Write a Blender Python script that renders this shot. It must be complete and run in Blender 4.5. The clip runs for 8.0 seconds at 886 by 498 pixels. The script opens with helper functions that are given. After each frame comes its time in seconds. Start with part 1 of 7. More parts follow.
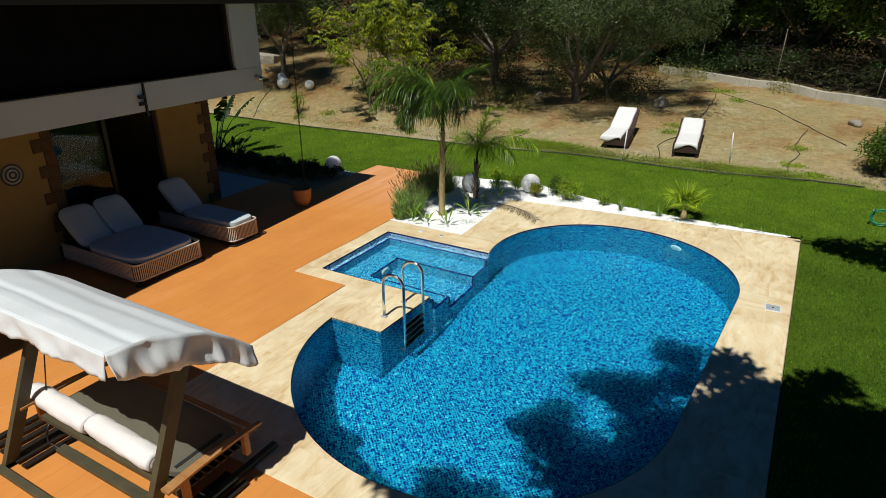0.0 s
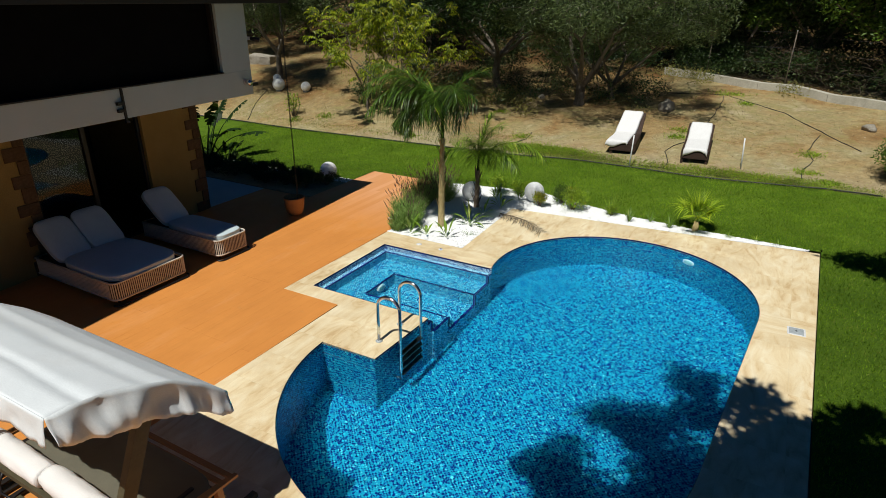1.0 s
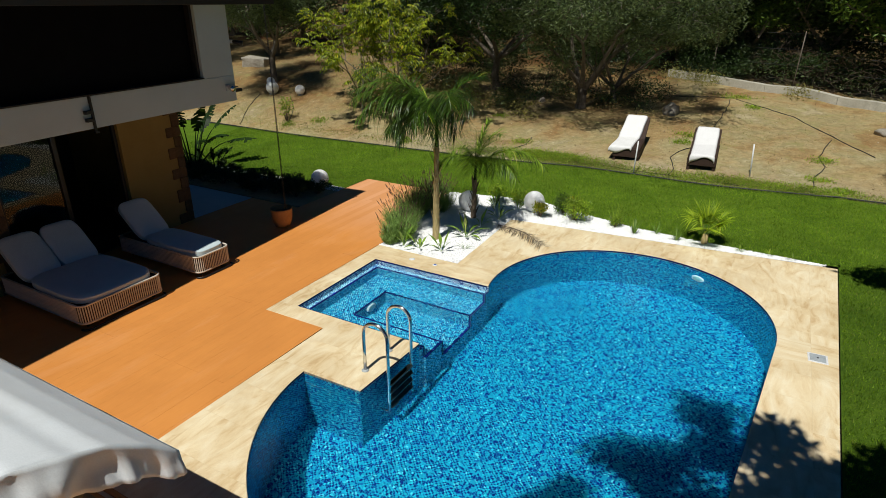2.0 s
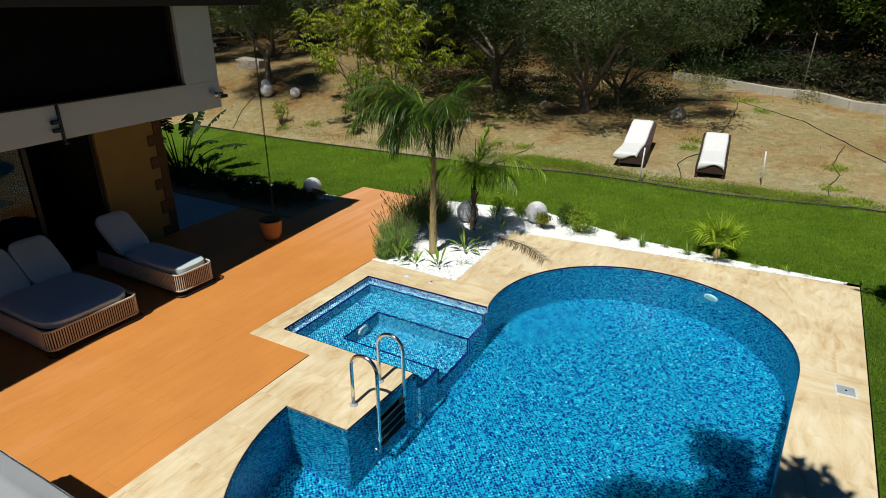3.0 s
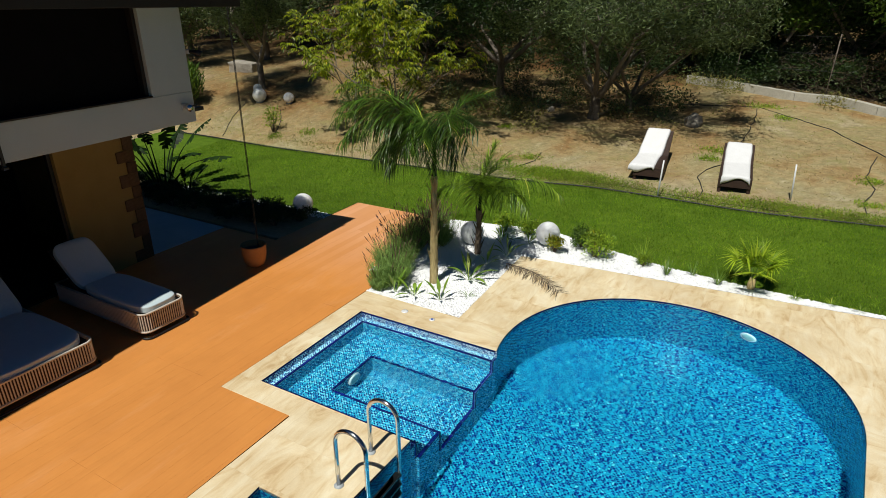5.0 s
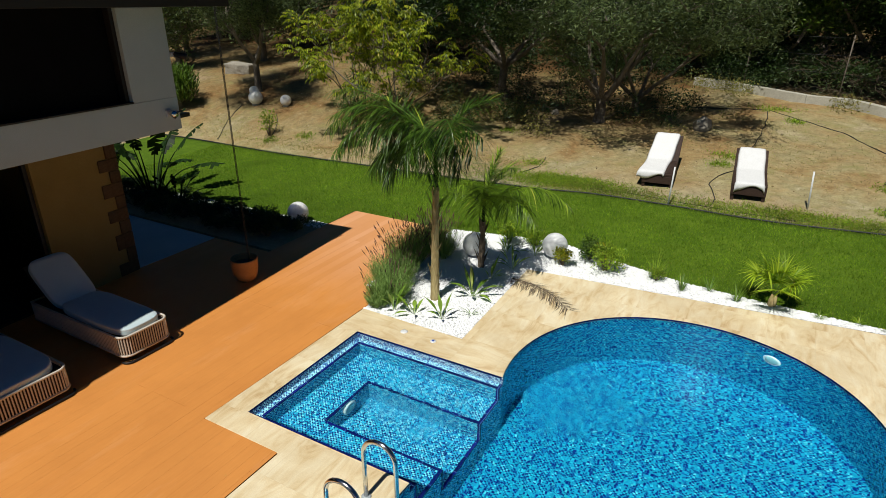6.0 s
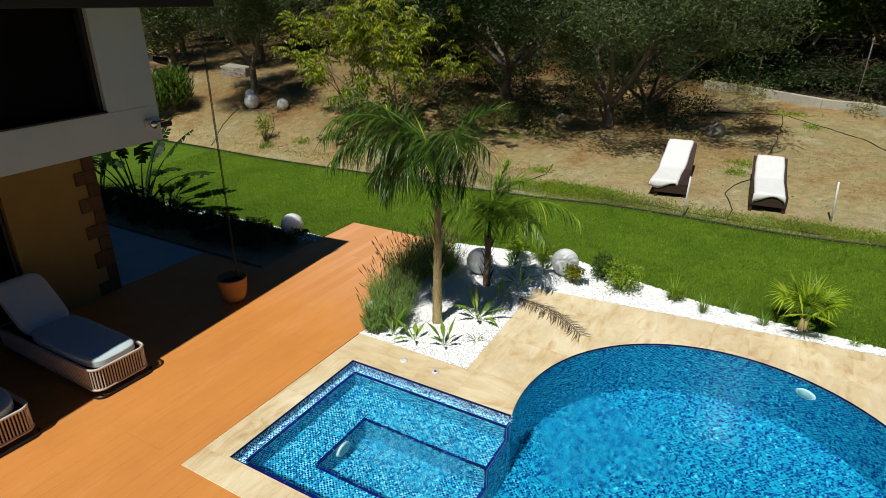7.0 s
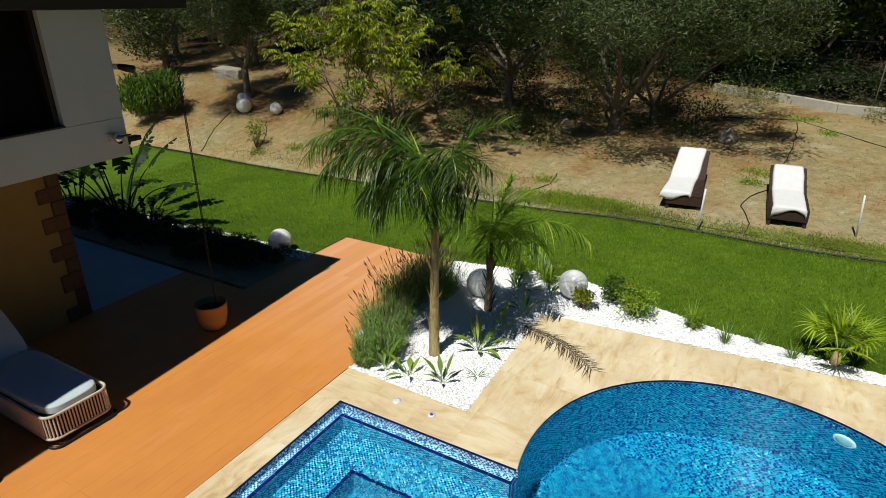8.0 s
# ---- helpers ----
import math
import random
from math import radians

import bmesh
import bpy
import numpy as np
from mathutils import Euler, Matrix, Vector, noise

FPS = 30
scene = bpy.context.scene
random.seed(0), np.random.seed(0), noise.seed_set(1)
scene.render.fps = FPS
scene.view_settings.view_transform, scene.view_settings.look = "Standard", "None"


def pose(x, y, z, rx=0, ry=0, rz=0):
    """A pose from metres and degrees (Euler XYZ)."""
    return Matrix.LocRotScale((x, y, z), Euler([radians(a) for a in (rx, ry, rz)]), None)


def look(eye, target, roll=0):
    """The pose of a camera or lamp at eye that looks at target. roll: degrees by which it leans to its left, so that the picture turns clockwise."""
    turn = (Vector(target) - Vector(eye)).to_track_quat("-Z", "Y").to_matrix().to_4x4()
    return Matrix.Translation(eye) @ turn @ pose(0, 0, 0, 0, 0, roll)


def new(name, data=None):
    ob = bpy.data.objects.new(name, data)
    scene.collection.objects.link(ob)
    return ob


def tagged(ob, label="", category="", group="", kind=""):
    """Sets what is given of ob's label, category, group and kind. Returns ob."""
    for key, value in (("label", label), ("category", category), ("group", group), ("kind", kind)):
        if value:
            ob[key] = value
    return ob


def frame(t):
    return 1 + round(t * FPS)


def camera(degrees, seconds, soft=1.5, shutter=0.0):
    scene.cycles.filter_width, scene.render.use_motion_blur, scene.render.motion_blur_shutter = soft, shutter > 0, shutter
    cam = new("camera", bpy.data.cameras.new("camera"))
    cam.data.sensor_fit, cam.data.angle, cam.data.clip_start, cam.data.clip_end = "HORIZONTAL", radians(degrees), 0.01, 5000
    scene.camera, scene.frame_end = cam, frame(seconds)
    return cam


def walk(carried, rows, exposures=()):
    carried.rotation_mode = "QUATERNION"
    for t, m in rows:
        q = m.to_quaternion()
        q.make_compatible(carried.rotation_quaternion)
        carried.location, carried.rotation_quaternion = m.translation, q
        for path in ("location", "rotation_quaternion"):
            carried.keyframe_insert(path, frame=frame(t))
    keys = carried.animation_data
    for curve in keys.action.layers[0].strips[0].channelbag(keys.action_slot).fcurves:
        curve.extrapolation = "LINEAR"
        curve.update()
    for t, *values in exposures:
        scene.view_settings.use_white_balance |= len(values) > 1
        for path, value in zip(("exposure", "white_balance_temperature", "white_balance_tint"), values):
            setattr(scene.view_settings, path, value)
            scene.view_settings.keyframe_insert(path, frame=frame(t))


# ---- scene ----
cam = camera(73.7, 8.0, soft=0.6)
PATH = [
    (0, (6.571, -9.417, 4.423), (5.672, -7.809, 3.646), 0.2),
    (0.5, (6.403, -9.111, 4.427), (5.504, -7.502, 3.649), 0.3),
    (1, (6.233, -8.808, 4.433), (5.335, -7.199, 3.654), 0.3),
    (1.5, (6.115, -8.475, 4.423), (5.215, -6.867, 3.646), 0.2),
    (3, (5.712, -7.505, 4.438), (4.809, -5.898, 3.662), 0.2),
    (3.5, (5.548, -7.225, 4.447), (4.645, -5.619, 3.669), 0.2),
    (4, (5.385, -6.952, 4.453), (4.48, -5.347, 3.676), 0.1),
    (4.5, (5.227, -6.681, 4.45), (4.321, -5.076, 3.673), 0.1),
    (6, (4.752, -5.88, 4.432), (3.845, -4.276, 3.657), 0.1),
    (6.5, (4.55, -5.599, 4.414), (3.641, -3.995, 3.639), 0.1),
    (7, (4.363, -5.242, 4.414), (3.451, -3.638, 3.642), 0.1),
    (7.5, (4.166, -4.869, 4.428), (3.255, -3.265, 3.655), 0.1),
    (8, (3.975, -4.484, 4.431), (3.062, -2.881, 3.658), 0.1),
]
walk(cam, [(t, look(eye, target, roll)) for t, eye, target, roll in PATH], [(0.0, -0.30), (8.0, -0.30)])

# ---- world and sun ----
SUN_TRAVEL = Vector((0.0, 0.57, -1.0)).normalized()
SUN_ELEV = math.asin(-SUN_TRAVEL.z)
SUN_AZ = math.atan2(-SUN_TRAVEL.x, -SUN_TRAVEL.y)
world = bpy.data.worlds.new("world")
scene.world = world
world.use_nodes = True
wn = world.node_tree.nodes
sky = wn.new("ShaderNodeTexSky")
sky.sky_type = "NISHITA"
sky.sun_disc = False
sky.sun_elevation = SUN_ELEV
sky.sun_rotation = SUN_AZ
sky.altitude = 50
sky.dust_density = 0.3
sky.ozone_density = 2.5
wn["Background"].inputs["Strength"].default_value = 0.0145
clear = wn.new("ShaderNodeMix")
clear.data_type, clear.blend_type = "RGBA", "MULTIPLY"
clear.inputs["Factor"].default_value = 1.0
clear.inputs["B"].default_value = (0.13, 0.85, 1.65, 1)  # deep clear blue
world.node_tree.links.new(sky.outputs["Color"], clear.inputs["A"])
world.node_tree.links.new(clear.outputs["Result"], wn["Background"].inputs["Color"])
sun = new("sun", bpy.data.lights.new("sun", "SUN"))
sun.data.energy = 5.0
sun.data.angle = radians(0.53)
sun.data.color = (1.0, 0.98, 0.90)
sun.matrix_world = look((0, 0, 30), Vector((0, 0, 30)) + SUN_TRAVEL)


# ---- materials ----
def nodes_of(name):
    m = bpy.data.materials.new(name)
    m.use_nodes = True
    nt = m.node_tree
    return m, nt, nt.nodes, nt.links, nt.nodes["Principled BSDF"]


def coords(nt, scale, space="Object"):
    tc = nt.nodes.new("ShaderNodeTexCoord")
    mp = nt.nodes.new("ShaderNodeMapping")
    mp.inputs["Scale"].default_value = scale if hasattr(scale, "__len__") else (scale, scale, scale)
    if space == "World":
        g = nt.nodes.new("ShaderNodeNewGeometry")
        nt.links.new(g.outputs["Position"], mp.inputs["Vector"])
    else:
        nt.links.new(tc.outputs["Object"], mp.inputs["Vector"])
    return mp.outputs["Vector"]


def noise_node(nt, vec, scale, detail=4.0, rough=0.55, distort=0.0):
    n = nt.nodes.new("ShaderNodeTexNoise")
    n.inputs["Scale"].default_value = scale
    n.inputs["Detail"].default_value = detail
    n.inputs["Roughness"].default_value = rough
    n.inputs["Distortion"].default_value = distort
    nt.links.new(vec, n.inputs["Vector"])
    return n.outputs["Fac"]


def ramp(nt, fac, stops, mode="LINEAR"):
    r = nt.nodes.new("ShaderNodeValToRGB")
    r.color_ramp.interpolation = mode
    el = r.color_ramp.elements
    while len(el) < len(stops):
        el.new(0.5)
    for e, (p, c) in zip(el, stops):
        e.position = p
        e.color = (*c, 1.0)
    nt.links.new(fac, r.inputs["Fac"])
    return r.outputs["Color"]


def mix(nt, a, b, fac, mode="MIX"):
    m = nt.nodes.new("ShaderNodeMix")
    m.data_type = "RGBA"
    m.blend_type = mode
    for sock, v in ((m.inputs[6], a), (m.inputs[7], b)):
        if hasattr(v, "is_linked"):
            nt.links.new(v, sock)
        else:
            sock.default_value = (*v, 1.0)
    if hasattr(fac, "is_linked"):
        nt.links.new(fac, m.inputs[0])
    else:
        m.inputs[0].default_value = fac
    return m.outputs[2]


def math_node(nt, op, a, b=0.0):
    n = nt.nodes.new("ShaderNodeMath")
    n.operation = op
    for sock, v in ((n.inputs[0], a), (n.inputs[1], b)):
        if hasattr(v, "is_linked"):
            nt.links.new(v, sock)
        else:
            sock.default_value = v
    return n.outputs[0]


def bump(nt, height, bsdf, strength, distance=0.01):
    b = nt.nodes.new("ShaderNodeBump")
    b.inputs["Strength"].default_value = strength
    b.inputs["Distance"].default_value = distance
    nt.links.new(height, b.inputs["Height"])
    nt.links.new(b.outputs["Normal"], bsdf.inputs["Normal"])


def surface(name, c1, c2, scale=3.0, rough=0.7, fine=40.0, bumps=0.2, dist=0.004, metal=0.0, spec=0.5, stain=None,
            stretch=(1, 1, 1), space="Object", vary=0.0):
    """A two-scale mottled surface with fine relief; vary: how far single objects differ."""
    m, nt, nd, lk, p = nodes_of(name)
    v = coords(nt, stretch, space)
    big = noise_node(nt, v, scale, 5.0, 0.6)
    col = ramp(nt, big, [(0.3, c1), (0.7, c2)])
    small = noise_node(nt, v, fine, 3.0, 0.6)
    grain = ramp(nt, small, [(0.25, (0.78, 0.78, 0.78)), (0.75, (1.12, 1.12, 1.12))])
    col = mix(nt, col, grain, 1.0, "MULTIPLY")
    if stain:
        s = noise_node(nt, v, scale * 0.37, 6.0, 0.7, 0.6)
        sf = ramp(nt, s, [(0.55, (0, 0, 0)), (0.72, (0.6, 0.6, 0.6))])
        col = mix(nt, col, stain, sf)
    if vary:
        oi = nd.new("ShaderNodeObjectInfo")
        hv = nd.new("ShaderNodeHueSaturation")
        lk.new(math_node(nt, "ADD", math_node(nt, "MULTIPLY", oi.outputs["Random"], vary), 1.0 - vary / 2), hv.inputs["Value"])
        lk.new(col, hv.inputs["Color"])
        col = hv.outputs["Color"]
    lk.new(col, p.inputs["Base Color"])
    lk.new(math_node(nt, "ADD", math_node(nt, "MULTIPLY", small, 0.2), rough - 0.1), p.inputs["Roughness"])
    p.inputs["Metallic"].default_value = metal
    p.inputs["Specular IOR Level"].default_value = spec
    if bumps:
        bump(nt, small, p, bumps, dist)
    return m


def leaf_material(name, c_dark, c_light, c_old=None, rough=0.5, through_light=0.25, spec=0.35):
    """Foliage: each leaf has its own tone, and lets some light through."""
    m, nt, nd, lk, p = nodes_of(name)
    g = nd.new("ShaderNodeNewGeometry")
    stops = [(0.0, c_dark), (0.75, c_light)]
    if c_old:
        stops += [(0.93, c_light), (1.0, c_old)]
    col = ramp(nt, g.outputs["Random Per Island"], stops)
    n = noise_node(nt, coords(nt, 1.0, "World"), 1.3, 3.0)
    col = mix(nt, col, ramp(nt, n, [(0.3, (0.65, 0.65, 0.65)), (0.7, (1.25, 1.25, 1.2))]), 1.0, "MULTIPLY")
    lk.new(col, p.inputs["Base Color"])
    p.inputs["Roughness"].default_value = rough
    p.inputs["Specular IOR Level"].default_value = spec
    t = nd.new("ShaderNodeBsdfTranslucent")
    lk.new(mix(nt, col, (1.5, 1.6, 0.5), 1.0, "MULTIPLY"), t.inputs["Color"])
    ms = nd.new("ShaderNodeMixShader")
    ms.inputs[0].default_value = through_light
    lk.new(p.outputs["BSDF"], ms.inputs[1])
    lk.new(t.outputs["BSDF"], ms.inputs[2])
    lk.new(ms.outputs[0], nd["Material Output"].inputs["Surface"])
    return m


def mosaic_material(name, tones, grout=(0.25, 0.42, 0.5), scale=46.0, joint_at=(0.43, 0.46), ripple_mottle=0.0):
    m, nt, nd, lk, p = nodes_of(name)
    uv = nd.new("ShaderNodeUVMap")
    uv.uv_map = "tile"
    vo = nd.new("ShaderNodeTexVoronoi")
    vo.voronoi_dimensions = "2D"
    vo.distance = "CHEBYCHEV"
    vo.inputs["Scale"].default_value = scale
    vo.inputs["Randomness"].default_value = 0.0
    lk.new(uv.outputs["UV"], vo.inputs["Vector"])
    sp = nd.new("ShaderNodeSeparateColor")
    lk.new(vo.outputs["Color"], sp.inputs[0])
    # dark tiles fall on every second place only, so that they stay apart
    grid = nd.new("ShaderNodeVectorMath")
    grid.operation = "MULTIPLY_ADD"
    lk.new(uv.outputs["UV"], grid.inputs[0])
    grid.inputs[1].default_value = (scale, scale, 0.0)
    grid.inputs[2].default_value = (0.5, 0.5, 0.5)
    ck = nd.new("ShaderNodeTexChecker")
    ck.inputs["Scale"].default_value = 1.0
    lk.new(grid.outputs[0], ck.inputs["Vector"])
    pick = math_node(nt, "MULTIPLY", sp.outputs[0], math_node(nt, "ADD", math_node(nt, "MULTIPLY", ck.outputs["Fac"], 0.04), 0.60))
    pick = math_node(nt, "ADD", pick, math_node(nt, "MULTIPLY", ck.outputs["Fac"], 0.36))
    if ripple_mottle:  # tones cluster, putting the water's mottling and sparkle into the tiles
        cl = noise_node(nt, uv.outputs["UV"], 13.0, 2.0, 0.6)
        pick = math_node(nt, "ADD", pick, math_node(nt, "MULTIPLY", math_node(nt, "SUBTRACT", cl, 0.5), ripple_mottle))
    col = ramp(nt, pick, tones, "CONSTANT")
    tint = ramp(nt, sp.outputs[1], [(0.0, (0.8, 0.8, 0.8)), (1.0, (1.15, 1.15, 1.15))])
    col = mix(nt, col, tint, 1.0, "MULTIPLY")
    joint = ramp(nt, vo.outputs["Distance"], [(joint_at[0], (0, 0, 0)), (joint_at[1], (1, 1, 1))])
    col = mix(nt, col, grout, joint)
    lk.new(col, p.inputs["Base Color"])
    p.inputs["Roughness"].default_value = 0.25
    bump(nt, vo.outputs["Distance"], p, -0.15, 0.002)
    return m


def travertine_material():
    m, nt, nd, lk, p = nodes_of("travertine")
    v = coords(nt, (1.0, 1.0, 1.0), "World")
    vo = nd.new("ShaderNodeTexVoronoi")
    vo.distance = "CHEBYCHEV"
    vo.inputs["Scale"].default_value = 1.64
    vo.inputs["Randomness"].default_value = 0.0
    lk.new(v, vo.inputs["Vector"])
    sp = nd.new("ShaderNodeSeparateColor")
    lk.new(vo.outputs["Color"], sp.inputs[0])

    def veins(stretch, size, detail, bend):
        """Veins along one side of the slabs, starting anew in each slab."""
        jump = nd.new("ShaderNodeVectorMath")
        jump.operation = "MULTIPLY_ADD"
        lk.new(vo.outputs["Color"], jump.inputs[0])
        jump.inputs[1].default_value = (0.5, 0.5, 0.0)
        lk.new(coords(nt, stretch, "World"), jump.inputs[2])
        return noise_node(nt, jump.outputs[0], size, detail, 0.6, bend)

    tones = [(0.33, (0.54, 0.34, 0.15)), (0.41, (0.70, 0.52, 0.29)), (0.50, (0.79, 0.64, 0.41)), (0.66, (0.88, 0.78, 0.58))]
    along_x = ramp(nt, veins((0.75, 2.5, 1.0), 1.8, 7.0, 1.3), tones)
    along_y = ramp(nt, veins((2.5, 0.75, 1.0), 1.8, 7.0, 1.3), tones)
    # the strip behind the spa is laid crosswise
    sep = nd.new("ShaderNodeSeparateXYZ")
    lk.new(v, sep.inputs[0])
    strip = math_node(nt, "COMPARE", sep.outputs["Y"], 0.28)
    strip.node.inputs[2].default_value = 0.33
    col = mix(nt, along_y, along_x, strip)
    n0 = noise_node(nt, v, 0.9, 5.0, 0.6, 0.8)
    col = mix(nt, col, (0.80, 0.67, 0.44), 0.36)
    col = mix(nt, col, ramp(nt, n0, [(0.32, (0.87, 0.83, 0.76)), (0.62, (1.05, 1.07, 1.08))]), 1.0, "MULTIPLY")
    slab = ramp(nt, sp.outputs[0], [(0.0, (0.975, 0.97, 0.96)), (1.0, (1.02, 1.02, 1.02))])
    col = mix(nt, col, slab, 1.0, "MULTIPLY")
    n2 = noise_node(nt, v, 70.0, 4.0, 0.7)
    col = mix(nt, col, ramp(nt, n2, [(0.3, (0.92, 0.91, 0.89)), (0.65, (1.04, 1.04, 1.04))]), 1.0, "MULTIPLY")
    joint = ramp(nt, vo.outputs["Distance"], [(0.490, (0, 0, 0)), (0.496, (0.10, 0.10, 0.10))])
    col = mix(nt, col, (0.42, 0.30, 0.17), joint)
    lk.new(col, p.inputs["Base Color"])
    p.inputs["Roughness"].default_value = 0.62
    bump(nt, n2, p, 0.25, 0.002)
    return m


def water_material():
    m, nt, nd, lk, p = nodes_of("pool_water")
    v = coords(nt, 1.0, "World")
    p.inputs["Base Color"].default_value = (0.42, 0.88, 0.95, 1)
    p.inputs["Roughness"].default_value = 0.0
    p.inputs["IOR"].default_value = 1.33
    p.inputs["Transmission Weight"].default_value = 1.0
    a = noise_node(nt, v, 5.5, 2.0, 0.5, 0.4)
    b = noise_node(nt, v, 16.0, 2.0, 0.5, 0.2)
    h = math_node(nt, "ADD", a, math_node(nt, "MULTIPLY", b, 0.22))
    # water stirred by the inlets: choppy in the spa and off its open side
    edge = noise_node(nt, v, 1.6, 4.0, 0.6)
    chop = noise_node(nt, v, 38.0, 2.0, 0.5, 0.3)
    for centre, reach, power in (((3.25, 0.15, 0.0), (0.85, 1.15, 1.0), 0.55), ((1.5, -0.82, 0.0), (0.95, 0.72, 1.0), 0.75)):
        off = nd.new("ShaderNodeVectorMath")
        off.operation = "SUBTRACT"
        lk.new(v, off.inputs[0])
        off.inputs[1].default_value = centre
        div = nd.new("ShaderNodeVectorMath")
        div.operation = "DIVIDE"
        lk.new(off.outputs[0], div.inputs[0])
        div.inputs[1].default_value = (reach[0], reach[1], 1000.0)
        far = nd.new("ShaderNodeVectorMath")
        far.operation = "LENGTH"
        lk.new(div.outputs[0], far.inputs[0])
        d = math_node(nt, "ADD", far.outputs["Value"], math_node(nt, "MULTIPLY", math_node(nt, "SUBTRACT", edge, 0.5), 2.4))
        here = ramp(nt, d, [(0.45, (1, 1, 1)), (1.0, (0, 0, 0))])
        h = math_node(nt, "ADD", h, math_node(nt, "MULTIPLY", math_node(nt, "MULTIPLY", chop, here), power))
    bump(nt, h, p, 0.40, 0.012)
    return m


def wood_deck_material():
    m, nt, nd, lk, p = nodes_of("orange_deck_board")
    oi = nd.new("ShaderNodeObjectInfo")
    v = coords(nt, (1.0, 0.06, 1.0), "World")
    n = noise_node(nt, v, 55.0, 5.0, 0.6)
    w = noise_node(nt, coords(nt, 1.0, "World"), 0.8, 5.0, 0.6)
    col = ramp(nt, n, [(0.25, (0.64, 0.245, 0.052)), (0.75, (0.69, 0.275, 0.062))])
    col = mix(nt, col, ramp(nt, w, [(0.3, (0.93, 0.92, 0.9)), (0.7, (1.07, 1.09, 1.1))]), 1.0, "MULTIPLY")
    dry = noise_node(nt, coords(nt, (1.0, 0.3, 1.0), "World"), 1.7, 6.0, 0.7, 0.5)
    col = mix(nt, col, (0.78, 0.40, 0.19), ramp(nt, dry, [(0.54, (0, 0, 0)), (0.74, (0.28, 0.28, 0.28))]))
    # the far boards, always in the sun, have bleached unevenly
    sep = nd.new("ShaderNodeSeparateXYZ")
    lk.new(coords(nt, 1.0, "World"), sep.inputs[0])
    wave = math_node(nt, "ADD", sep.outputs["Y"], math_node(nt, "MULTIPLY", noise_node(nt, coords(nt, (1.0, 0.4, 1.0), "World"), 1.1, 5.0, 0.6), 2.0))
    out = ramp(nt, math_node(nt, "DIVIDE", wave, 8.0), [(0.20, (0, 0, 0)), (0.48, (1, 1, 1))])
    own = math_node(nt, "ADD", math_node(nt, "MULTIPLY", oi.outputs["Random"], 0.34), 0.45)
    col = mix(nt, col, (0.80, 0.41, 0.215), math_node(nt, "MULTIPLY", out, own))
    hv = nd.new("ShaderNodeHueSaturation")
    lk.new(math_node(nt, "ADD", math_node(nt, "MULTIPLY", oi.outputs["Random"], 0.04), 0.98), hv.inputs["Value"])
    lk.new(col, hv.inputs["Color"])
    lk.new(hv.outputs["Color"], p.inputs["Base Color"])
    p.inputs["Roughness"].default_value = 0.6
    bump(nt, n, p, 0.25, 0.002)
    return m


def lawn_material():
    m, nt, nd, lk, p = nodes_of("lawn_turf")
    v = coords(nt, 1.0, "World")
    a = noise_node(nt, v, 0.9, 5.0, 0.6)
    b = noise_node(nt, v, 45.0, 4.0, 0.7)
    c = noise_node(nt, v, 6.0, 4.0, 0.65)
    col = ramp(nt, a, [(0.3, (0.062, 0.128, 0.008)), (0.7, (0.105, 0.185, 0.015))])
    col = mix(nt, col, ramp(nt, b, [(0.25, (0.45, 0.5, 0.5)), (0.7, (1.3, 1.25, 1.2))]), 1.0, "MULTIPLY")
    col = mix(nt, col, ramp(nt, c, [(0.35, (0.8, 0.85, 0.8)), (0.7, (1.15, 1.1, 1.05))]), 1.0, "MULTIPLY")
    lk.new(col, p.inputs["Base Color"])
    p.inputs["Roughness"].default_value = 0.85
    p.inputs["Specular IOR Level"].default_value = 0.15
    bump(nt, b, p, 0.9, 0.03)
    return m


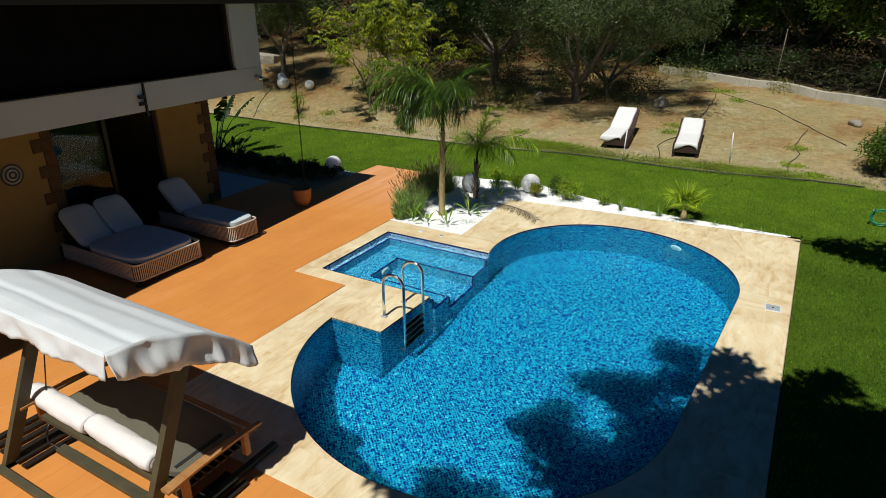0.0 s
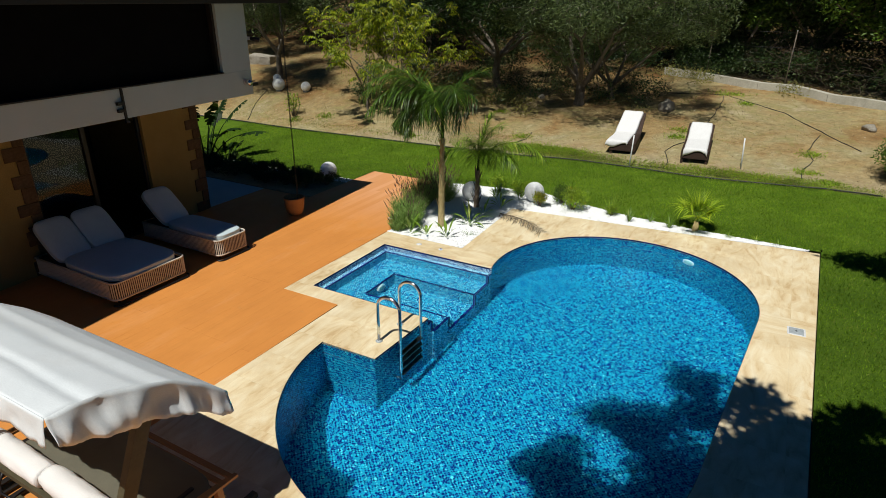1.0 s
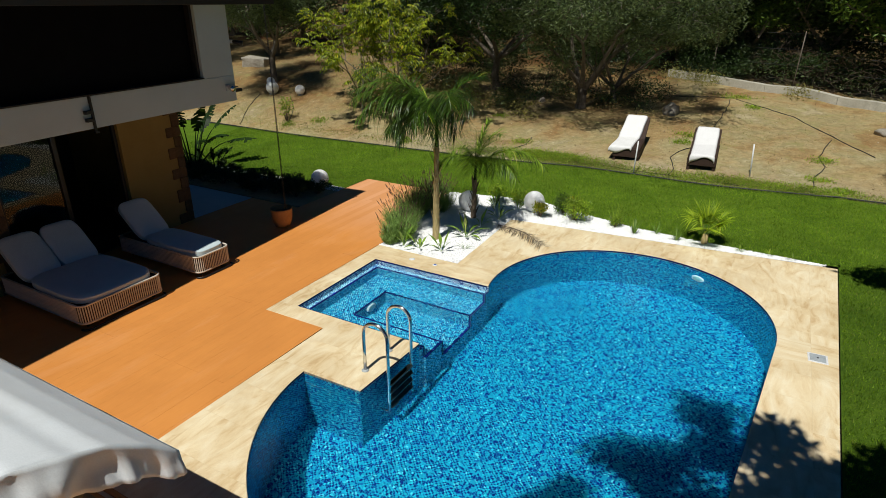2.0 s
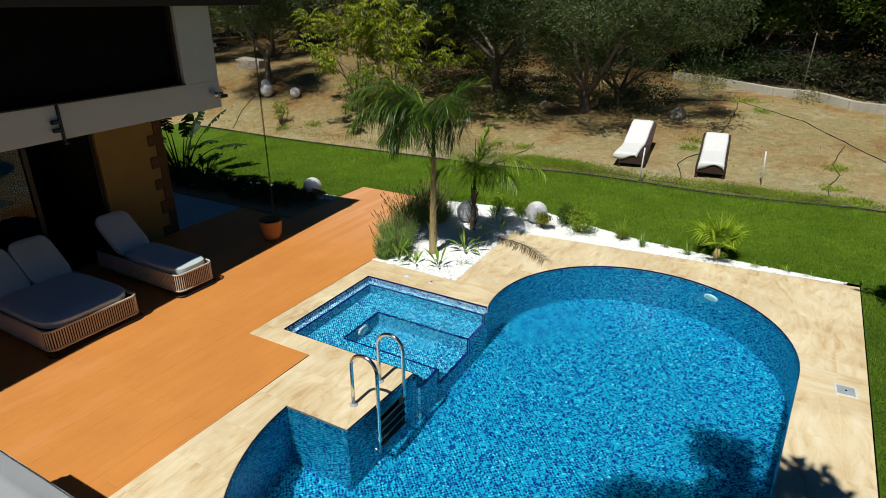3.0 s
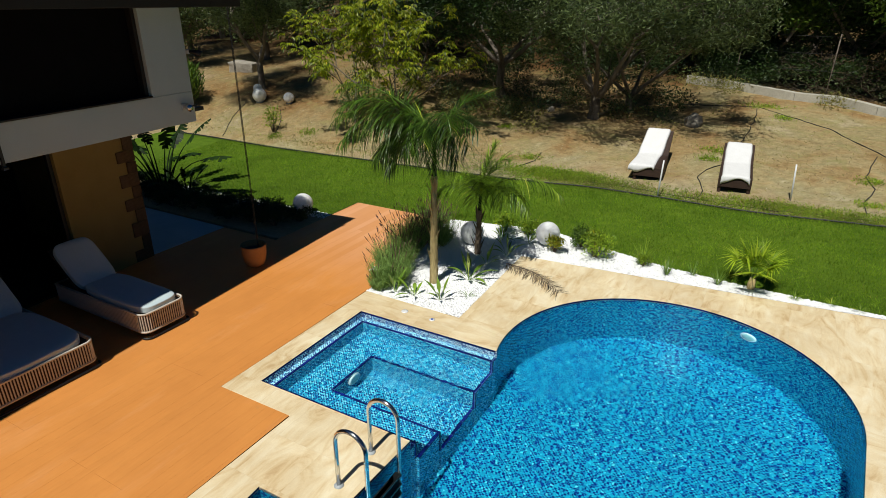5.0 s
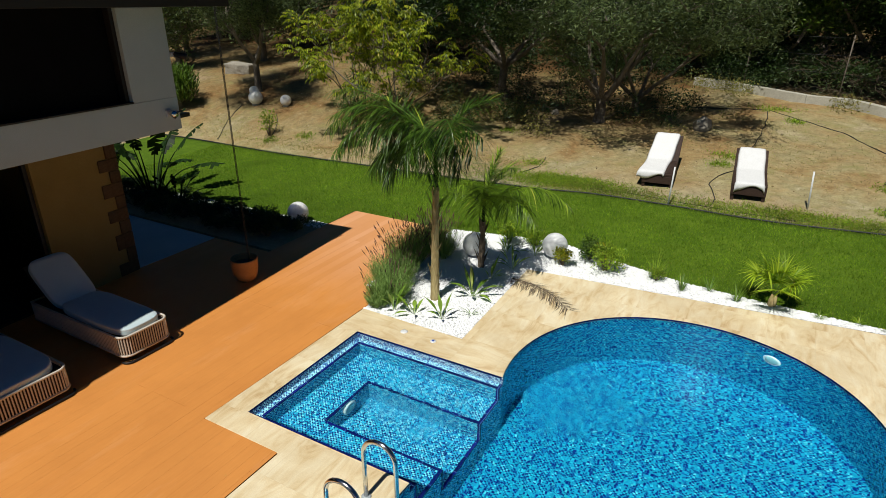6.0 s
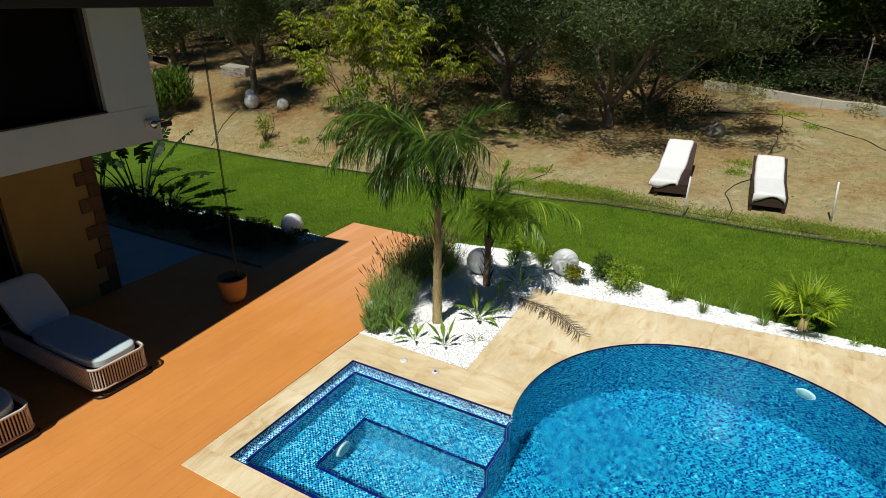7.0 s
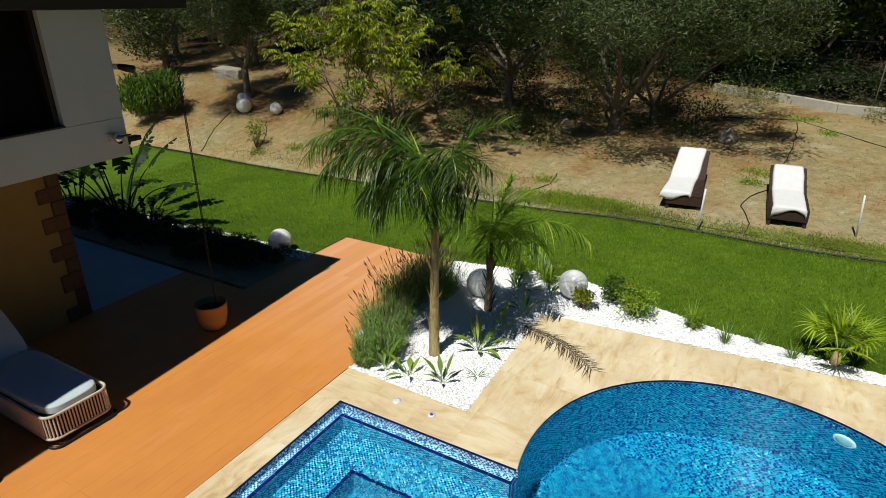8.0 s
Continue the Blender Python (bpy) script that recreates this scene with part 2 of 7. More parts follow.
def soil_material():
    m, nt, nd, lk, p = nodes_of("dry_earth")
    v = coords(nt, 1.0, "World")
    a = noise_node(nt, v, 0.5, 7.0, 0.66, 0.5)
    b = noise_node(nt, v, 24.0, 6.0, 0.72)
    c = noise_node(nt, v, 1.4, 7.0, 0.72, 0.6)
    d = noise_node(nt, v, 5.0, 6.0, 0.7, 0.3)
    col = ramp(nt, a, [(0.32, (0.34, 0.205, 0.088)), (0.44, (0.42, 0.31, 0.15)), (0.52, (0.46, 0.375, 0.20)), (0.58, (0.41, 0.36, 0.19)), (0.68, (0.57, 0.495, 0.33))])
    col = mix(nt, col, ramp(nt, d, [(0.32, (0.70, 0.68, 0.65)), (0.68, (1.18, 1.17, 1.15))]), 1.0, "MULTIPLY")
    col = mix(nt, col, ramp(nt, b, [(0.34, (0.82, 0.80, 0.78)), (0.5, (0.98, 0.98, 0.98)), (0.68, (1.16, 1.15, 1.13))]), 1.0, "MULTIPLY")
    # dark leaf mould up the slope, with the trees' shade put into its colour
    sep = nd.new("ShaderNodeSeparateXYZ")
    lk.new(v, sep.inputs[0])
    # in the west it starts lower, painting shade under the yellow trees
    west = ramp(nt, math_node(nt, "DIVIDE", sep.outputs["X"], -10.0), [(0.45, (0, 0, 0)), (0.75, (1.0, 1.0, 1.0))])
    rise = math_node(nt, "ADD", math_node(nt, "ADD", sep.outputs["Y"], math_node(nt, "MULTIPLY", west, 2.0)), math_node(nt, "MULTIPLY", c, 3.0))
    mould_shade = ramp(nt, math_node(nt, "DIVIDE", rise, 20.0), [(0.56, (0, 0, 0)), (0.70, (0.8, 0.8, 0.8))])
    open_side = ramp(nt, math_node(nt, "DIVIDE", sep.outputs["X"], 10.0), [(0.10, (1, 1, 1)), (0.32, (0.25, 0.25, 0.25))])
    col = mix(nt, col, mix(nt, col, (0.62, 0.51, 0.42), 1.0, "MULTIPLY"), mix(nt, mould_shade, open_side, 1.0, "MULTIPLY"))
    # floor of the back woods: canopy shade painted into the soil
    woods_shade = ramp(nt, math_node(nt, "DIVIDE", rise, 25.0), [(0.78, (1, 1, 1)), (0.86, (0.26, 0.22, 0.17))])
    col = mix(nt, col, woods_shade, 1.0, "MULTIPLY")
    foot = ramp(nt, math_node(nt, "DIVIDE", rise, 20.0), [(0.47, (0.45, 0.45, 0.45)), (0.56, (0, 0, 0))])  # pale washed-down silt
    col = mix(nt, col, mix(nt, ramp(nt, b, [(0.3, (0.40, 0.355, 0.25)), (0.7, (0.56, 0.50, 0.37))]), ramp(nt, d, [(0.3, (0.8, 0.8, 0.78)), (0.7, (1.1, 1.1, 1.1))]), 1.0, "MULTIPLY"), foot)
    weeds = ramp(nt, c, [(0.52, (0, 0, 0)), (0.68, (0.6, 0.6, 0.6))])
    col = mix(nt, col, (0.31, 0.30, 0.11), weeds)
    col = mix(nt, col, (0.88, 0.875, 0.87), 1.0, "MULTIPLY")
    lk.new(col, p.inputs["Base Color"])
    p.inputs["Roughness"].default_value = 0.92
    p.inputs["Specular IOR Level"].default_value = 0.15
    bump(nt, math_node(nt, "ADD", b, d), p, 0.6, 0.04)
    return m


M = {}
M["deck"] = wood_deck_material()
M["travertine"] = travertine_material()
M["water"] = water_material()
M["lawn"] = lawn_material()
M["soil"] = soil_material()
M["mosaic"] = mosaic_material("blue_pool_mosaic", [(0.0, (0.004, 0.020, 0.17)), (0.40, (0.005, 0.10, 0.29)), (0.47, (0.010, 0.285, 0.46)),
                                                   (0.78, (0.018, 0.38, 0.53)), (0.95, (0.10, 0.54, 0.66))], (0.012, 0.22, 0.37), 38.0, ripple_mottle=0.85)
M["mosaic_pale"] = mosaic_material("pale_spa_mosaic", [(0.0, (0.006, 0.012, 0.15)), (0.46, (0.02, 0.10, 0.36)), (0.53, (0.42, 0.68, 0.82)),
                                                       (0.80, (0.70, 0.83, 0.90))], (0.36, 0.54, 0.66))
M["mosaic_mid"] = mosaic_material("spa_mosaic", [(0.0, (0.003, 0.014, 0.14)), (0.38, (0.006, 0.13, 0.34)), (0.47, (0.03, 0.36, 0.54)), (0.74, (0.26, 0.62, 0.74))], (0.05, 0.32, 0.48))
M["navy"] = mosaic_material("navy_edge_tile", [(0.0, (0.004, 0.008, 0.085)), (0.6, (0.006, 0.009, 0.12))], (0.09, 0.12, 0.30), 3.7, (0.484, 0.488))
M["grass"] = leaf_material("grass_blade", (0.060, 0.138, 0.007), (0.185, 0.30, 0.02), (0.24, 0.26, 0.06), 0.6, 0.3, 0.2)


def tone_along_y(m, y0, y1, front, back):
    """Multiplies the base colour by front up to y0, running to back from y1 on."""
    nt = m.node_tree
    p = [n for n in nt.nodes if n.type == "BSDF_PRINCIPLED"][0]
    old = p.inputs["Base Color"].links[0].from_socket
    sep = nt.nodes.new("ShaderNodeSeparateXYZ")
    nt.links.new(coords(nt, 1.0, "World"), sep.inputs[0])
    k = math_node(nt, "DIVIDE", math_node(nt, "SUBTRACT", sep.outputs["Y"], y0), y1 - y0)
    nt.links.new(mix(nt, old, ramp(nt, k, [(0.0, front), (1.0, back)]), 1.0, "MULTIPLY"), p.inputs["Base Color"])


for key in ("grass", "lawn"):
    tone_along_y(M[key], 2.5, 5.5, (0.92, 0.92, 0.92), (1.32, 1.26, 1.2))
M["gravel"] = surface("white_marble_gravel", (0.86, 0.87, 0.88), (0.92, 0.92, 0.92), 30.0, 0.7, 90.0, 0.2)
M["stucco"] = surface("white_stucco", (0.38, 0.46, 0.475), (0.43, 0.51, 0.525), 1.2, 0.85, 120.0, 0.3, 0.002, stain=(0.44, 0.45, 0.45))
M["ochre"] = surface("ochre_stucco", (0.26, 0.185, 0.06), (0.33, 0.24, 0.08), 1.4, 0.9, 70.0, 0.5, 0.004, stain=(0.30, 0.20, 0.08))
# near-black tone that holds the shade inside the upper opening
M["opening_dark"] = surface("opening_dark", (0.003, 0.003, 0.004), (0.005, 0.005, 0.006), 4.0, 0.6, 60.0, 0.0, spec=0.04)
M["quoin"] = surface("brown_quoin_stone", (0.085, 0.048, 0.022), (0.15, 0.09, 0.045), 5.0, 0.85, 40.0, 0.8, 0.01, vary=0.35)
M["dark_wood"] = surface("dark_brown_timber", (0.007, 0.005, 0.004), (0.013, 0.009, 0.007), 6.0, 0.6, 60.0, 0.3, stretch=(1, 0.1, 1))
M["black_metal"] = surface("black_metal", (0.012, 0.012, 0.013), (0.02, 0.02, 0.022), 8.0, 0.45, 80.0, 0.1, metal=0.3)
M["steel"] = surface("polished_steel", (0.62, 0.63, 0.64), (0.72, 0.72, 0.72), 9.0, 0.16, 120.0, 0.02, metal=1.0)
M["canvas"] = surface("white_canvas", (0.76, 0.81, 0.845), (0.83, 0.87, 0.90), 1.5, 0.8, 160.0, 0.25, 0.002, stain=(0.66, 0.68, 0.68))
M["towel"] = surface("white_towelling", (0.80, 0.80, 0.80), (0.86, 0.86, 0.86), 5.0, 0.95, 140.0, 0.7, 0.005)
M["mattress"] = surface("pale_grey_mattress", (0.55, 0.66, 0.69), (0.62, 0.72, 0.75), 3.0, 0.9, 180.0, 0.3, 0.002)
M["brown_cushion"] = surface("taupe_cushion", (0.118, 0.112, 0.082), (0.148, 0.140, 0.102), 3.0, 0.9, 180.0, 0.3, 0.002)
M["taupe"] = surface("taupe_painted_frame", (0.062, 0.055, 0.030), (0.092, 0.082, 0.046), 5.0, 0.55, 60.0, 0.1)
M["teak"] = surface("teak_slat", (0.36, 0.17, 0.055), (0.46, 0.235, 0.08), 6.0, 0.6, 70.0, 0.25, stretch=(0.12, 1, 1))
M["rope"] = surface("beige_rope", (0.56, 0.50, 0.42), (0.68, 0.62, 0.53), 12.0, 0.85, 120.0, 0.7, 0.004)
M["wicker"] = surface("dark_wicker", (0.030, 0.015, 0.010), (0.058, 0.030, 0.020), 20.0, 0.7, 90.0, 0.8, 0.006)
M["terracotta"] = surface("terracotta", (0.35, 0.17, 0.06), (0.44, 0.23, 0.09), 6.0, 0.8, 60.0, 0.3, stain=(0.62, 0.42, 0.28))
M["globe"] = surface("frosted_white_globe", (0.90, 0.93, 0.96), (0.94, 0.96, 0.98), 6.0, 0.35, 60.0, 0.0)
shell = M["globe"].node_tree.nodes["Principled BSDF"]  # light spreads inside the frosted plastic
shell.inputs["Subsurface Weight"].default_value = 0.75
shell.inputs["Subsurface Radius"].default_value = (0.30, 0.30, 0.32)
shell.inputs["Subsurface Scale"].default_value = 1.0
M["concrete"] = surface("weathered_concrete", (0.40, 0.38, 0.31), (0.54, 0.52, 0.44), 2.0, 0.9, 30.0, 0.6, 0.01, stain=(0.22, 0.2, 0.16))
M["paving"] = surface("pale_paving", (0.42, 0.55, 0.56), (0.50, 0.62, 0.63), 2.0, 0.8, 60.0, 0.2)
M["plastic"] = surface("white_plastic", (0.75, 0.76, 0.77), (0.8, 0.81, 0.82), 6.0, 0.4, 60.0, 0.02)
M["lamp_lens"] = surface("frosted_lamp_lens", (0.34, 0.55, 0.56), (0.42, 0.62, 0.63), 6.0, 0.3, 60.0, 0.05)
M["grey_plastic"] = surface("grey_plastic", (0.36, 0.40, 0.43), (0.44, 0.48, 0.5), 6.0, 0.5, 60.0, 0.05)
M["green_plastic"] = surface("green_hose_plastic", (0.02, 0.22, 0.10), (0.03, 0.30, 0.14), 6.0, 0.4, 60.0, 0.05)
M["rubber"] = surface("black_rubber", (0.012, 0.013, 0.016), (0.022, 0.023, 0.026), 6.0, 0.6, 60.0, 0.1)
M["bark"] = surface("olive_bark", (0.10, 0.082, 0.065), (0.23, 0.195, 0.155), 9.0, 0.95, 35.0, 1.0, 0.02, stretch=(1, 1, 0.25))
M["palm_bark"] = surface("palm_trunk_bark", (0.26, 0.19, 0.075), (0.60, 0.48, 0.23), 14.0, 0.9, 60.0, 1.0, 0.015, stretch=(1, 1, 0.2), stain=(0.24, 0.20, 0.05))
M["dry_twig"] = surface("dry_twigs", (0.10, 0.075, 0.05), (0.17, 0.13, 0.09), 12.0, 0.9, 50.0, 0.3)
M["rock"] = surface("pale_rock", (0.30, 0.27, 0.22), (0.44, 0.40, 0.33), 3.0, 0.9, 18.0, 0.9, 0.03)
M["blue_paint"] = surface("blue_paint", (0.03, 0.08, 0.42), (0.04, 0.10, 0.48), 6.0, 0.5, 60.0, 0.02)
# room walls near black: the unlit inside is put into their colour
M["interior"] = surface("room_shade_plaster", (0.03, 0.028, 0.026), (0.04, 0.036, 0.034), 2.0, 0.9, 60.0, 0.1)
M["palm"] = leaf_material("palm_leaflet", (0.006, 0.022, 0.003), (0.085, 0.17, 0.013), (0.42, 0.46, 0.05), 0.36, 0.10, 0.45)
M["young_palm"] = leaf_material("young_palm_leaflet", (0.025, 0.07, 0.007), (0.21, 0.33, 0.025), (0.40, 0.44, 0.06), 0.4, 0.12, 0.3)
M["olive_leaf"] = leaf_material("olive_leaf", (0.014, 0.032, 0.009), (0.14, 0.19, 0.07), None, 0.5, 0.15)
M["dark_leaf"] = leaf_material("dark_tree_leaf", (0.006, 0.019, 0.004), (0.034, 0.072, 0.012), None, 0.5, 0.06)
M["yellow_leaf"] = leaf_material("yellow_green_leaf", (0.03, 0.07, 0.005), (0.34, 0.40, 0.02), (0.60, 0.48, 0.05), 0.42, 0.3)
M["wood_leaf"] = leaf_material("bright_wood_leaf", (0.032, 0.08, 0.008), (0.11, 0.19, 0.02), None, 0.5, 0.2)
M["shrub_leaf"] = leaf_material("shrub_leaf", (0.10, 0.20, 0.014), (0.30, 0.42, 0.032), (0.45, 0.40, 0.03), 0.4, 0.25)
M["variegated"] = leaf_material("yellow_variegated_leaf", (0.10, 0.17, 0.012), (0.42, 0.40, 0.03), (0.6, 0.5, 0.05), 0.4, 0.25)
M["strap"] = leaf_material("strap_leaf", (0.07, 0.17, 0.018), (0.22, 0.34, 0.05), (0.42, 0.45, 0.14), 0.32, 0.2, 0.5)
M["fan"] = leaf_material("fan_palm_leaf", (0.18, 0.31, 0.016), (0.42, 0.54, 0.035), (0.4, 0.4, 0.08), 0.4, 0.25)
M["lavender"] = leaf_material("lavender_foliage", (0.09, 0.175, 0.05), (0.26, 0.38, 0.11), None, 0.8, 0.2, 0.2)
M["lavender_spike"] = leaf_material("dried_lavender_spike", (0.10, 0.06, 0.06), (0.20, 0.13, 0.10), None, 0.9, 0.1, 0.1)
M["dry_grass"] = leaf_material("dry_weed", (0.14, 0.15, 0.04), (0.32, 0.29, 0.10), None, 0.8, 0.2, 0.2)
M["litter"] = leaf_material("fallen_leaf", (0.20, 0.14, 0.08), (0.46, 0.37, 0.23), (0.72, 0.68, 0.56), 0.9, 0.0, 0.2)
# near-black leaves, a few bright: shaded and sunlit leaves put into the colour
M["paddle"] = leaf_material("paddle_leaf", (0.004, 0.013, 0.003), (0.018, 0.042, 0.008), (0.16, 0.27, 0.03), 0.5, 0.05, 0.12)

gm, gnt, gnd, glk, gp = nodes_of("door_glass")
gp.inputs["Base Color"].default_value = (0.75, 0.85, 0.82, 1)
gp.inputs["Roughness"].default_value = 0.0155
gp.inputs["Transmission Weight"].default_value = 1.0
gp.inputs["IOR"].default_value = 1.26
M["glass"] = gm


# ---- mesh tools ----
def link_mesh(name, me, material, parent=None, label="", smooth=False):
    ob = new(name, me)
    if material is not None and not me.materials:
        me.materials.append(material)
    if parent is not None:
        ob.parent = parent
    if label:
        ob["label"] = label
    if name == "bloom":
        ob["kind"] = "stuff"
    if smooth:
        me.polygons.foreach_set("use_smooth", [True] * len(me.polygons))
    return ob


def part(name, bm, material, parent=None, label="", smooth=False):
    me = bpy.data.meshes.new(name)
    bm.to_mesh(me)
    bm.free()
    return link_mesh(name, me, material, parent, label, smooth)


def cloud(name, verts, faces, material, parent=None, label="", smooth=False):
    """One mesh out of computed vertices and faces."""
    me = bpy.data.meshes.new(name)
    me.from_pydata(verts if isinstance(verts, list) else verts.tolist(), [], faces if isinstance(faces, list) else faces.tolist())
    return link_mesh(name, me, material, parent, label, smooth)


def thing(name, m, label, category, group="", kind=""):
    ob = new(name)
    ob.empty_display_size = 0.1
    ob.matrix_world = m
    return tagged(ob, label, category, group, kind)


def box(bm, x0, x1, y0, y1, z0, z1, bevel=0.0, m=None):
    r = bmesh.ops.create_cube(bm, size=1.0)
    vs = r["verts"]
    bmesh.ops.scale(bm, vec=(x1 - x0, y1 - y0, z1 - z0), verts=vs)
    bmesh.ops.translate(bm, vec=((x0 + x1) / 2, (y0 + y1) / 2, (z0 + z1) / 2), verts=vs)
    if bevel:
        es = list({e for v in vs for e in v.link_edges})
        out = bmesh.ops.bevel(bm, geom=es, offset=bevel, segments=2, affect="EDGES", profile=0.6)
        vs = list({v for f in out["faces"] for v in f.verts} | {v for v in vs if v.is_valid})
    if m is not None:
        bmesh.ops.transform(bm, matrix=m, verts=vs)
    return bm


def boxed(x0, x1, y0, y1, z0, z1, bevel=0.0):
    return box(bmesh.new(), x0, x1, y0, y1, z0, z1, bevel)


def tube(points, radii, sides=8, closed=False, caps=True):
    """Vertices and faces of a round pipe along points."""
    pts = [Vector(p) for p in points]
    n = len(pts)
    if not hasattr(radii, "__len__"):
        radii = [radii] * n
    verts, faces = [], []
    ref = None
    for i, p in enumerate(pts):
        a = pts[(i - 1) % n] if (closed or i > 0) else p
        b = pts[(i + 1) % n] if (closed or i < n - 1) else p
        d = (b - a).normalized()
        if ref is None:
            ref = d.orthogonal().normalized()
        ref = (ref - d * ref.dot(d)).normalized()
        side = d.cross(ref)
        for k in range(sides):
            w = 2 * math.pi * k / sides
            verts.append(tuple(p + (ref * math.cos(w) + side * math.sin(w)) * radii[i]))
    for i in range(n if closed else n - 1):
        for k in range(sides):
            a, b = i * sides + k, i * sides + (k + 1) % sides
            c, d2 = ((i + 1) % n) * sides + (k + 1) % sides, ((i + 1) % n) * sides + k
            faces.append((a, b, c, d2))
    if caps and not closed:
        faces.append(tuple(range(sides - 1, -1, -1)))
        faces.append(tuple((n - 1) * sides + k for k in range(sides)))
    return verts, faces


class Pile:
    """Gathers vertices and faces of many pieces into one mesh."""

    def __init__(self):
        self.v, self.f = [], []

    def add(self, verts, faces):
        o = len(self.v)
        self.v.extend(verts)
        self.f.extend([tuple(i + o for i in f) for f in faces])
        return self

    def put(self, name, material, parent=None, label="", smooth=False):
        return cloud(name, self.v, self.f, material, parent, label, smooth)


def pipe(name, points, radii, material, parent=None, label="", sides=10, closed=False):
    return cloud(name, *tube(points, radii, sides, closed), material, parent, label, True)


def bar(bm, a, b, w, h, bevel=0.004):
    """A square-sectioned beam from a to b; h is its size towards z."""
    a, b = Vector(a), Vector(b)
    d = b - a
    q = d.to_track_quat("Y", "Z").to_matrix().to_4x4()
    m = Matrix.Translation((a + b) / 2) @ q
    return box(bm, -w / 2, w / 2, -d.length / 2, d.length / 2, -h / 2, h / 2, bevel, m)


def lathe(profile, sides=32):
    verts, faces = [], []
    for r, z in profile:
        for k in range(sides):
            w = 2 * math.pi * k / sides
            verts.append((r * math.cos(w), r * math.sin(w), z))
    for i in range(len(profile) - 1):
        for k in range(sides):
            faces.append((i * sides + k, i * sides + (k + 1) % sides, (i + 1) * sides + (k + 1) % sides, (i + 1) * sides + k))
    return verts, faces


def smoothstep(a, b, x):
    t = min(1.0, max(0.0, (x - a) / (b - a)))
    return t * t * (3 - 2 * t)


# ---- terrain, lawn, pool and paving ----
def ground_z(x, y):
    """Height of the garden: flat round the pool, rising behind the lawn."""
    z = -0.035
    z += 0.12 * smoothstep(4.2, 7.6, y)
    if y > 7.6:
        k = 0.115 + 0.17 * smoothstep(-3.0, -10.0, x)
        z += k * min(y - 7.6, 5.0) + 0.14 * max(0.0, min(y - 12.6, 12.0)) + 0.14 * max(0.0, y - 24.6)
    z += 0.05 * smoothstep(6.5, 9.0, y) * noise.noise(Vector((x * 0.6, y * 0.6, 0.0)))
    if y > 7.9:
        z += 0.025 * noise.noise(Vector((x * 2.3, y * 2.3, 4.0)))
    return z


FAR_C, FAR_R = Vector((4.42, 0.50)), 2.175
NEAR_C, NEAR_R = Vector((3.77, -3.32)), 2.485


def pool_outline():
    """Anticlockwise pool edge from the spa's north corner round to the pier's north corner."""
    pts = []
    a0 = math.atan2(0.0 - FAR_C.y, 2.283 - FAR_C.x) % (2 * math.pi)
    a1 = radians(-5.0)
    n = 44
    for i in range(n + 1):
        a = a0 + (a1 - a0) * i / n
        pts.append(FAR_C + FAR_R * Vector((math.cos(a), math.sin(a))))
    b0 = radians(-5.0)
    b1 = -math.pi - math.asin((-3.40 - NEAR_C.y) / NEAR_R) 
    for i in range(n + 1):
        a = b0 + (b1 - b0) * i / n
        pts.append(NEAR_C + NEAR_R * Vector((math.cos(a), math.sin(a))))
    pts.append(Vector((2.175, -3.39)))
    pts.append(Vector((2.235, -2.10)))
    return pts


POOL = pool_outline()
SPA = [Vector((0.0, -2.10)), Vector((0.0, 0.0))]
COPING = [(-0.345, -2.43), (-0.335, 0.60), (1.42, 0.565), (1.335, 3.235), (7.46, 3.73), (7.19, -3.9), (7.11, -6.25), (0.77, -6.25), (0.80, -2.44)]


def fill_loops(loops, z):
    bm = bmesh.new()
    edges = []
    for loop in loops:
        vs = [bm.verts.new((p[0], p[1], z)) for p in loop]
        edges += [bm.edges.new((vs[i], vs[(i + 1) % len(vs)])) for i in range(len(vs))]
    bmesh.ops.triangle_fill(bm, use_beauty=True, use_dissolve=False, edges=edges)
    bmesh.ops.recalc_face_normals(bm, faces=bm.faces)
    for f in bm.faces:
        if f.normal.z < 0:
            f.normal_flip()
    return bm


def thicken(bm, depth):
    """Gives a flat sheet sides and a bottom."""
    out = bmesh.ops.extrude_face_region(bm, geom=bm.faces[:])
    low = [g for g in out["geom"] if isinstance(g, bmesh.types.BMVert)]
    bmesh.ops.translate(bm, vec=(0, 0, -depth), verts=low)
    bmesh.ops.recalc_face_normals(bm, faces=bm.faces)
    return bm


def inside(p, loop):
    hit = False
    n = len(loop)
    for i in range(n):
        a, b = loop[i], loop[(i + 1) % n]
        if (a[1] > p[1]) != (b[1] > p[1]) and p[0] < (b[0] - a[0]) * (p[1] - a[1]) / (b[1] - a[1]) + a[0]:
            hit = not hit
    return hit


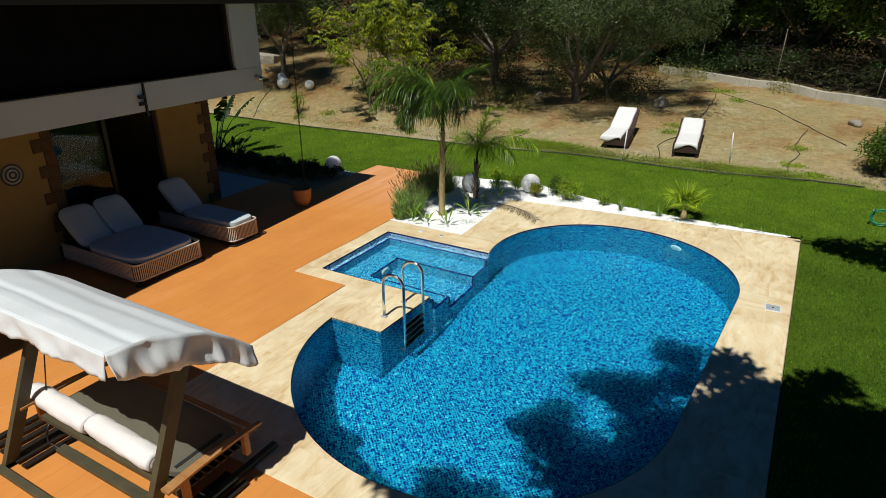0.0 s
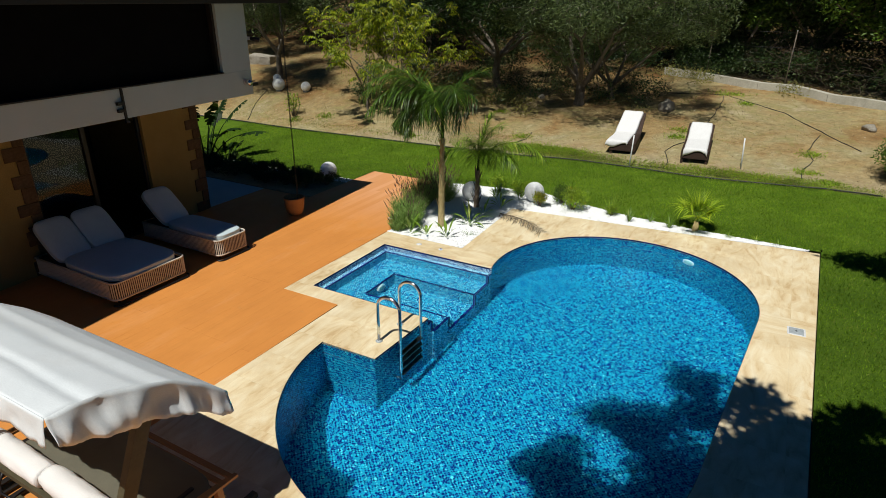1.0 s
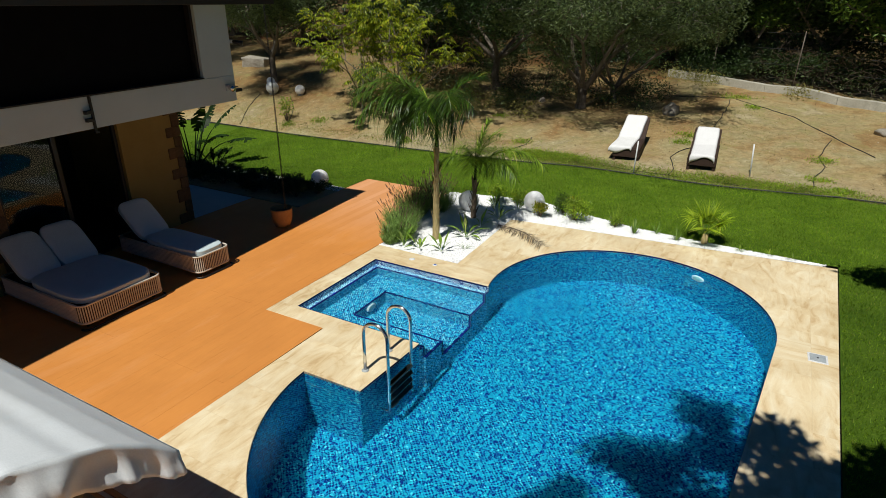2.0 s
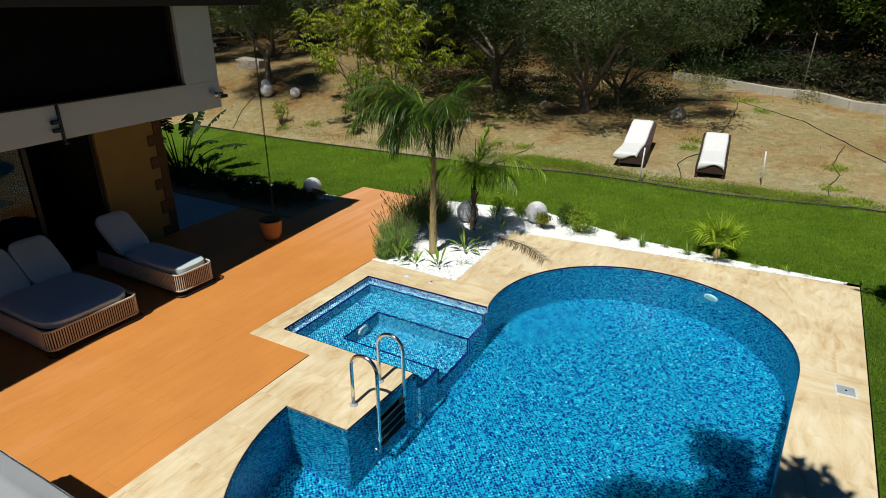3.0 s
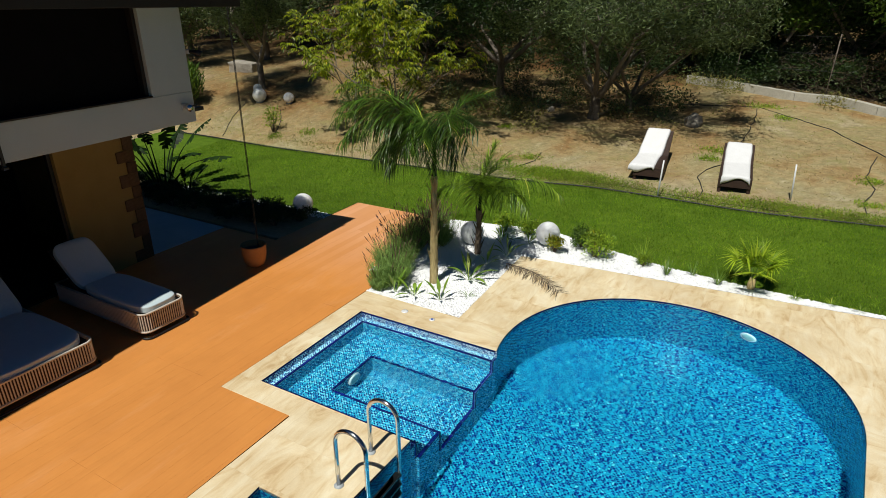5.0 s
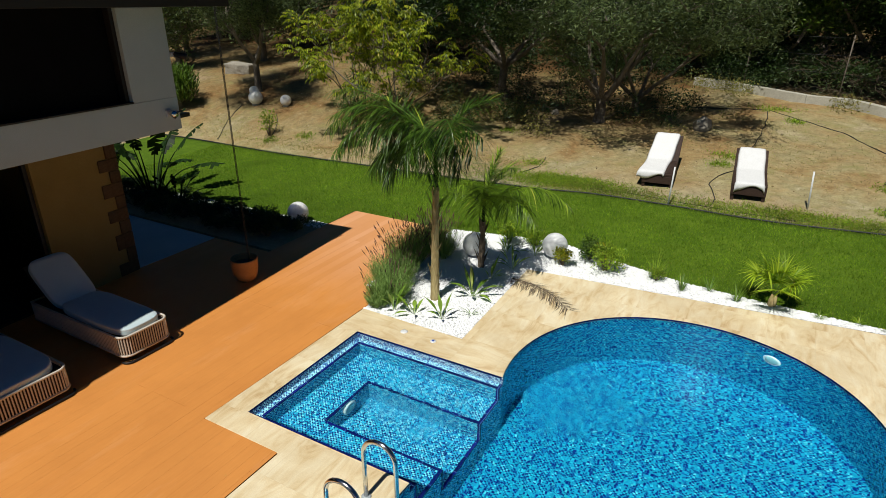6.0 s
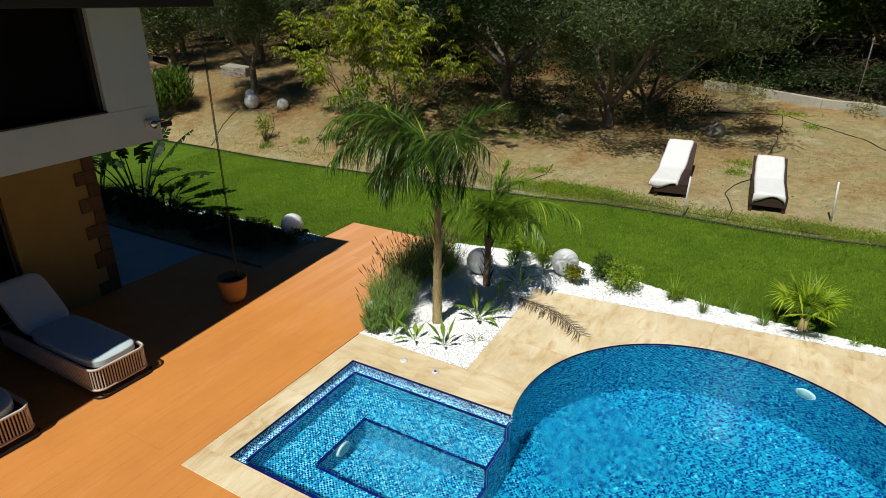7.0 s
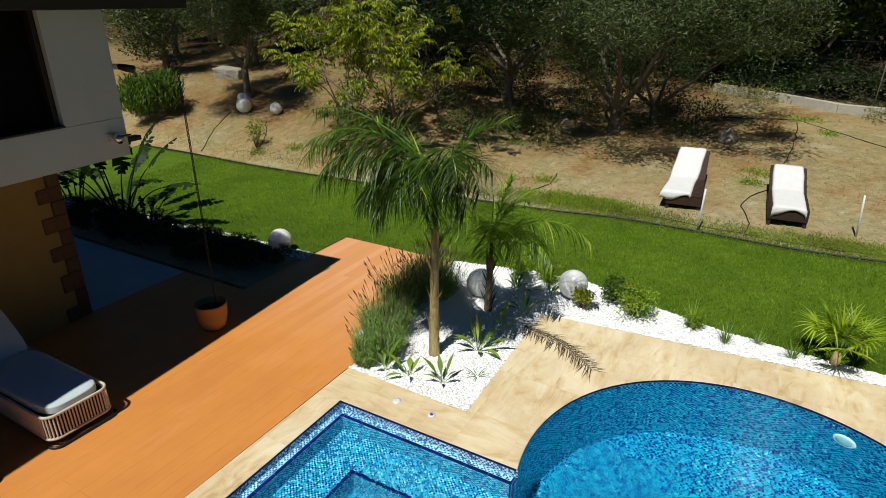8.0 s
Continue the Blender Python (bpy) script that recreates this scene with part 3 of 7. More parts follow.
def build_ground():
    xs = [-300, -150, -80, -50, -36, -28] + [-24 + 0.5 * i for i in range(48)] + [0.25 * i for i in range(60)] + [15 + i for i in range(12)] + [30, 40, 60, 100, 200, 300]
    ys = [-300, -150, -70, -40, -25, -18] + [-14 + 0.5 * i for i in range(16)] + [-6 + 0.25 * i for i in range(64)] + [10 + 0.5 * i for i in range(40)] + [30, 34, 40, 50, 70, 100, 160, 300]
    hole = [tuple(Vector(p) + (Vector(p) - Vector((3.5, -1.6))).normalized() * 0.14) for p in POOL]
    idx, verts, faces = {}, [], []
    for j, y in enumerate(ys):
        for i, x in enumerate(xs):
            idx[i, j] = len(verts)
            verts.append((x, y, ground_z(x, y) - (0.03 if y < 7.6 else 0.0)))
    for j in range(len(ys) - 1):
        for i in range(len(xs) - 1):
            corners = [(xs[i + a], ys[j + b]) for a, b in ((0, 0), (1, 0), (1, 1), (0, 1), (0.5, 0.5)) if a != 0.5]
            mid = ((xs[i] + xs[i + 1]) / 2, (ys[j] + ys[j + 1]) / 2)
            spa = -0.3 < mid[0] < 2.6 and -2.3 < mid[1] < 0.2
            if spa or inside(mid, hole) or any(inside(c, POOL) for c in corners):
                continue
            faces.append((idx[i, j], idx[i + 1, j], idx[i + 1, j + 1], idx[i, j + 1]))
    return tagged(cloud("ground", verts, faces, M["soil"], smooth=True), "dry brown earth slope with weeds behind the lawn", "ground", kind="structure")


def lawn_front(x):
    if x < -3.3:
        return 3.0
    if x < -0.9:
        return 4.27
    pts = [(-0.9, 4.30), (0.6, 4.62), (1.5, 4.72), (2.3, 4.46), (3.8, 4.05), (5.08, 3.92), (6.23, 3.87), (7.3, 3.84)]
    for (xa, ya), (xb, yb) in zip(pts, pts[1:]):
        if x <= xb:
            return ya + (yb - ya) * (x - xa) / (xb - xa)
    return 3.84


def coping_edge(y):
    """x of the coping's outer edge towards the near lawn."""
    return 7.475 - 0.0354 * (3.73 - min(y, 3.73))


def lawn_back(x):
    return 7.15 + 0.6 * smoothstep(-7.0, 3.0, x) + 0.18 * smoothstep(3.0, 9.0, x) + 0.05 * math.sin(x * 0.9)


def lawn_z(x, y):
    return ground_z(x, y) + 0.03


def build_lawn():
    pile = Pile()

    def strip(xa, xb, front, back, nx, ny):
        v, f = [], []
        for i in range(nx + 1):
            x = xa + (xb - xa) * i / nx
            lo, hi = front(x), back(x)
            for j in range(ny + 1):
                y = lo + (hi - lo) * j / ny
                v.append((x, y, lawn_z(x, y)))
            v.append((x, hi, lawn_z(x, hi) - 0.08))
        w = ny + 2
        for i in range(nx):
            for j in range(ny + 1):
                f.append((i * w + j, (i + 1) * w + j, (i + 1) * w + j + 1, i * w + j + 1))
        pile.add(v, f)

    strip(-14.0, -3.3, lambda x: 3.0, lawn_back, 40, 22)
    strip(-3.3, -0.9, lambda x: 4.27, lawn_back, 12, 18)
    strip(-0.9, 7.5, lawn_front, lawn_back, 50, 18)
    v, f = [], []
    for j in range(81):
        y = -13.0 + 20.9 * j / 80
        lo = coping_edge(y) if y > -6.3 else 7.12
        for i in range(31):
            x = lo + (14.0 - lo) * i / 30
            yy = min(y, lawn_back(x))
            v.append((x, yy, lawn_z(x, yy)))
    for j in range(80):
        for i in range(30):
            f.append((j * 31 + i, j * 31 + i + 1, (j + 1) * 31 + i + 1, (j + 1) * 31 + i))
    pile.add(v, f)
    return tagged(pile.put("lawn", M["lawn"], smooth=True), "short mown green lawn round the pool terrace", "lawn", kind="structure")


def build_grass():
    rs = np.random.RandomState(5)
    pos = []
    while len(pos) < 150000:
        n = 40000
        x = rs.uniform(-11, 10.5, n)
        y = rs.uniform(-5.0, 8.1, n)
        for a, b in zip(x.tolist(), y.tolist()):
            if a > 7.1 and b < 3.84:
                if a < coping_edge(b) + 0.02:
                    continue
            elif a > 7.25:
                if b > 7.95 or b > lawn_back(a) + 0.1:
                    continue
            elif not lawn_front(a) < b < lawn_back(a) + 0.12:
                continue
            pos.append((a, b))
    pos = np.array(pos[:150000])
    n = len(pos)
    z = np.array([lawn_z(a, b) for a, b in pos.tolist()])
    ang = rs.uniform(0, 2 * np.pi, n)
    hgt = rs.uniform(0.02, 0.05, n)
    wid = rs.uniform(0.004, 0.009, n)
    lean = rs.normal(0, 0.018, (n, 2))
    v = np.zeros((n, 3, 3))
    dx, dy = np.cos(ang) * wid, np.sin(ang) * wid
    v[:, 0] = np.stack([pos[:, 0] - dx, pos[:, 1] - dy, z - 0.004], 1)
    v[:, 1] = np.stack([pos[:, 0] + dx, pos[:, 1] + dy, z - 0.004], 1)
    v[:, 2] = np.stack([pos[:, 0] + lean[:, 0], pos[:, 1] + lean[:, 1], z + hgt], 1)
    f = np.arange(3 * n).reshape(n, 3)
    return tagged(cloud("grass", v.reshape(-1, 3), f, M["grass"]), "short green grass blades of the lawn", "grass", kind="stuff")


def tile_uv(ob, run=None):
    """Lays the tile grid in metres on each face; run: lengths along the vertices of a curved wall."""
    me = ob.data
    lay = me.uv_layers.new(name="tile")
    for pl in me.polygons:
        n = pl.normal
        for li in pl.loop_indices:
            vi = me.loops[li].vertex_index
            c = me.vertices[vi].co
            if run:
                lay.data[li].uv = (run[vi], c.z)
            elif abs(n.z) > 0.6:
                lay.data[li].uv = (c.x, c.y)
            elif abs(n.x) > abs(n.y):
                lay.data[li].uv = (c.y, c.z)
            else:
                lay.data[li].uv = (c.x, c.z)
    return ob


def build_pool():
    depth = -1.38
    pool = thing("swimming_pool", pose(0, 0, 0), "blue mosaic swimming pool with an attached square spa", "pool", kind="structure")
    # walls of the basin
    v, f = [], []
    n = len(POOL)
    for p in POOL:
        v += [(p.x, p.y, -0.012), (p.x, p.y, depth)]
    for i in range(n - 1):
        f.append((2 * i, 2 * i + 1, 2 * i + 3, 2 * i + 2))
    run, far = [], 0.0
    for i, p in enumerate(POOL):
        far += (p - POOL[i - 1]).length if i else 0.0
        run += [far, far]
    tile_uv(cloud("basin_wall", v, f, M["mosaic"], pool), run)
    bm = fill_loops([[tuple(p) for p in POOL]], depth)
    tile_uv(part("basin_floor", bm, M["mosaic"], pool))
    # dark tile course under the coping
    w, g = [], []
    for p in POOL:
        w += [(p.x, p.y, 0.0), (p.x, p.y, -0.028)]
    cen = Vector((3.9, -1.6))
    for k, p in enumerate(POOL):
        q = p + (cen - p).normalized() * 0.004
        w[2 * k] = (q.x, q.y, -0.001)
        w[2 * k + 1] = (q.x, q.y, -0.026)
    for i in range(n - 1):
        g.append((2 * i, 2 * i + 1, 2 * i + 3, 2 * i + 2))
    tile_uv(cloud("edge_course", w, g, M["navy"], pool, "navy tile course under the coping"), run)
    # stepped spa, open towards the basin
    x1 = 2.285
    bm = bmesh.new()
    for a, b, c, d, z in ((0.0, 0.115, -2.10, 0.0, -0.115), (0.115, x1 + 0.02, -0.115, 0.0, -0.115), (0.115, 2.24, -2.10, -1.985, -0.115)):
        box(bm, a, b, c, d, -0.15, z)
    tile_uv(part("spa_ledge", bm, M["mosaic_pale"], pool, "pale mosaic ledge round the spa"))
    bm = bmesh.new()
    for a, b, c, d in ((0.115, 0.64, -1.985, -0.115), (0.64, x1 + 0.012, -0.62, -0.115), (0.64, x1 - 0.012, -1.985, -1.50)):
        box(bm, a, b, c, d, depth, -0.45)
    for a, b, c, d in ((0.0, 0.113, -2.10, 0.0), (0.113, x1 + 0.018, -0.113, 0.0), (0.113, 2.238, -2.10, -1.987)):
        box(bm, a, b, c, d, depth, -0.152)
    tile_uv(part("spa_bench", bm, M["mosaic_mid"], pool))
    tile_uv(part("spa_floor", boxed(0.64, x1, -1.50, -0.62, depth, -0.872), M["mosaic_mid"], pool))
    bm = bmesh.new()
    e = 0.024
    box(bm, 0.0, 0.004, -2.10, 0.0, -0.113, -0.012)
    box(bm, 0.0, x1 + 0.03, -0.004, 0.0, -0.113, -0.012)
    box(bm, 0.0, 2.235, -2.10, -2.096, -0.113, -0.012)
    tile_uv(part("spa_upstand", bm, M["mosaic_pale"], pool))
    bm = bmesh.new()
    za, zb, zc = -0.113, -0.448, -0.870
    for a, b, c, d, z in ((0.083, 0.117, -1.985, -0.083, za), (0.117, x1 + 0.024, -0.117, -0.083, za), (0.117, 2.242, -2.017, -1.983, za),
                          (0.608, 0.642, -1.50, -0.588, zb), (0.642, x1 + 0.016, -0.622, -0.588, zb), (0.642, x1 - 0.008, -1.532, -1.498, zb)):
        box(bm, a, b, c, d, z - 0.02, z + 0.003)
    for c, d, za2, zb2, xe in ((-0.117, -0.093, zb, za, x1 + 0.022), (-2.007, -1.983, zb, za, 2.242), (-0.622, -0.598, zc, zb, x1 + 0.014), (-1.522, -1.498, zc, zb, x1 - 0.010)):
        box(bm, xe - 0.035, xe + 0.006, c - 0.006, d + 0.006, za2, zb2)
    for c, d, z, xe in ((-0.598, -0.117, zb, x1 + 0.014), (-1.983, -1.522, zb, x1 - 0.010), (-1.498, -0.622, zc, x1 + 0.002), (-0.093, 0.0, za, x1 + 0.022), (-2.10, -2.007, za, 2.24)):
        box(bm, xe - 0.035, xe + 0.005, c, d, z - 0.03, z + 0.004)
    for a, b, c, d in ((0.004, 0.009, -2.092, -0.009), (0.004, x1 + 0.01, -0.009, -0.004), (0.004, 2.235, -2.096, -2.091)):
        box(bm, a, b, c, d, -0.026, -0.001)
    tile_uv(part("edge_tile", bm, M["navy"], pool, "navy edge tiles of the spa steps"))
    # underwater lamp in the far wall
    lamp_at = FAR_C + FAR_R * Vector((math.cos(radians(66)), math.sin(radians(66))))
    way = (FAR_C - lamp_at).normalized()
    for name, at, facing, label in (("pool_lamp", (lamp_at.x, lamp_at.y, -0.30), (way.x, way.y, 0), "round pale underwater lamp in the pool wall"),
                                    ("spa_lamp", (0.645, -1.06, -0.62), (1, 0, 0), "round pale underwater lamp in the spa step")):
        lamp = thing(name, Matrix.Translation(at) @ Vector(facing).to_track_quat("Z", "Y").to_matrix().to_4x4(), label, "pool lamp")
        cloud("rim", *lathe([(0.090, 0.024), (0.104, 0.026), (0.118, 0.016), (0.124, 0.0)], 28), M["plastic"], lamp, "white plastic rim", True)
        cloud("lens", *lathe([(0.0, 0.030), (0.05, 0.028), (0.085, 0.020), (0.092, 0.010)], 28), M["lamp_lens"], lamp, "pale glass lens", True)
    loop = [tuple(p) for p in POOL[:-1]] + [(2.235, -2.10), (0.002, -2.098), (0.002, -0.002)]
    water = part("water", fill_loops([loop], -0.10), M["water"], None)
    water.visible_shadow = False
    tagged(water, "clear blue rippled water filling the pool", "water", kind="structure")
    # stone coping
    hole = [tuple(p) for p in POOL] + [tuple(p) for p in SPA]
    co = part("coping", thicken(fill_loops([COPING, hole], 0.0), 0.045), M["travertine"])
    mod = co.modifiers.new("edge", "BEVEL")
    mod.width, mod.segments, mod.limit_method, mod.angle_limit = 0.006, 2, "ANGLE", radians(50)
    tagged(co, "warm beige travertine coping round the pool", "pool coping", kind="structure")
    return pool


def build_deck():
    deck = thing("deck", pose(0, 0, 0), "orange-brown composite board deck along the house", "deck", kind="structure")
    part("underlay", boxed(-5.3, -0.95, -11.5, 1.5, -0.062, -0.05), M["rubber"], deck)
    bm = boxed(-0.5, 0.5, -0.5, 0.5, -0.024, 0.0, 0.0)
    es = [e for e in bm.edges if all(v.co.z > -0.01 for v in e.verts) and abs(e.verts[0].co.x - e.verts[1].co.x) < 0.01]
    bmesh.ops.bevel(bm, geom=es, offset=0.0015, segments=1, affect="EDGES")
    me = bpy.data.meshes.new("board")
    bm.to_mesh(me)
    bm.free()
    me.materials.append(M["deck"])
    rnd = random.Random(3)
    width = 0.146
    k = 0
    edges = sorted([-5.25 + width * i for i in range(86) if -5.25 + width * i < 7.0] + [-3.25, -0.78, -0.345, 0.785, 7.1])
    for x, x_next in zip(edges, edges[1:]):
        c, w = (x + x_next) / 2, x_next - x
        if w < 0.004:
            continue
        if c < -3.24:
            end = 1.52
        elif c < -0.78:
            end = 4.25
        elif c < -0.34:
            end = 1.27
        elif c < 0.785:
            end = -2.436
        else:
            end = -6.256
        start = -11.5
        y = start
        first = rnd.choice((1.1, 2.3, 3.4))
        while y < end - 0.02:
            ln = first if y == start else 4.0
            y2 = min(y + ln, end)
            if end - y2 < 0.5:
                y2 = end
            ob = new("board", me)
            ob.parent = deck
            ob.matrix_basis = Matrix.LocRotScale((c, (y + y2) / 2, rnd.uniform(-0.0012, 0.0)), None, (w - 0.0005, y2 - y - 0.002, 1))
            y = y2
            k += 1
    part("fascia", boxed(-3.26, -0.78, 4.252, 4.272, -0.05, -0.003, 0.003), M["deck"], deck)
    part("side_fascia", boxed(-3.27, -3.25, 1.53, 4.27, -0.05, -0.003, 0.003), M["deck"], deck)
    return deck


def pebbles(name, areas, label, seed, per_m2=800, size=(0.012, 0.024)):
    """A bed of small rough stones inside polygons."""
    rnd = random.Random(seed)
    pile = Pile()
    base_v = [(0, 0, 1), (0.9, 0, 0.1), (0.28, 0.86, 0.15), (-0.73, 0.53, 0.05), (-0.73, -0.53, 0.15), (0.28, -0.86, 0.05)]
    base_f = [(0, 1, 2), (0, 2, 3), (0, 3, 4), (0, 4, 5), (0, 5, 1)]
    for loop, floor_z in areas:
        x0, x1 = min(p[0] for p in loop), max(p[0] for p in loop)
        y0, y1 = min(p[1] for p in loop), max(p[1] for p in loop)
        for _ in range(int((x1 - x0) * (y1 - y0) * per_m2)):
            x, y = rnd.uniform(x0, x1), rnd.uniform(y0, y1)
            if not inside((x, y), loop):
                continue
            s = rnd.uniform(*size)
            a = rnd.uniform(0, 6.28)
            ca, sa = math.cos(a), math.sin(a)
            q = [rnd.uniform(0.7, 1.3) for _ in range(6)]
            zz = floor_z(x, y) if callable(floor_z) else floor_z
            pile.add([(x + s * (ca * px - sa * py) * w, y + s * (sa * px + ca * py) * w, zz - 0.004 + 0.55 * s * pz * w) for (px, py, pz), w in zip(base_v, q)], base_f)
    return tagged(pile.put(name, M["gravel"]), label, "gravel", kind="stuff")


BED = [(-0.78, 1.285), (-0.34, 1.285), (-0.333, 0.605), (1.415, 0.572), (1.33, 3.242), (7.2, 3.735), (7.28, 3.83)] + [(x, lawn_front(x)) for x in (6.23, 5.08, 3.8, 2.3, 1.5, 0.6, -0.775)]


def bed_z(x, y):
    return 0.012 + 0.03 * noise.noise(Vector((x * 1.7, y * 1.7, 2.0)))


def build_beds():
    bm = fill_loops([BED], -0.012)
    part_ob = part("gravel_bed", thicken(bm, 0.05), M["gravel"])
    tagged(part_ob, "white gravel planting bed beside the pool", "planting bed", kind="structure")
    pebbles("white_gravel", [(BED, 0.0)], "white crushed marble gravel of the planting bed", 11, 2700, (0.012, 0.03))
    strip = [(-10.5, 1.62), (-3.27, 1.62), (-3.27, 2.98), (-10.5, 2.98)]
    tagged(part("hedge_bed", thicken(fill_loops([strip], -0.01), 0.05), M["soil"]), "dark soil bed along the side terrace", "planting bed", kind="structure")
    pebbles("pale_gravel", [([(-8.8, 2.92), (-3.27, 2.96), (-3.27, 3.30), (-8.8, 3.14)], 0.0)], "strip of white gravel at the edge of the lawn", 12, 1200, (0.012, 0.03))
    part_ob = part("side_paving", boxed(-10.5, -4.72, -0.35, 1.50, -0.05, 0.012, 0.004), M["paving"])
    tagged(part_ob, "pale smooth paving beside the house", "paving", kind="structure")
    # dark edging hose along the back of the lawn
    pts = [(x, lawn_back(x) + 0.02, lawn_z(x, lawn_back(x)) + 0.012) for x in [-14 + 0.4 * i for i in range(58)]]
    tagged(pipe("lawn_edging", pts, 0.022, M["rubber"], None, "", 6), "black flexible edging along the back of the lawn", "edging", kind="structure")


build_ground()
build_lawn()
build_pool()
build_deck()
build_beds()


# ---- the house ----
HOUSE = pose(-2.93, -0.15, 0, 0, 0, 5.0)


def build_house():
    house = thing("house", HOUSE, "two-storey white and ochre house with a deep overhanging upper floor", "house")
    # upper floor: front band, end pier, recessed dark opening
    bm = bmesh.new()
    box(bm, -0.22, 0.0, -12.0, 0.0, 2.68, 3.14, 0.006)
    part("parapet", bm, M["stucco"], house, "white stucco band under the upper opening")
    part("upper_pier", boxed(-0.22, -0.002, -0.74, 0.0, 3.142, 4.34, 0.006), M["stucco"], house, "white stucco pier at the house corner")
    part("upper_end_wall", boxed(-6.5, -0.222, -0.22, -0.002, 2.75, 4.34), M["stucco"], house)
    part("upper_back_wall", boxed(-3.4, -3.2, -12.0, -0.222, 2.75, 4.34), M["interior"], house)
    # underside is never seen; dark so that less light bounces onto the loungers
    part("slab", boxed(-6.5, -0.222, -12.0, -0.222, 2.78, 2.98), M["dark_wood"], house, "unseen soffit over the terrace, dark to cut bounced light")
    part("sill", boxed(-0.26, 0.02, -12.0, -0.74, 3.142, 3.165, 0.004), M["dark_wood"], house, "dark timber sill")
    part("corner_trim", boxed(-0.2, -0.06, -0.80, -0.742, 3.166, 4.34, 0.004), M["dark_wood"], house)
    # flat sheet added across the opening; its colour stands for the unlit room
    part("glazing", boxed(-0.19, -0.15, -12.0, -0.81, 3.168, 4.343), M["opening_dark"], house, "near-black sheet standing for the dark inside of the upper opening")
    roof = part("roof", boxed(-7.0, 0.35, -12.5, 0.28, 4.345, 4.50, 0.01), M["dark_wood"], house, "dark timber roof")
    part("eave", boxed(-7.0, 0.35, 0.282, 0.91, 4.345, 4.50, 0.01), M["dark_wood"], roof, "dark timber eave over the side terrace")
    # ground floor wall with its wide opening
    w0, w1 = -1.98, -1.76
    corner = part("corner_wall", boxed(w0, w1, -1.28, 0.10, -0.04, 2.76), M["ochre"], house, "ochre stucco wall pier")
    front = part("front_wall", boxed(w0, w1, -12.0, -3.55, -0.04, 2.76), M["ochre"], house, "ochre stucco front wall")
    part("end_wall", boxed(-6.5, w0 - 0.002, -0.12, 0.10, -0.04, 2.76), M["ochre"], house)
    part("lintel", boxed(w0, w1, -3.55, -1.28, 2.45, 2.76), M["dark_wood"], house)
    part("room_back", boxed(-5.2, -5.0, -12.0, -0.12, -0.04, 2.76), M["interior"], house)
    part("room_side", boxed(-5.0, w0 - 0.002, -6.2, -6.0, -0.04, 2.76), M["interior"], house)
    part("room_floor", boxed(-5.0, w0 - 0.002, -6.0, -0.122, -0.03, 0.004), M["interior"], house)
    # door frame and panes
    bm = bmesh.new()
    for a, b in ((-3.55, -3.49), (-2.50, -2.42), (-1.34, -1.28)):
        box(bm, -1.90, -1.83, a, b, 0.0, 2.45, 0.004)
    box(bm, -1.90, -1.83, -3.49, -1.34, 2.39, 2.45, 0.004)
    box(bm, -1.90, -1.83, -3.49, -1.34, 0.0, 0.05, 0.004)
    door = part("door_frame", bm, M["black_metal"], house, "black metal frame of the sliding door")
    part("pane", boxed(-1.872, -1.858, -3.49, -2.50, 0.05, 2.39), M["glass"], door, "glass pane of the sliding door")
    # stone quoins
    qb = bpy.data.meshes.new("quoin")
    bm = boxed(-0.5, 0.5, -0.5, 0.5, -0.5, 0.5, 0.04)
    bm.to_mesh(qb)
    bm.free()
    qb.materials.append(M["quoin"])
    rnd = random.Random(8)

    def column(y_edge, side, wall):
        z, long = 0.0, True
        while z < 2.74:
            hh = min(rnd.uniform(0.2, 0.27), 2.75 - z)
            ln = (0.34 if long else 0.2) + rnd.uniform(-0.03, 0.03)
            ob = new("quoin", qb)
            ob.parent = wall
            ob.matrix_basis = Matrix.LocRotScale((w1 - 0.06, y_edge + side * ln / 2, z + hh / 2), None, (0.16 + rnd.uniform(0, 0.02), ln, hh - 0.008))
            z += hh
            long = not long

    column(0.115, -1, corner)
    column(-3.56, -1, front)
    return house


build_house()


# ---- terrace furniture and fittings ----
def rounded_rect(x0, x1, y0, y1, r, n=5, corners=(1, 1, 1, 1)):
    """Anticlockwise loop; corners: which of (x1y0, x1y1, x0y1, x0y0) are rounded."""
    out = []
    for (cx, cy, a0), on in zip(((x1, y0, -90), (x1, y1, 0), (x0, y1, 90), (x0, y0, 180)), corners):
        if not on:
            out.append((cx, cy))
            continue
        mx, my = cx - math.copysign(r, cx - (x0 + x1) / 2), cy - math.copysign(r, cy - (y0 + y1) / 2)
        for i in range(n + 1):
            a = radians(a0 + 90 * i / n)
            out.append((mx + r * math.cos(a), my + r * math.sin(a)))
    return out


def slab_between(loop, z0, z1, top_in=0.0):
    """A plate with the given outline; top_in rounds its upper edge inward."""
    n = len(loop)
    cx, cy = sum(p[0] for p in loop) / n, sum(p[1] for p in loop) / n
    rings = [(0.0, z0), (0.0, z1 - top_in), (top_in * 0.3, z1 - top_in * 0.3), (top_in, z1)] if top_in else [(0.0, z0), (0.0, z1)]
    v, f = [], []
    for inn, z in rings:
        for x, y in loop:
            d = math.hypot(x - cx, y - cy)
            k = max(0.0, 1 - inn / d)
            v.append((cx + (x - cx) * k, cy + (y - cy) * k, z))
    for i in range(len(rings) - 1):
        for k in range(n):
            f.append((i * n + k, i * n + (k + 1) % n, (i + 1) * n + (k + 1) % n, (i + 1) * n + k))
    f.append(tuple(range(n - 1, -1, -1)))
    f.append(tuple((len(rings) - 1) * n + k for k in range(n)))
    return v, f


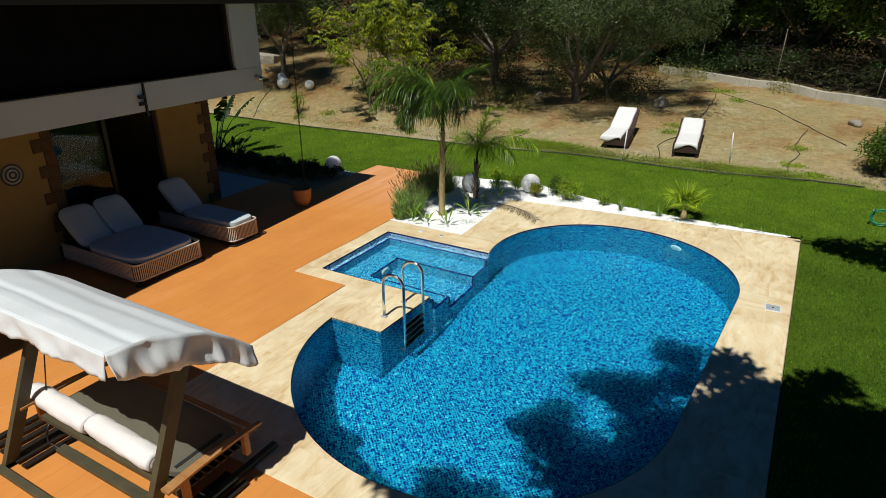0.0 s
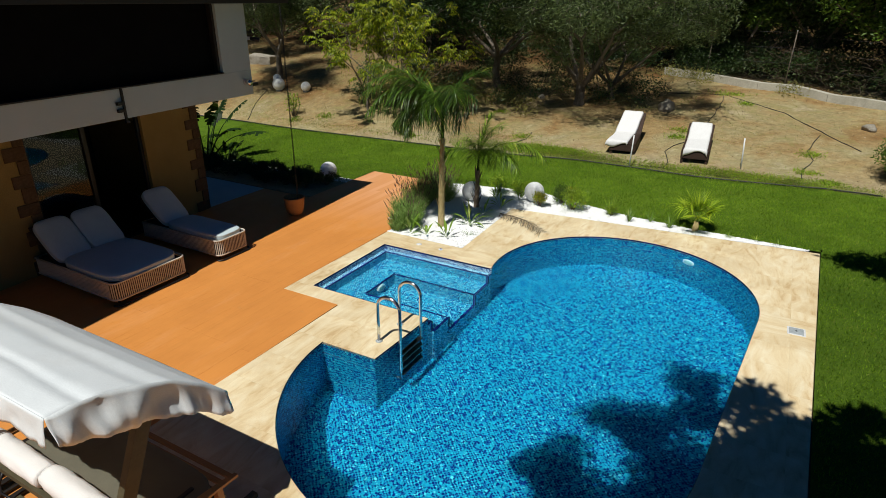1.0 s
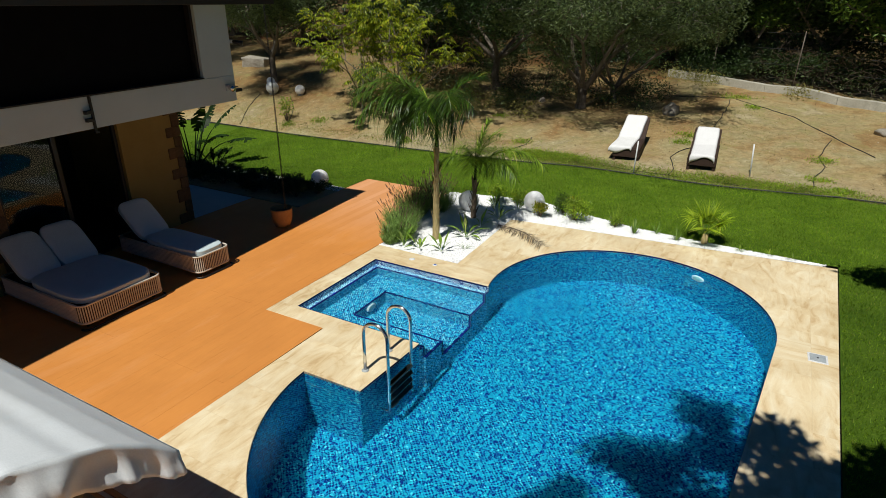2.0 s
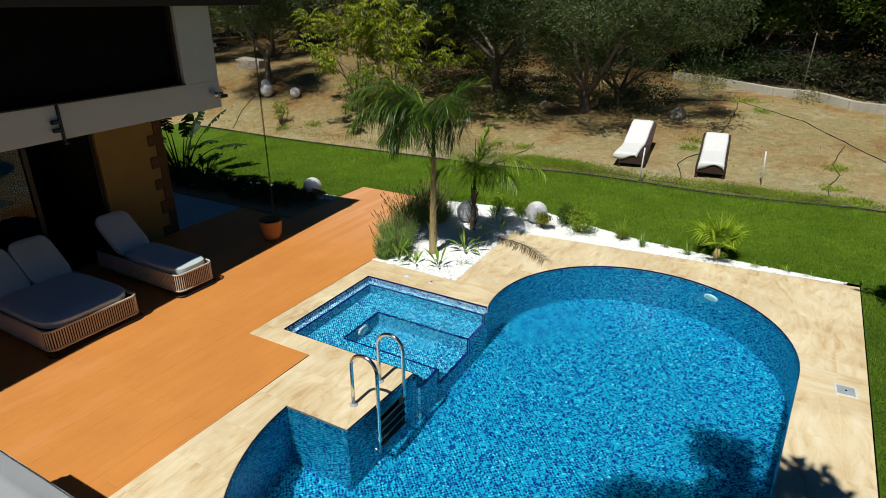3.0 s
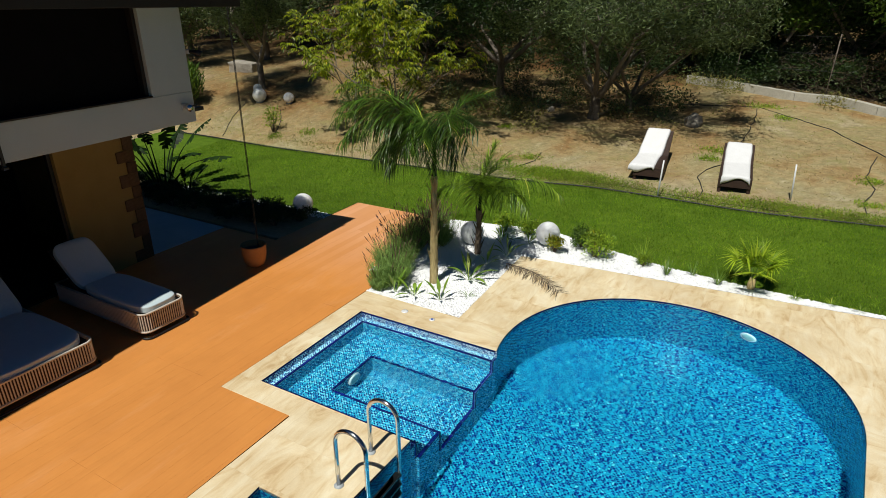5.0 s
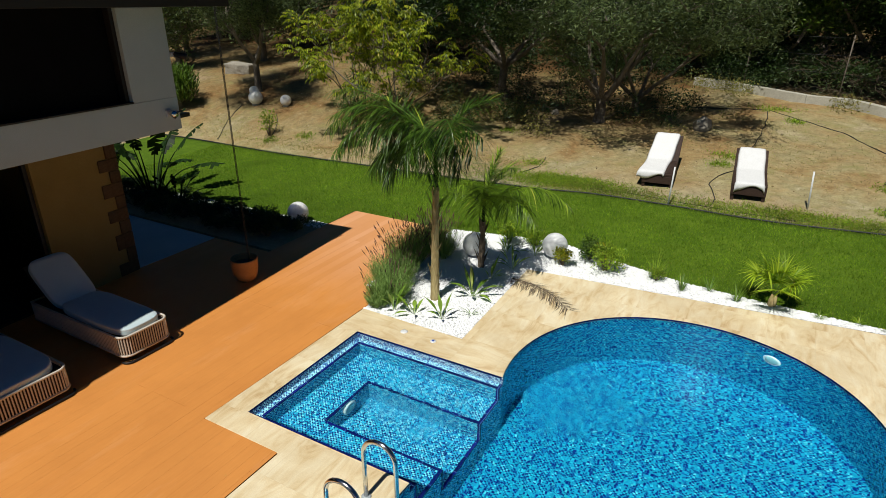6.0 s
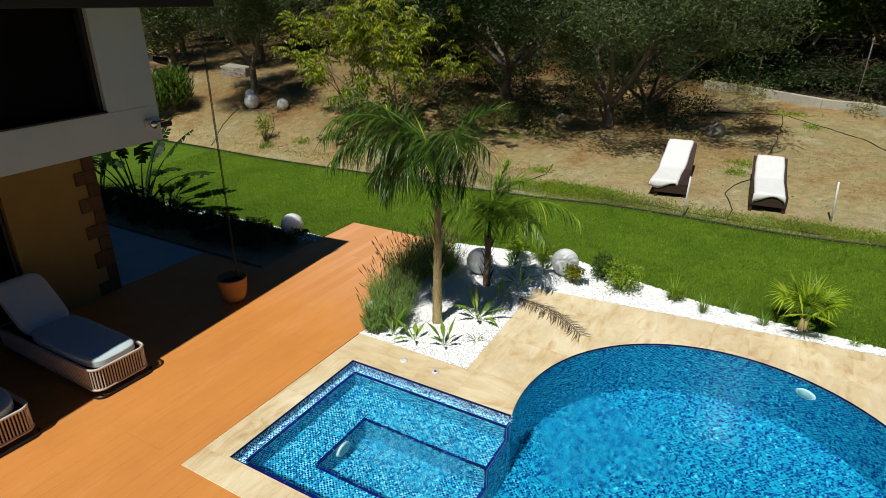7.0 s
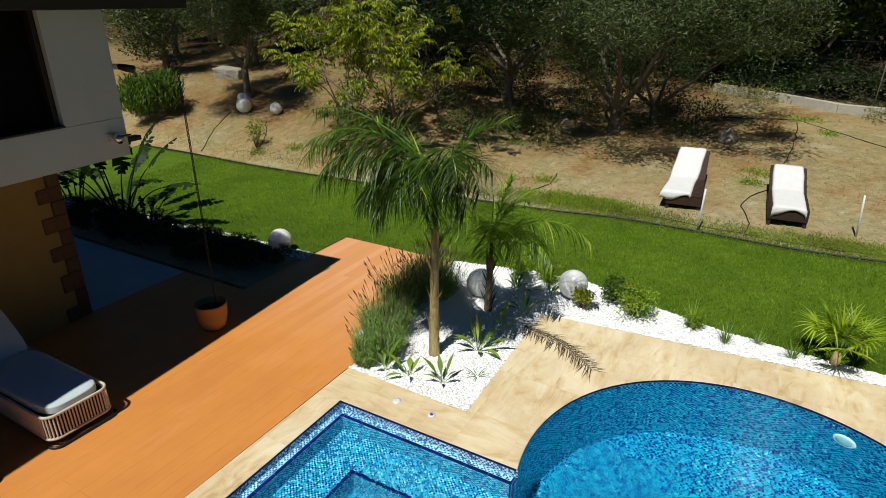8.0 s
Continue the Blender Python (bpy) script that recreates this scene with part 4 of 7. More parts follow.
def pad(bm_size, m, seed, puff=0.02):
    """A soft cushion: a rounded block, gently uneven; size (x, y, z), centred, then moved by m."""
    sx, sy, sz = bm_size
    bm = bmesh.new()
    box(bm, -sx / 2, sx / 2, -sy / 2, sy / 2, -sz / 2, sz / 2)
    bmesh.ops.subdivide_edges(bm, edges=bm.edges[:], cuts=11, use_grid_fill=True)
    for v in bm.verts:
        ex, ey, ez = abs(v.co.x) / (sx / 2), abs(v.co.y) / (sy / 2), v.co.z / (sz / 2)
        edge = max(ex, ey)
        v.co.z *= 1 - 0.22 * smoothstep(0.82, 1.0, edge)
        k = max(1.0, (ex ** 5 + ey ** 5) ** 0.2)  # rounded corners
        v.co.x /= k
        v.co.y /= k
        if abs(ez) > 0.9:
            v.co.x *= 1 - 0.02 * ex
            v.co.y *= 1 - 0.02 * ey
        v.co.z += puff * 0.6 * (1 - ex ** 2) * (1 - ey ** 2) * (1 if ez > 0 else 0)
        v.co += Vector((0, 0, 1)) * 0.008 * noise.noise(Vector((v.co.x * 5 + seed, v.co.y * 5, seed * 1.7)))
    bmesh.ops.transform(bm, matrix=m, verts=bm.verts)
    return bm


def sun_bed(width, pads, label):
    """Low lounger with a rope-slatted rim, foot end at the origin, head towards -x."""
    lg = thing("sun_lounger", pose(0, 0, 0), label, "sun lounger", "loungers under the overhang")
    head = -2.1
    h = width / 2
    loop = rounded_rect(head, 0.0, -h, h, 0.11, 6, (1, 1, 0, 0))
    inner = rounded_rect(head, -0.025, -h + 0.025, h - 0.025, 0.09, 6, (1, 1, 0, 0))
    for nm, z in (("top_rail", 0.385), ("bottom_rail", 0.105)):
        pipe(nm, [(x, y, z) for x, y in loop], 0.016, M["rope"], lg, "beige rope-wound rail", 8, True)
    part_v, part_f = slab_between(inner, 0.10, 0.36)
    cloud("base_panel", part_v, part_f, M["wicker"], lg, "dark base behind the rope slats")
    # slats along both sides and the foot end
    sm = bpy.data.meshes.new("slat")
    sv, sf = tube([(0, 0, 0.105), (0, 0, 0.25), (0, 0, 0.385)], 0.009, 6)
    sm.from_pydata(sv, [], sf)
    sm.materials.append(M["rope"])
    run = []
    ring = loop + [loop[0]]
    for a, b in zip(ring, ring[1:]):
        if a[0] < head + 0.01 and b[0] < head + 0.01:
            continue
        run.append((Vector(a), Vector(b)))
    carry = 0.0
    gap = 0.034
    for a, b in run:
        ln = (b - a).length
        s = gap - carry
        while s <= ln:
            q = a + (b - a) * (s / ln)
            ob = new("slat", sm)
            ob.parent = lg
            ob.matrix_basis = Matrix.Translation((q.x, q.y, 0.0))
            s += gap
        carry = ln - (s - gap)
    for x in (-0.14, head + 0.12):
        for y in (-h + 0.12, h - 0.12):
            lv, lf = lathe([(0.0, 0.0), (0.022, 0.0), (0.02, 0.1), (0.0, 0.1)], 12)
            cloud("foot", [(a + x, b + y, c) for a, b, c in lv], lf, M["black_metal"], lg)
    tray = rounded_rect(-0.9, 0.03, -h - 0.01, h + 0.03, 0.1, 6, (1, 1, 0, 0))
    cloud("skid_rail", *tube([(x, y, 0.018) for x, y in tray[:14]], 0.016, 8), M["black_metal"], lg, "dark low skid rail round the foot end", True)
    w = (width - 0.08) / pads
    bm = bmesh.new()
    box(bm, -0.43, 0.43, -h + 0.05, h - 0.05, -0.10, -0.065, 0.008, pose(-1.80, 0, 0.665, 0, 42, 0))
    board = part("backrest", bm, M["wicker"], lg)
    part("mattress", pad((1.49, width - 0.07, 0.125), pose(-0.765, 0, 0.415), 1.0), M["mattress"], lg, "", True)
    for k in range(pads):
        y = -width / 2 + 0.04 + w * (k + 0.5)
        b = part("backrest_pad", pad((0.86, w - 0.015, 0.12), pose(-1.80, y, 0.665, 0, 42, 0), 2.0 + k, 0.04), M["mattress"], board, "grey back pad", True)
    return lg


bed = sun_bed(1.32, 2, "wide beige rope double lounger with grey mattress and raised back pads")
bed.matrix_basis = pose(-2.10, -3.55, 0)
bed = sun_bed(0.70, 1, "beige rope single sun lounger with grey mattress and raised backrest")
bed.matrix_basis = pose(-2.10, -1.85, 0)


def swing_seat():
    sw = thing("canopy_swing", pose(0, 0, 0), "garden swing bench with white canvas canopy, taupe frame and wooden seat", "garden swing")
    xs = (0.40, 2.55)
    top = Vector((0, -6.76, 1.62))
    for x in xs:
        bm = bar(bmesh.new(), (x, top.y, top.z), (x, -7.47, 0.0), 0.07, 0.12)
        part("leg", bm, M["taupe"], sw)
        part("base_beam", bar(bmesh.new(), (x, -7.62, 0.03), (x, -5.9, 0.03), 0.07, 0.05), M["taupe"], sw)
    part("top_beam", bar(bmesh.new(), (xs[0] - 0.08, top.y, top.z + 0.02), (xs[1] + 0.08, top.y, top.z + 0.02), 0.07, 0.07), M["taupe"], sw)
    part("ground_beam", bar(bmesh.new(), (xs[0], -7.55, 0.04), (xs[1], -7.55, 0.04), 0.07, 0.05), M["taupe"], sw)
    part("foot_beam", bar(bmesh.new(), (0.72, -7.11, 0.10), (2.40, -7.11, 0.10), 0.10, 0.05), M["taupe"], sw)
    # canopy frame
    prof = [(-7.44, 2.05), (-7.28, 2.045), (-7.08, 2.005), (-6.84, 1.92), (-6.58, 1.80), (-6.34, 1.62), (-6.12, 1.41)]
    for x in (0.36, 2.47):
        part("canopy_arm", bar(bmesh.new(), (x, -7.40, 2.02), (x, -6.14, 1.39), 0.03, 0.03), M["taupe"], sw)
    for y, z in ((-7.42, 2.03), (-6.15, 1.39)):
        part("canopy_rail", bar(bmesh.new(), (0.30, y, z - 0.01), (2.53, y, z - 0.01), 0.03, 0.03), M["taupe"], sw)
    part("canopy_strut", bar(bmesh.new(), (2.50, top.y, top.z), (2.50, -7.2, 1.93), 0.03, 0.03), M["taupe"], sw)
    part("canopy_strut", bar(bmesh.new(), (0.45, top.y, top.z), (0.45, -7.2, 1.93), 0.03, 0.03), M["taupe"], sw)
    # canvas: a sagging sheet with hanging valances
    x0, x1 = 0.16, 2.67
    nx = 40
    ny = 48
    bm = bmesh.new()
    grid = {}

    def prof_at(t):
        s = t * (len(prof) - 1)
        i = min(int(s), len(prof) - 2)
        k = s - i
        a, b = prof[i], prof[i + 1]
        return a[0] + (b[0] - a[0]) * k, a[1] + (b[1] - a[1]) * k

    for i in range(nx + 1):
        for j in range(ny + 1):
            u, t = i / nx, j / ny
            y, z = prof_at(t)
            sag = -0.028 * math.sin(math.pi * u) - 0.012 * abs(math.sin(math.pi * u * 3))
            z -= 0.016 * math.exp(-((t - 0.26 - 0.03 * math.sin(u * 4)) / 0.035) ** 2) + 0.012 * math.exp(-((t - 0.60 + 0.04 * u) / 0.05) ** 2)
            z += sag * math.sin(math.pi * t) + 0.006 * noise.noise(Vector((u * 7, t * 5, 3)))
            grid[i, j] = bm.verts.new((x0 + (x1 - x0) * u, y, z))
    for i in range(nx):
        for j in range(ny):
            bm.faces.new((grid[i, j], grid[i + 1, j], grid[i + 1, j + 1], grid[i, j + 1]))
    part_ob = part("canopy_sheet", bm, M["canvas"], sw, "white canvas canopy sheet", True)
    md = part_ob.modifiers.new("cloth", "SOLIDIFY")
    md.thickness = 0.006

    def valance(path, drop, outward, seed, name, gather, tapered=False):
        b2 = bmesh.new()
        rows = 8
        prev = None
        n = len(path)
        for k, p in enumerate(path):
            col = []
            for r in range(rows + 1):
                s = r / rows
                fold = noise.noise(Vector((k * 0.11, seed, s * 0.8))) * 1.5 + 0.6 * noise.noise(Vector((k * 0.31, seed + 3, s * 1.5)))
                wave = gather * (2.1 * fold * math.sin(min(1.0, s * 1.25) * 1.57) + 0.35 * s * s * math.sin(k * 1.7 + 2.0 * math.sin(k * 0.21 + seed)))
                d = drop * (1.0 + 0.09 * noise.noise(Vector((k * 0.13, seed + 5, 0))) + 0.02 * noise.noise(Vector((k * 0.7, seed, 1))))
                d *= 0.6 + 0.4 * math.sin(math.pi * k / (n - 1)) ** 0.5 if tapered else 1.0
                off = Vector(outward) * (wave + 0.035 * s)
                col.append(b2.verts.new(Vector(p) + off + Vector((0, 0, 0.001 - d * s))))
            if prev:
                for r in range(rows):
                    b2.faces.new((prev[r], col[r], col[r + 1], prev[r + 1]))
            prev = col
        ob = part(name, b2, M["canvas"], part_ob, "gathered white canvas valance", True)
        mm = ob.modifiers.new("cloth", "SOLIDIFY")
        mm.thickness = 0.005

    side = [(x1, *prof_at(t / 46)) for t in range(47)]
    valance(side, 0.31, (1, 0, 0), 1.0, "end_valance", 0.028, True)
    side = [(x0, *prof_at(t / 46)) for t in range(47)]
    valance(side, 0.29, (-1, 0, 0), 2.0, "end_valance", 0.028, True)
    valance([(x0 + (x1 - x0) * t / 70, *prof[0]) for t in range(71)], 0.20, (0, -1, -0.1), 3.0, "long_valance", 0.012)
    valance([(x0 + (x1 - x0) * t / 70, *prof[-1]) for t in range(71)], 0.20, (0, 1, 0), 4.0, "long_valance", 0.012)
    # hanging bench
    for k in range(9):
        y = -7.02 + 0.085 * k
        part("seat_slat", boxed(0.55, 2.58, y, y + 0.06, 0.33, 0.352, 0.004), M["dark_wood"], sw)
    part("seat_rail", bar(bmesh.new(), (0.50, -7.08, 0.40), (2.60, -7.08, 0.40), 0.05, 0.06), M["taupe"], sw)
    part("seat_rail", bar(bmesh.new(), (0.50, -6.28, 0.33), (2.60, -6.28, 0.33), 0.05, 0.06), M["taupe"], sw)
    part("seat_cushion", pad((2.05, 0.82, 0.09), pose(1.52, -6.63, 0.43, -2, 0, 0), 6.0, 0.02), M["brown_cushion"], sw, "taupe seat cushion", True)
    for x, lab in ((2.66, "teak armrest board"), (0.40, "teak armrest board")):
        arm = bmesh.new()
        rows = []
        for q in range(13):
            s = q / 12
            w = 0.052 - 0.030 * s * s
            xc, yc = x + 0.07 * s * s - 0.035 * s, -7.24 + 1.06 * s
            zt = 0.580 + 0.012 * math.sin(s * 3.1)
            rows.append([arm.verts.new(c) for c in ((xc - w, yc, zt), (xc + w, yc, zt), (xc + w * 0.9, yc, zt - 0.028), (xc - w * 0.9, yc, zt - 0.028))])
        for ra, rb in zip(rows, rows[1:]):
            for q in range(4):
                arm.faces.new((ra[q], ra[(q + 1) % 4], rb[(q + 1) % 4], rb[q]))
        arm.faces.new(rows[0])
        arm.faces.new(rows[-1])
        bmesh.ops.recalc_face_normals(arm, faces=arm.faces)
        part("armrest", arm, M["teak"], sw, lab)
        for y in (-7.05, -6.36):
            part("armrest_post", boxed(x - 0.03, x + 0.03, y - 0.03, y + 0.03, 0.30, 0.553, 0.004), M["teak"], sw)
        for y in (-7.0,) if x < 1 else ():
            xh = x - 0.10 if x > 1 else x + 0.05
            pipe("hanger", [(xh, y, 0.50), (xh, y + (top.y - y) * 0.5, 1.1), (xh, top.y, top.z)], 0.007, M["black_metal"], sw, "black hanging rod", 6)
    # slatted rack behind the bench
    for k in range(6):
        z = 0.08 + 0.0 * k
        y = -6.55 + 0.10 * k
        part("seat_strip", boxed(0.5, 2.44, y, y + 0.055, 0.255, 0.275, 0.004), M["teak"], sw)
    for x in (-0.16, -0.02, 0.12, 0.26, 0.40, 0.54, 2.42, 2.54, 2.66):
        part("floor_slat", boxed(x, x + 0.07, -7.42 if x < 1 else -7.12, -6.1 if x < 1 else -6.45, 0.022, 0.046, 0.004), M["dark_wood"], sw)
    pipe("seat_loop", [(0.62, -7.09, 0.38), (0.60, -7.14, 0.28), (0.62, -7.16, 0.18), (0.72, -7.13, 0.12), (0.86, -7.11, 0.10)], 0.012, M["black_metal"], sw, "", 8)
    part("strap", bar(bmesh.new(), (2.40, -6.95, 0.47), (2.40, -6.42, 0.47), 0.04, 0.03), M["rubber"], sw, "black strap along the cushion")
    return sw


swing_seat()


def towel_roll(x, y, z, ln, turn, seed):
    """A rolled white towel with a spiral end."""
    bm = bmesh.new()
    sides, rings = 30, 30
    vs = []
    for i in range(rings + 1):
        u = i / rings - 0.5
        e = 1 - 0.10 * smoothstep(0.40, 0.5, abs(u))
        row = []
        for k in range(sides):
            a = 2 * math.pi * k / sides
            r = 0.115 * e * (1 + 0.045 * noise.noise(Vector((u * 14 + seed, math.cos(a) * 4, math.sin(a) * 4))) + 0.09 * noise.noise(Vector((u * 5, math.cos(a) * 1.5 + seed, math.sin(a) * 1.5))))
            row.append(bm.verts.new((u * ln, r * math.cos(a), r * 0.86 * math.sin(a))))
        vs.append(row)
    for i in range(rings):
        for k in range(sides):
            bm.faces.new((vs[i][k], vs[i][(k + 1) % sides], vs[i + 1][(k + 1) % sides], vs[i + 1][k]))
    for row, sgn in ((vs[0], -1), (vs[-1], 1)):
        prev = row
        for q, push in ((0.72, -0.012), (0.66, 0.010), (0.40, -0.010), (0.33, 0.008), (0.10, -0.004)):
            nxt = [bm.verts.new((v.co.x + sgn * push, v.co.y * q, v.co.z * q)) for v in row]
            for k in range(sides):
                fs = (prev[k], prev[(k + 1) % sides], nxt[(k + 1) % sides], nxt[k])
                bm.faces.new(fs)
            prev = nxt
        bm.faces.new(prev)
    bmesh.ops.recalc_face_normals(bm, faces=bm.faces)
    ob = part("rolled_towel", bm, M["towel"], None, "", True)
    ob.matrix_world = pose(x, y, z, 0, 0, turn)
    return tagged(ob, "rolled white towel lying on the swing bench", "towel", "rolled towels")


towel_roll(0.72, -6.99, 0.545, 1.06, -1.5, 1.0)
towel_roll(1.76, -7.0, 0.545, 1.02, -2.5, 4.0)


def pool_ladder():
    ld = thing("pool_ladder", pose(0, 0, 0), "stainless steel pool ladder with dark treads", "pool ladder")
    for y in (-3.0, -2.46):
        pts = [(1.97, y, 0.0), (1.97, y, 0.30), (1.97, y, 0.55)]
        for k in range(1, 12):
            a = math.pi - math.pi * k / 12
            pts.append((2.15 + 0.18 * math.cos(a), y, 0.55 + 0.18 * math.sin(a)))
        pts += [(2.33, y, 0.55), (2.33, y, 0.0), (2.33, y, -0.50), (2.33, y, -0.86)]
        rail = pipe("handrail", pts, 0.023, M["steel"], ld, "", 14)
        fv, ff = lathe([(0.0, 0.0), (0.05, 0.0), (0.05, 0.006), (0.03, 0.018), (0.022, 0.02)], 20)
        cloud("base_flange", [(a + 1.97, b + y, c) for a, b, c in fv], ff, M["grey_plastic"], rail, "pale base flange", True)
        pipe("stop_bracket", [(2.33, y, -0.82), (2.20, y, -0.82)], 0.018, M["steel"], rail, "", 8)
    for z in (-0.10, -0.30, -0.50, -0.70):
        part("tread", boxed(2.29, 2.37, -2.985, -2.475, z - 0.035, z, 0.006), M["black_metal"], ld, "dark plastic tread")
    return ld


pool_ladder()


def globe_lamp(x, y, r, z0, label, turn=0.0):
    lamp = thing("globe_lamp", pose(x, y, z0, 0, 0, turn), label, "globe lamp", "white globe lamps")
    prof = []
    for k in range(17):
        a = -math.pi / 2 * 0.86 + (math.pi / 2 * 1.86) * k / 16
        prof.append((max(0.0, r * math.cos(a)), r * 0.985 + r * math.sin(a)))
    cloud("globe", *lathe(prof, 36), M["globe"], lamp, "", True)
    cloud("base_ring", *lathe([(0.0, -0.03), (r * 0.55, -0.03), (r * 0.55, 0.028), (r * 0.42, 0.03)], 28), M["grey_plastic"], lamp, "", True)
    return lamp


globe_lamp(-3.90, 3.07, 0.225, 0.0, "large white globe lamp on gravel by the deck")
globe_lamp(0.24, 3.32, 0.23, 0.0, "white globe lamp on the gravel behind the small palm")
globe_lamp(1.56, 4.0, 0.235, 0.0, "white globe lamp on the gravel near the lawn")
globe_lamp(-9.4, 2.2, 0.20, 0.0, "white globe lamp in the shaded hedge bed")
globe_lamp(-12.35, 10.2, 0.26, ground_z(-12.35, 10.2), "white globe lamp on the slope under the olive tree")
globe_lamp(-12.55, 10.35, 0.17, ground_z(-12.55, 10.35) + 0.25, "small white globe lamp on a rock behind a larger one")
globe_lamp(-11.0, 10.35, 0.20, ground_z(-11.0, 10.35), "white globe lamp alone on the bare slope")


def flower_pot():
    pot = thing("flower_pot", pose(-2.70, 0.44, 0), "terracotta pot standing on the shaded deck", "plant pot")
    cloud("pot_wall", *lathe([(0.0, 0.0), (0.12, 0.0), (0.16, 0.03), (0.195, 0.12), (0.215, 0.24), (0.222, 0.37), (0.228, 0.40), (0.218, 0.412), (0.205, 0.40), (0.198, 0.30), (0.0, 0.29)], 36),
          M["terracotta"], pot, "", True)
    cloud("pot_soil", *lathe([(0.199, 0.305), (0.10, 0.318), (0.0, 0.31)], 28), M["rubber"], pot, "dark soil")
    return pot


flower_pot()


def rain_chain():
    pile = Pile()
    z, k = 0.32, 0
    while z < 4.33:
        ring = []
        for i in range(10):
            a = 2 * math.pi * i / 10
            u, w = 0.014 * math.cos(a), 0.026 * math.sin(a)
            ring.append((u, 0.0, w) if k % 2 else (0.0, u, w))
        v, f = tube(ring, 0.005, 5, True)
        pile.add([(a - 2.60, b + 0.46, c + z) for a, b, c in v], f)
        z += 0.037
        k += 1
    return tagged(pile.put("rain_chain", M["black_metal"], None, "", True), "dark rain chain hanging from the eave into a pot", "rain chain")


rain_chain()


def wall_fittings():
    at = HOUSE
    lamp = thing("wall_spotlight", at @ pose(0.0, -0.20, 2.93), "small chrome spotlight on the white wall", "wall light")
    part("backplate", boxed(0.0, 0.02, -0.05, 0.05, -0.05, 0.05, 0.006), M["grey_plastic"], lamp)
    cloud("spot_head", *tube([(0.02, 0, 0), (0.06, 0, 0.01), (0.14, 0, -0.02)], [0.02, 0.045, 0.05], 16), M["steel"], lamp, "", True)
    part("arm", boxed(0.02, 0.05, 0.04, 0.22, -0.01, 0.008, 0.003), M["black_metal"], lamp)
    flood = thing("floodlight", at @ pose(-0.12, 0.03, 2.86), "black floodlight on the house corner", "wall light")
    part("housing", boxed(-0.05, 0.05, 0.0, 0.22, -0.05, 0.01, 0.01), M["black_metal"], flood)
    part("bracket", boxed(-0.02, 0.02, -0.03, 0.03, -0.02, 0.05, 0.004), M["black_metal"], flood)
    cam_box = thing("security_camera", at @ pose(0.0, 0.0, 3.72), "small dark security camera on the house corner", "security camera")
    part("mount", boxed(-0.05, 0.04, 0.0, 0.06, -0.03, 0.03, 0.006), M["grey_plastic"], cam_box)
    cloud("barrel", *tube([(0.02, 0.05, 0.0), (0.10, 0.10, -0.02), (0.17, 0.14, -0.035)], [0.035, 0.045, 0.045], 14), M["black_metal"], cam_box, "", True)
    br = thing("rail_bracket", at @ pose(0.0, -2.95, 2.70), "black iron bracket fixed to the white band", "bracket")
    part("upright", boxed(0.0, 0.03, -0.018, 0.018, -0.06, 0.44, 0.004), M["black_metal"], br)
    part("clamp", boxed(0.0, 0.06, -0.13, -0.02, 0.20, 0.25, 0.006), M["black_metal"], br)
    part("clamp", boxed(0.0, 0.06, -0.13, -0.02, 0.09, 0.14, 0.006), M["black_metal"], br)
    part("foot_plate", boxed(0.0, 0.05, -0.03, 0.03, -0.085, -0.055, 0.004), M["black_metal"], br)
    disc = thing("wall_disc", at @ pose(-1.757, -4.33, 1.72, 0, 90, 0), "round wall plate with black and white rings", "wall decoration")
    for k, r in enumerate((0.185, 0.155, 0.125, 0.095, 0.065, 0.035)):
        cloud("ring", *lathe([(0.0, 0.004 * k), (r, 0.004 * k), (r, 0.004 * k + 0.006), (0.0, 0.004 * k + 0.006)], 40), M["black_metal"] if k % 2 == 0 else M["globe"], disc)


wall_fittings()


def small_fittings():
    cover = thing("drain_cover", pose(7.09, 0.22, 0.0, 0, 0, 2), "square grey plastic skimmer cover in the stone coping", "drain cover")
    part("rim", boxed(-0.12, 0.12, -0.12, 0.12, -0.004, 0.006, 0.003), M["plastic"], cover, "white rim")
    part("lid", boxed(-0.095, 0.095, -0.095, 0.095, 0.0, 0.011, 0.003), M["grey_plastic"], cover)
    cloud("screw", *lathe([(0.0, 0.0), (0.014, 0.0), (0.014, 0.014), (0.0, 0.014)], 12), M["rubber"], cover)
    cap = thing("spa_button", pose(1.10, 0.30, 0.0), "white round button with a blue centre in the coping", "button")
    cloud("rim", *lathe([(0.0, 0.0), (0.045, 0.0), (0.045, 0.008), (0.02, 0.012), (0.0, 0.012)], 24), M["plastic"], cap, "", True)
    cloud("centre", *lathe([(0.0, 0.01), (0.02, 0.01), (0.018, 0.018), (0.0, 0.018)], 18), M["blue_paint"], cap, "blue centre")
    cap2 = cloud("coping_lamp", *lathe([(0.0, 0.0), (0.055, 0.0), (0.055, 0.006), (0.03, 0.010), (0.0, 0.010)], 24), M["plastic"], None, "", True)
    cap2.location = (0.60, 0.32, 0.0)
    tagged(cap2, "round white recessed lamp in the coping", "recessed lamp")


small_fittings()


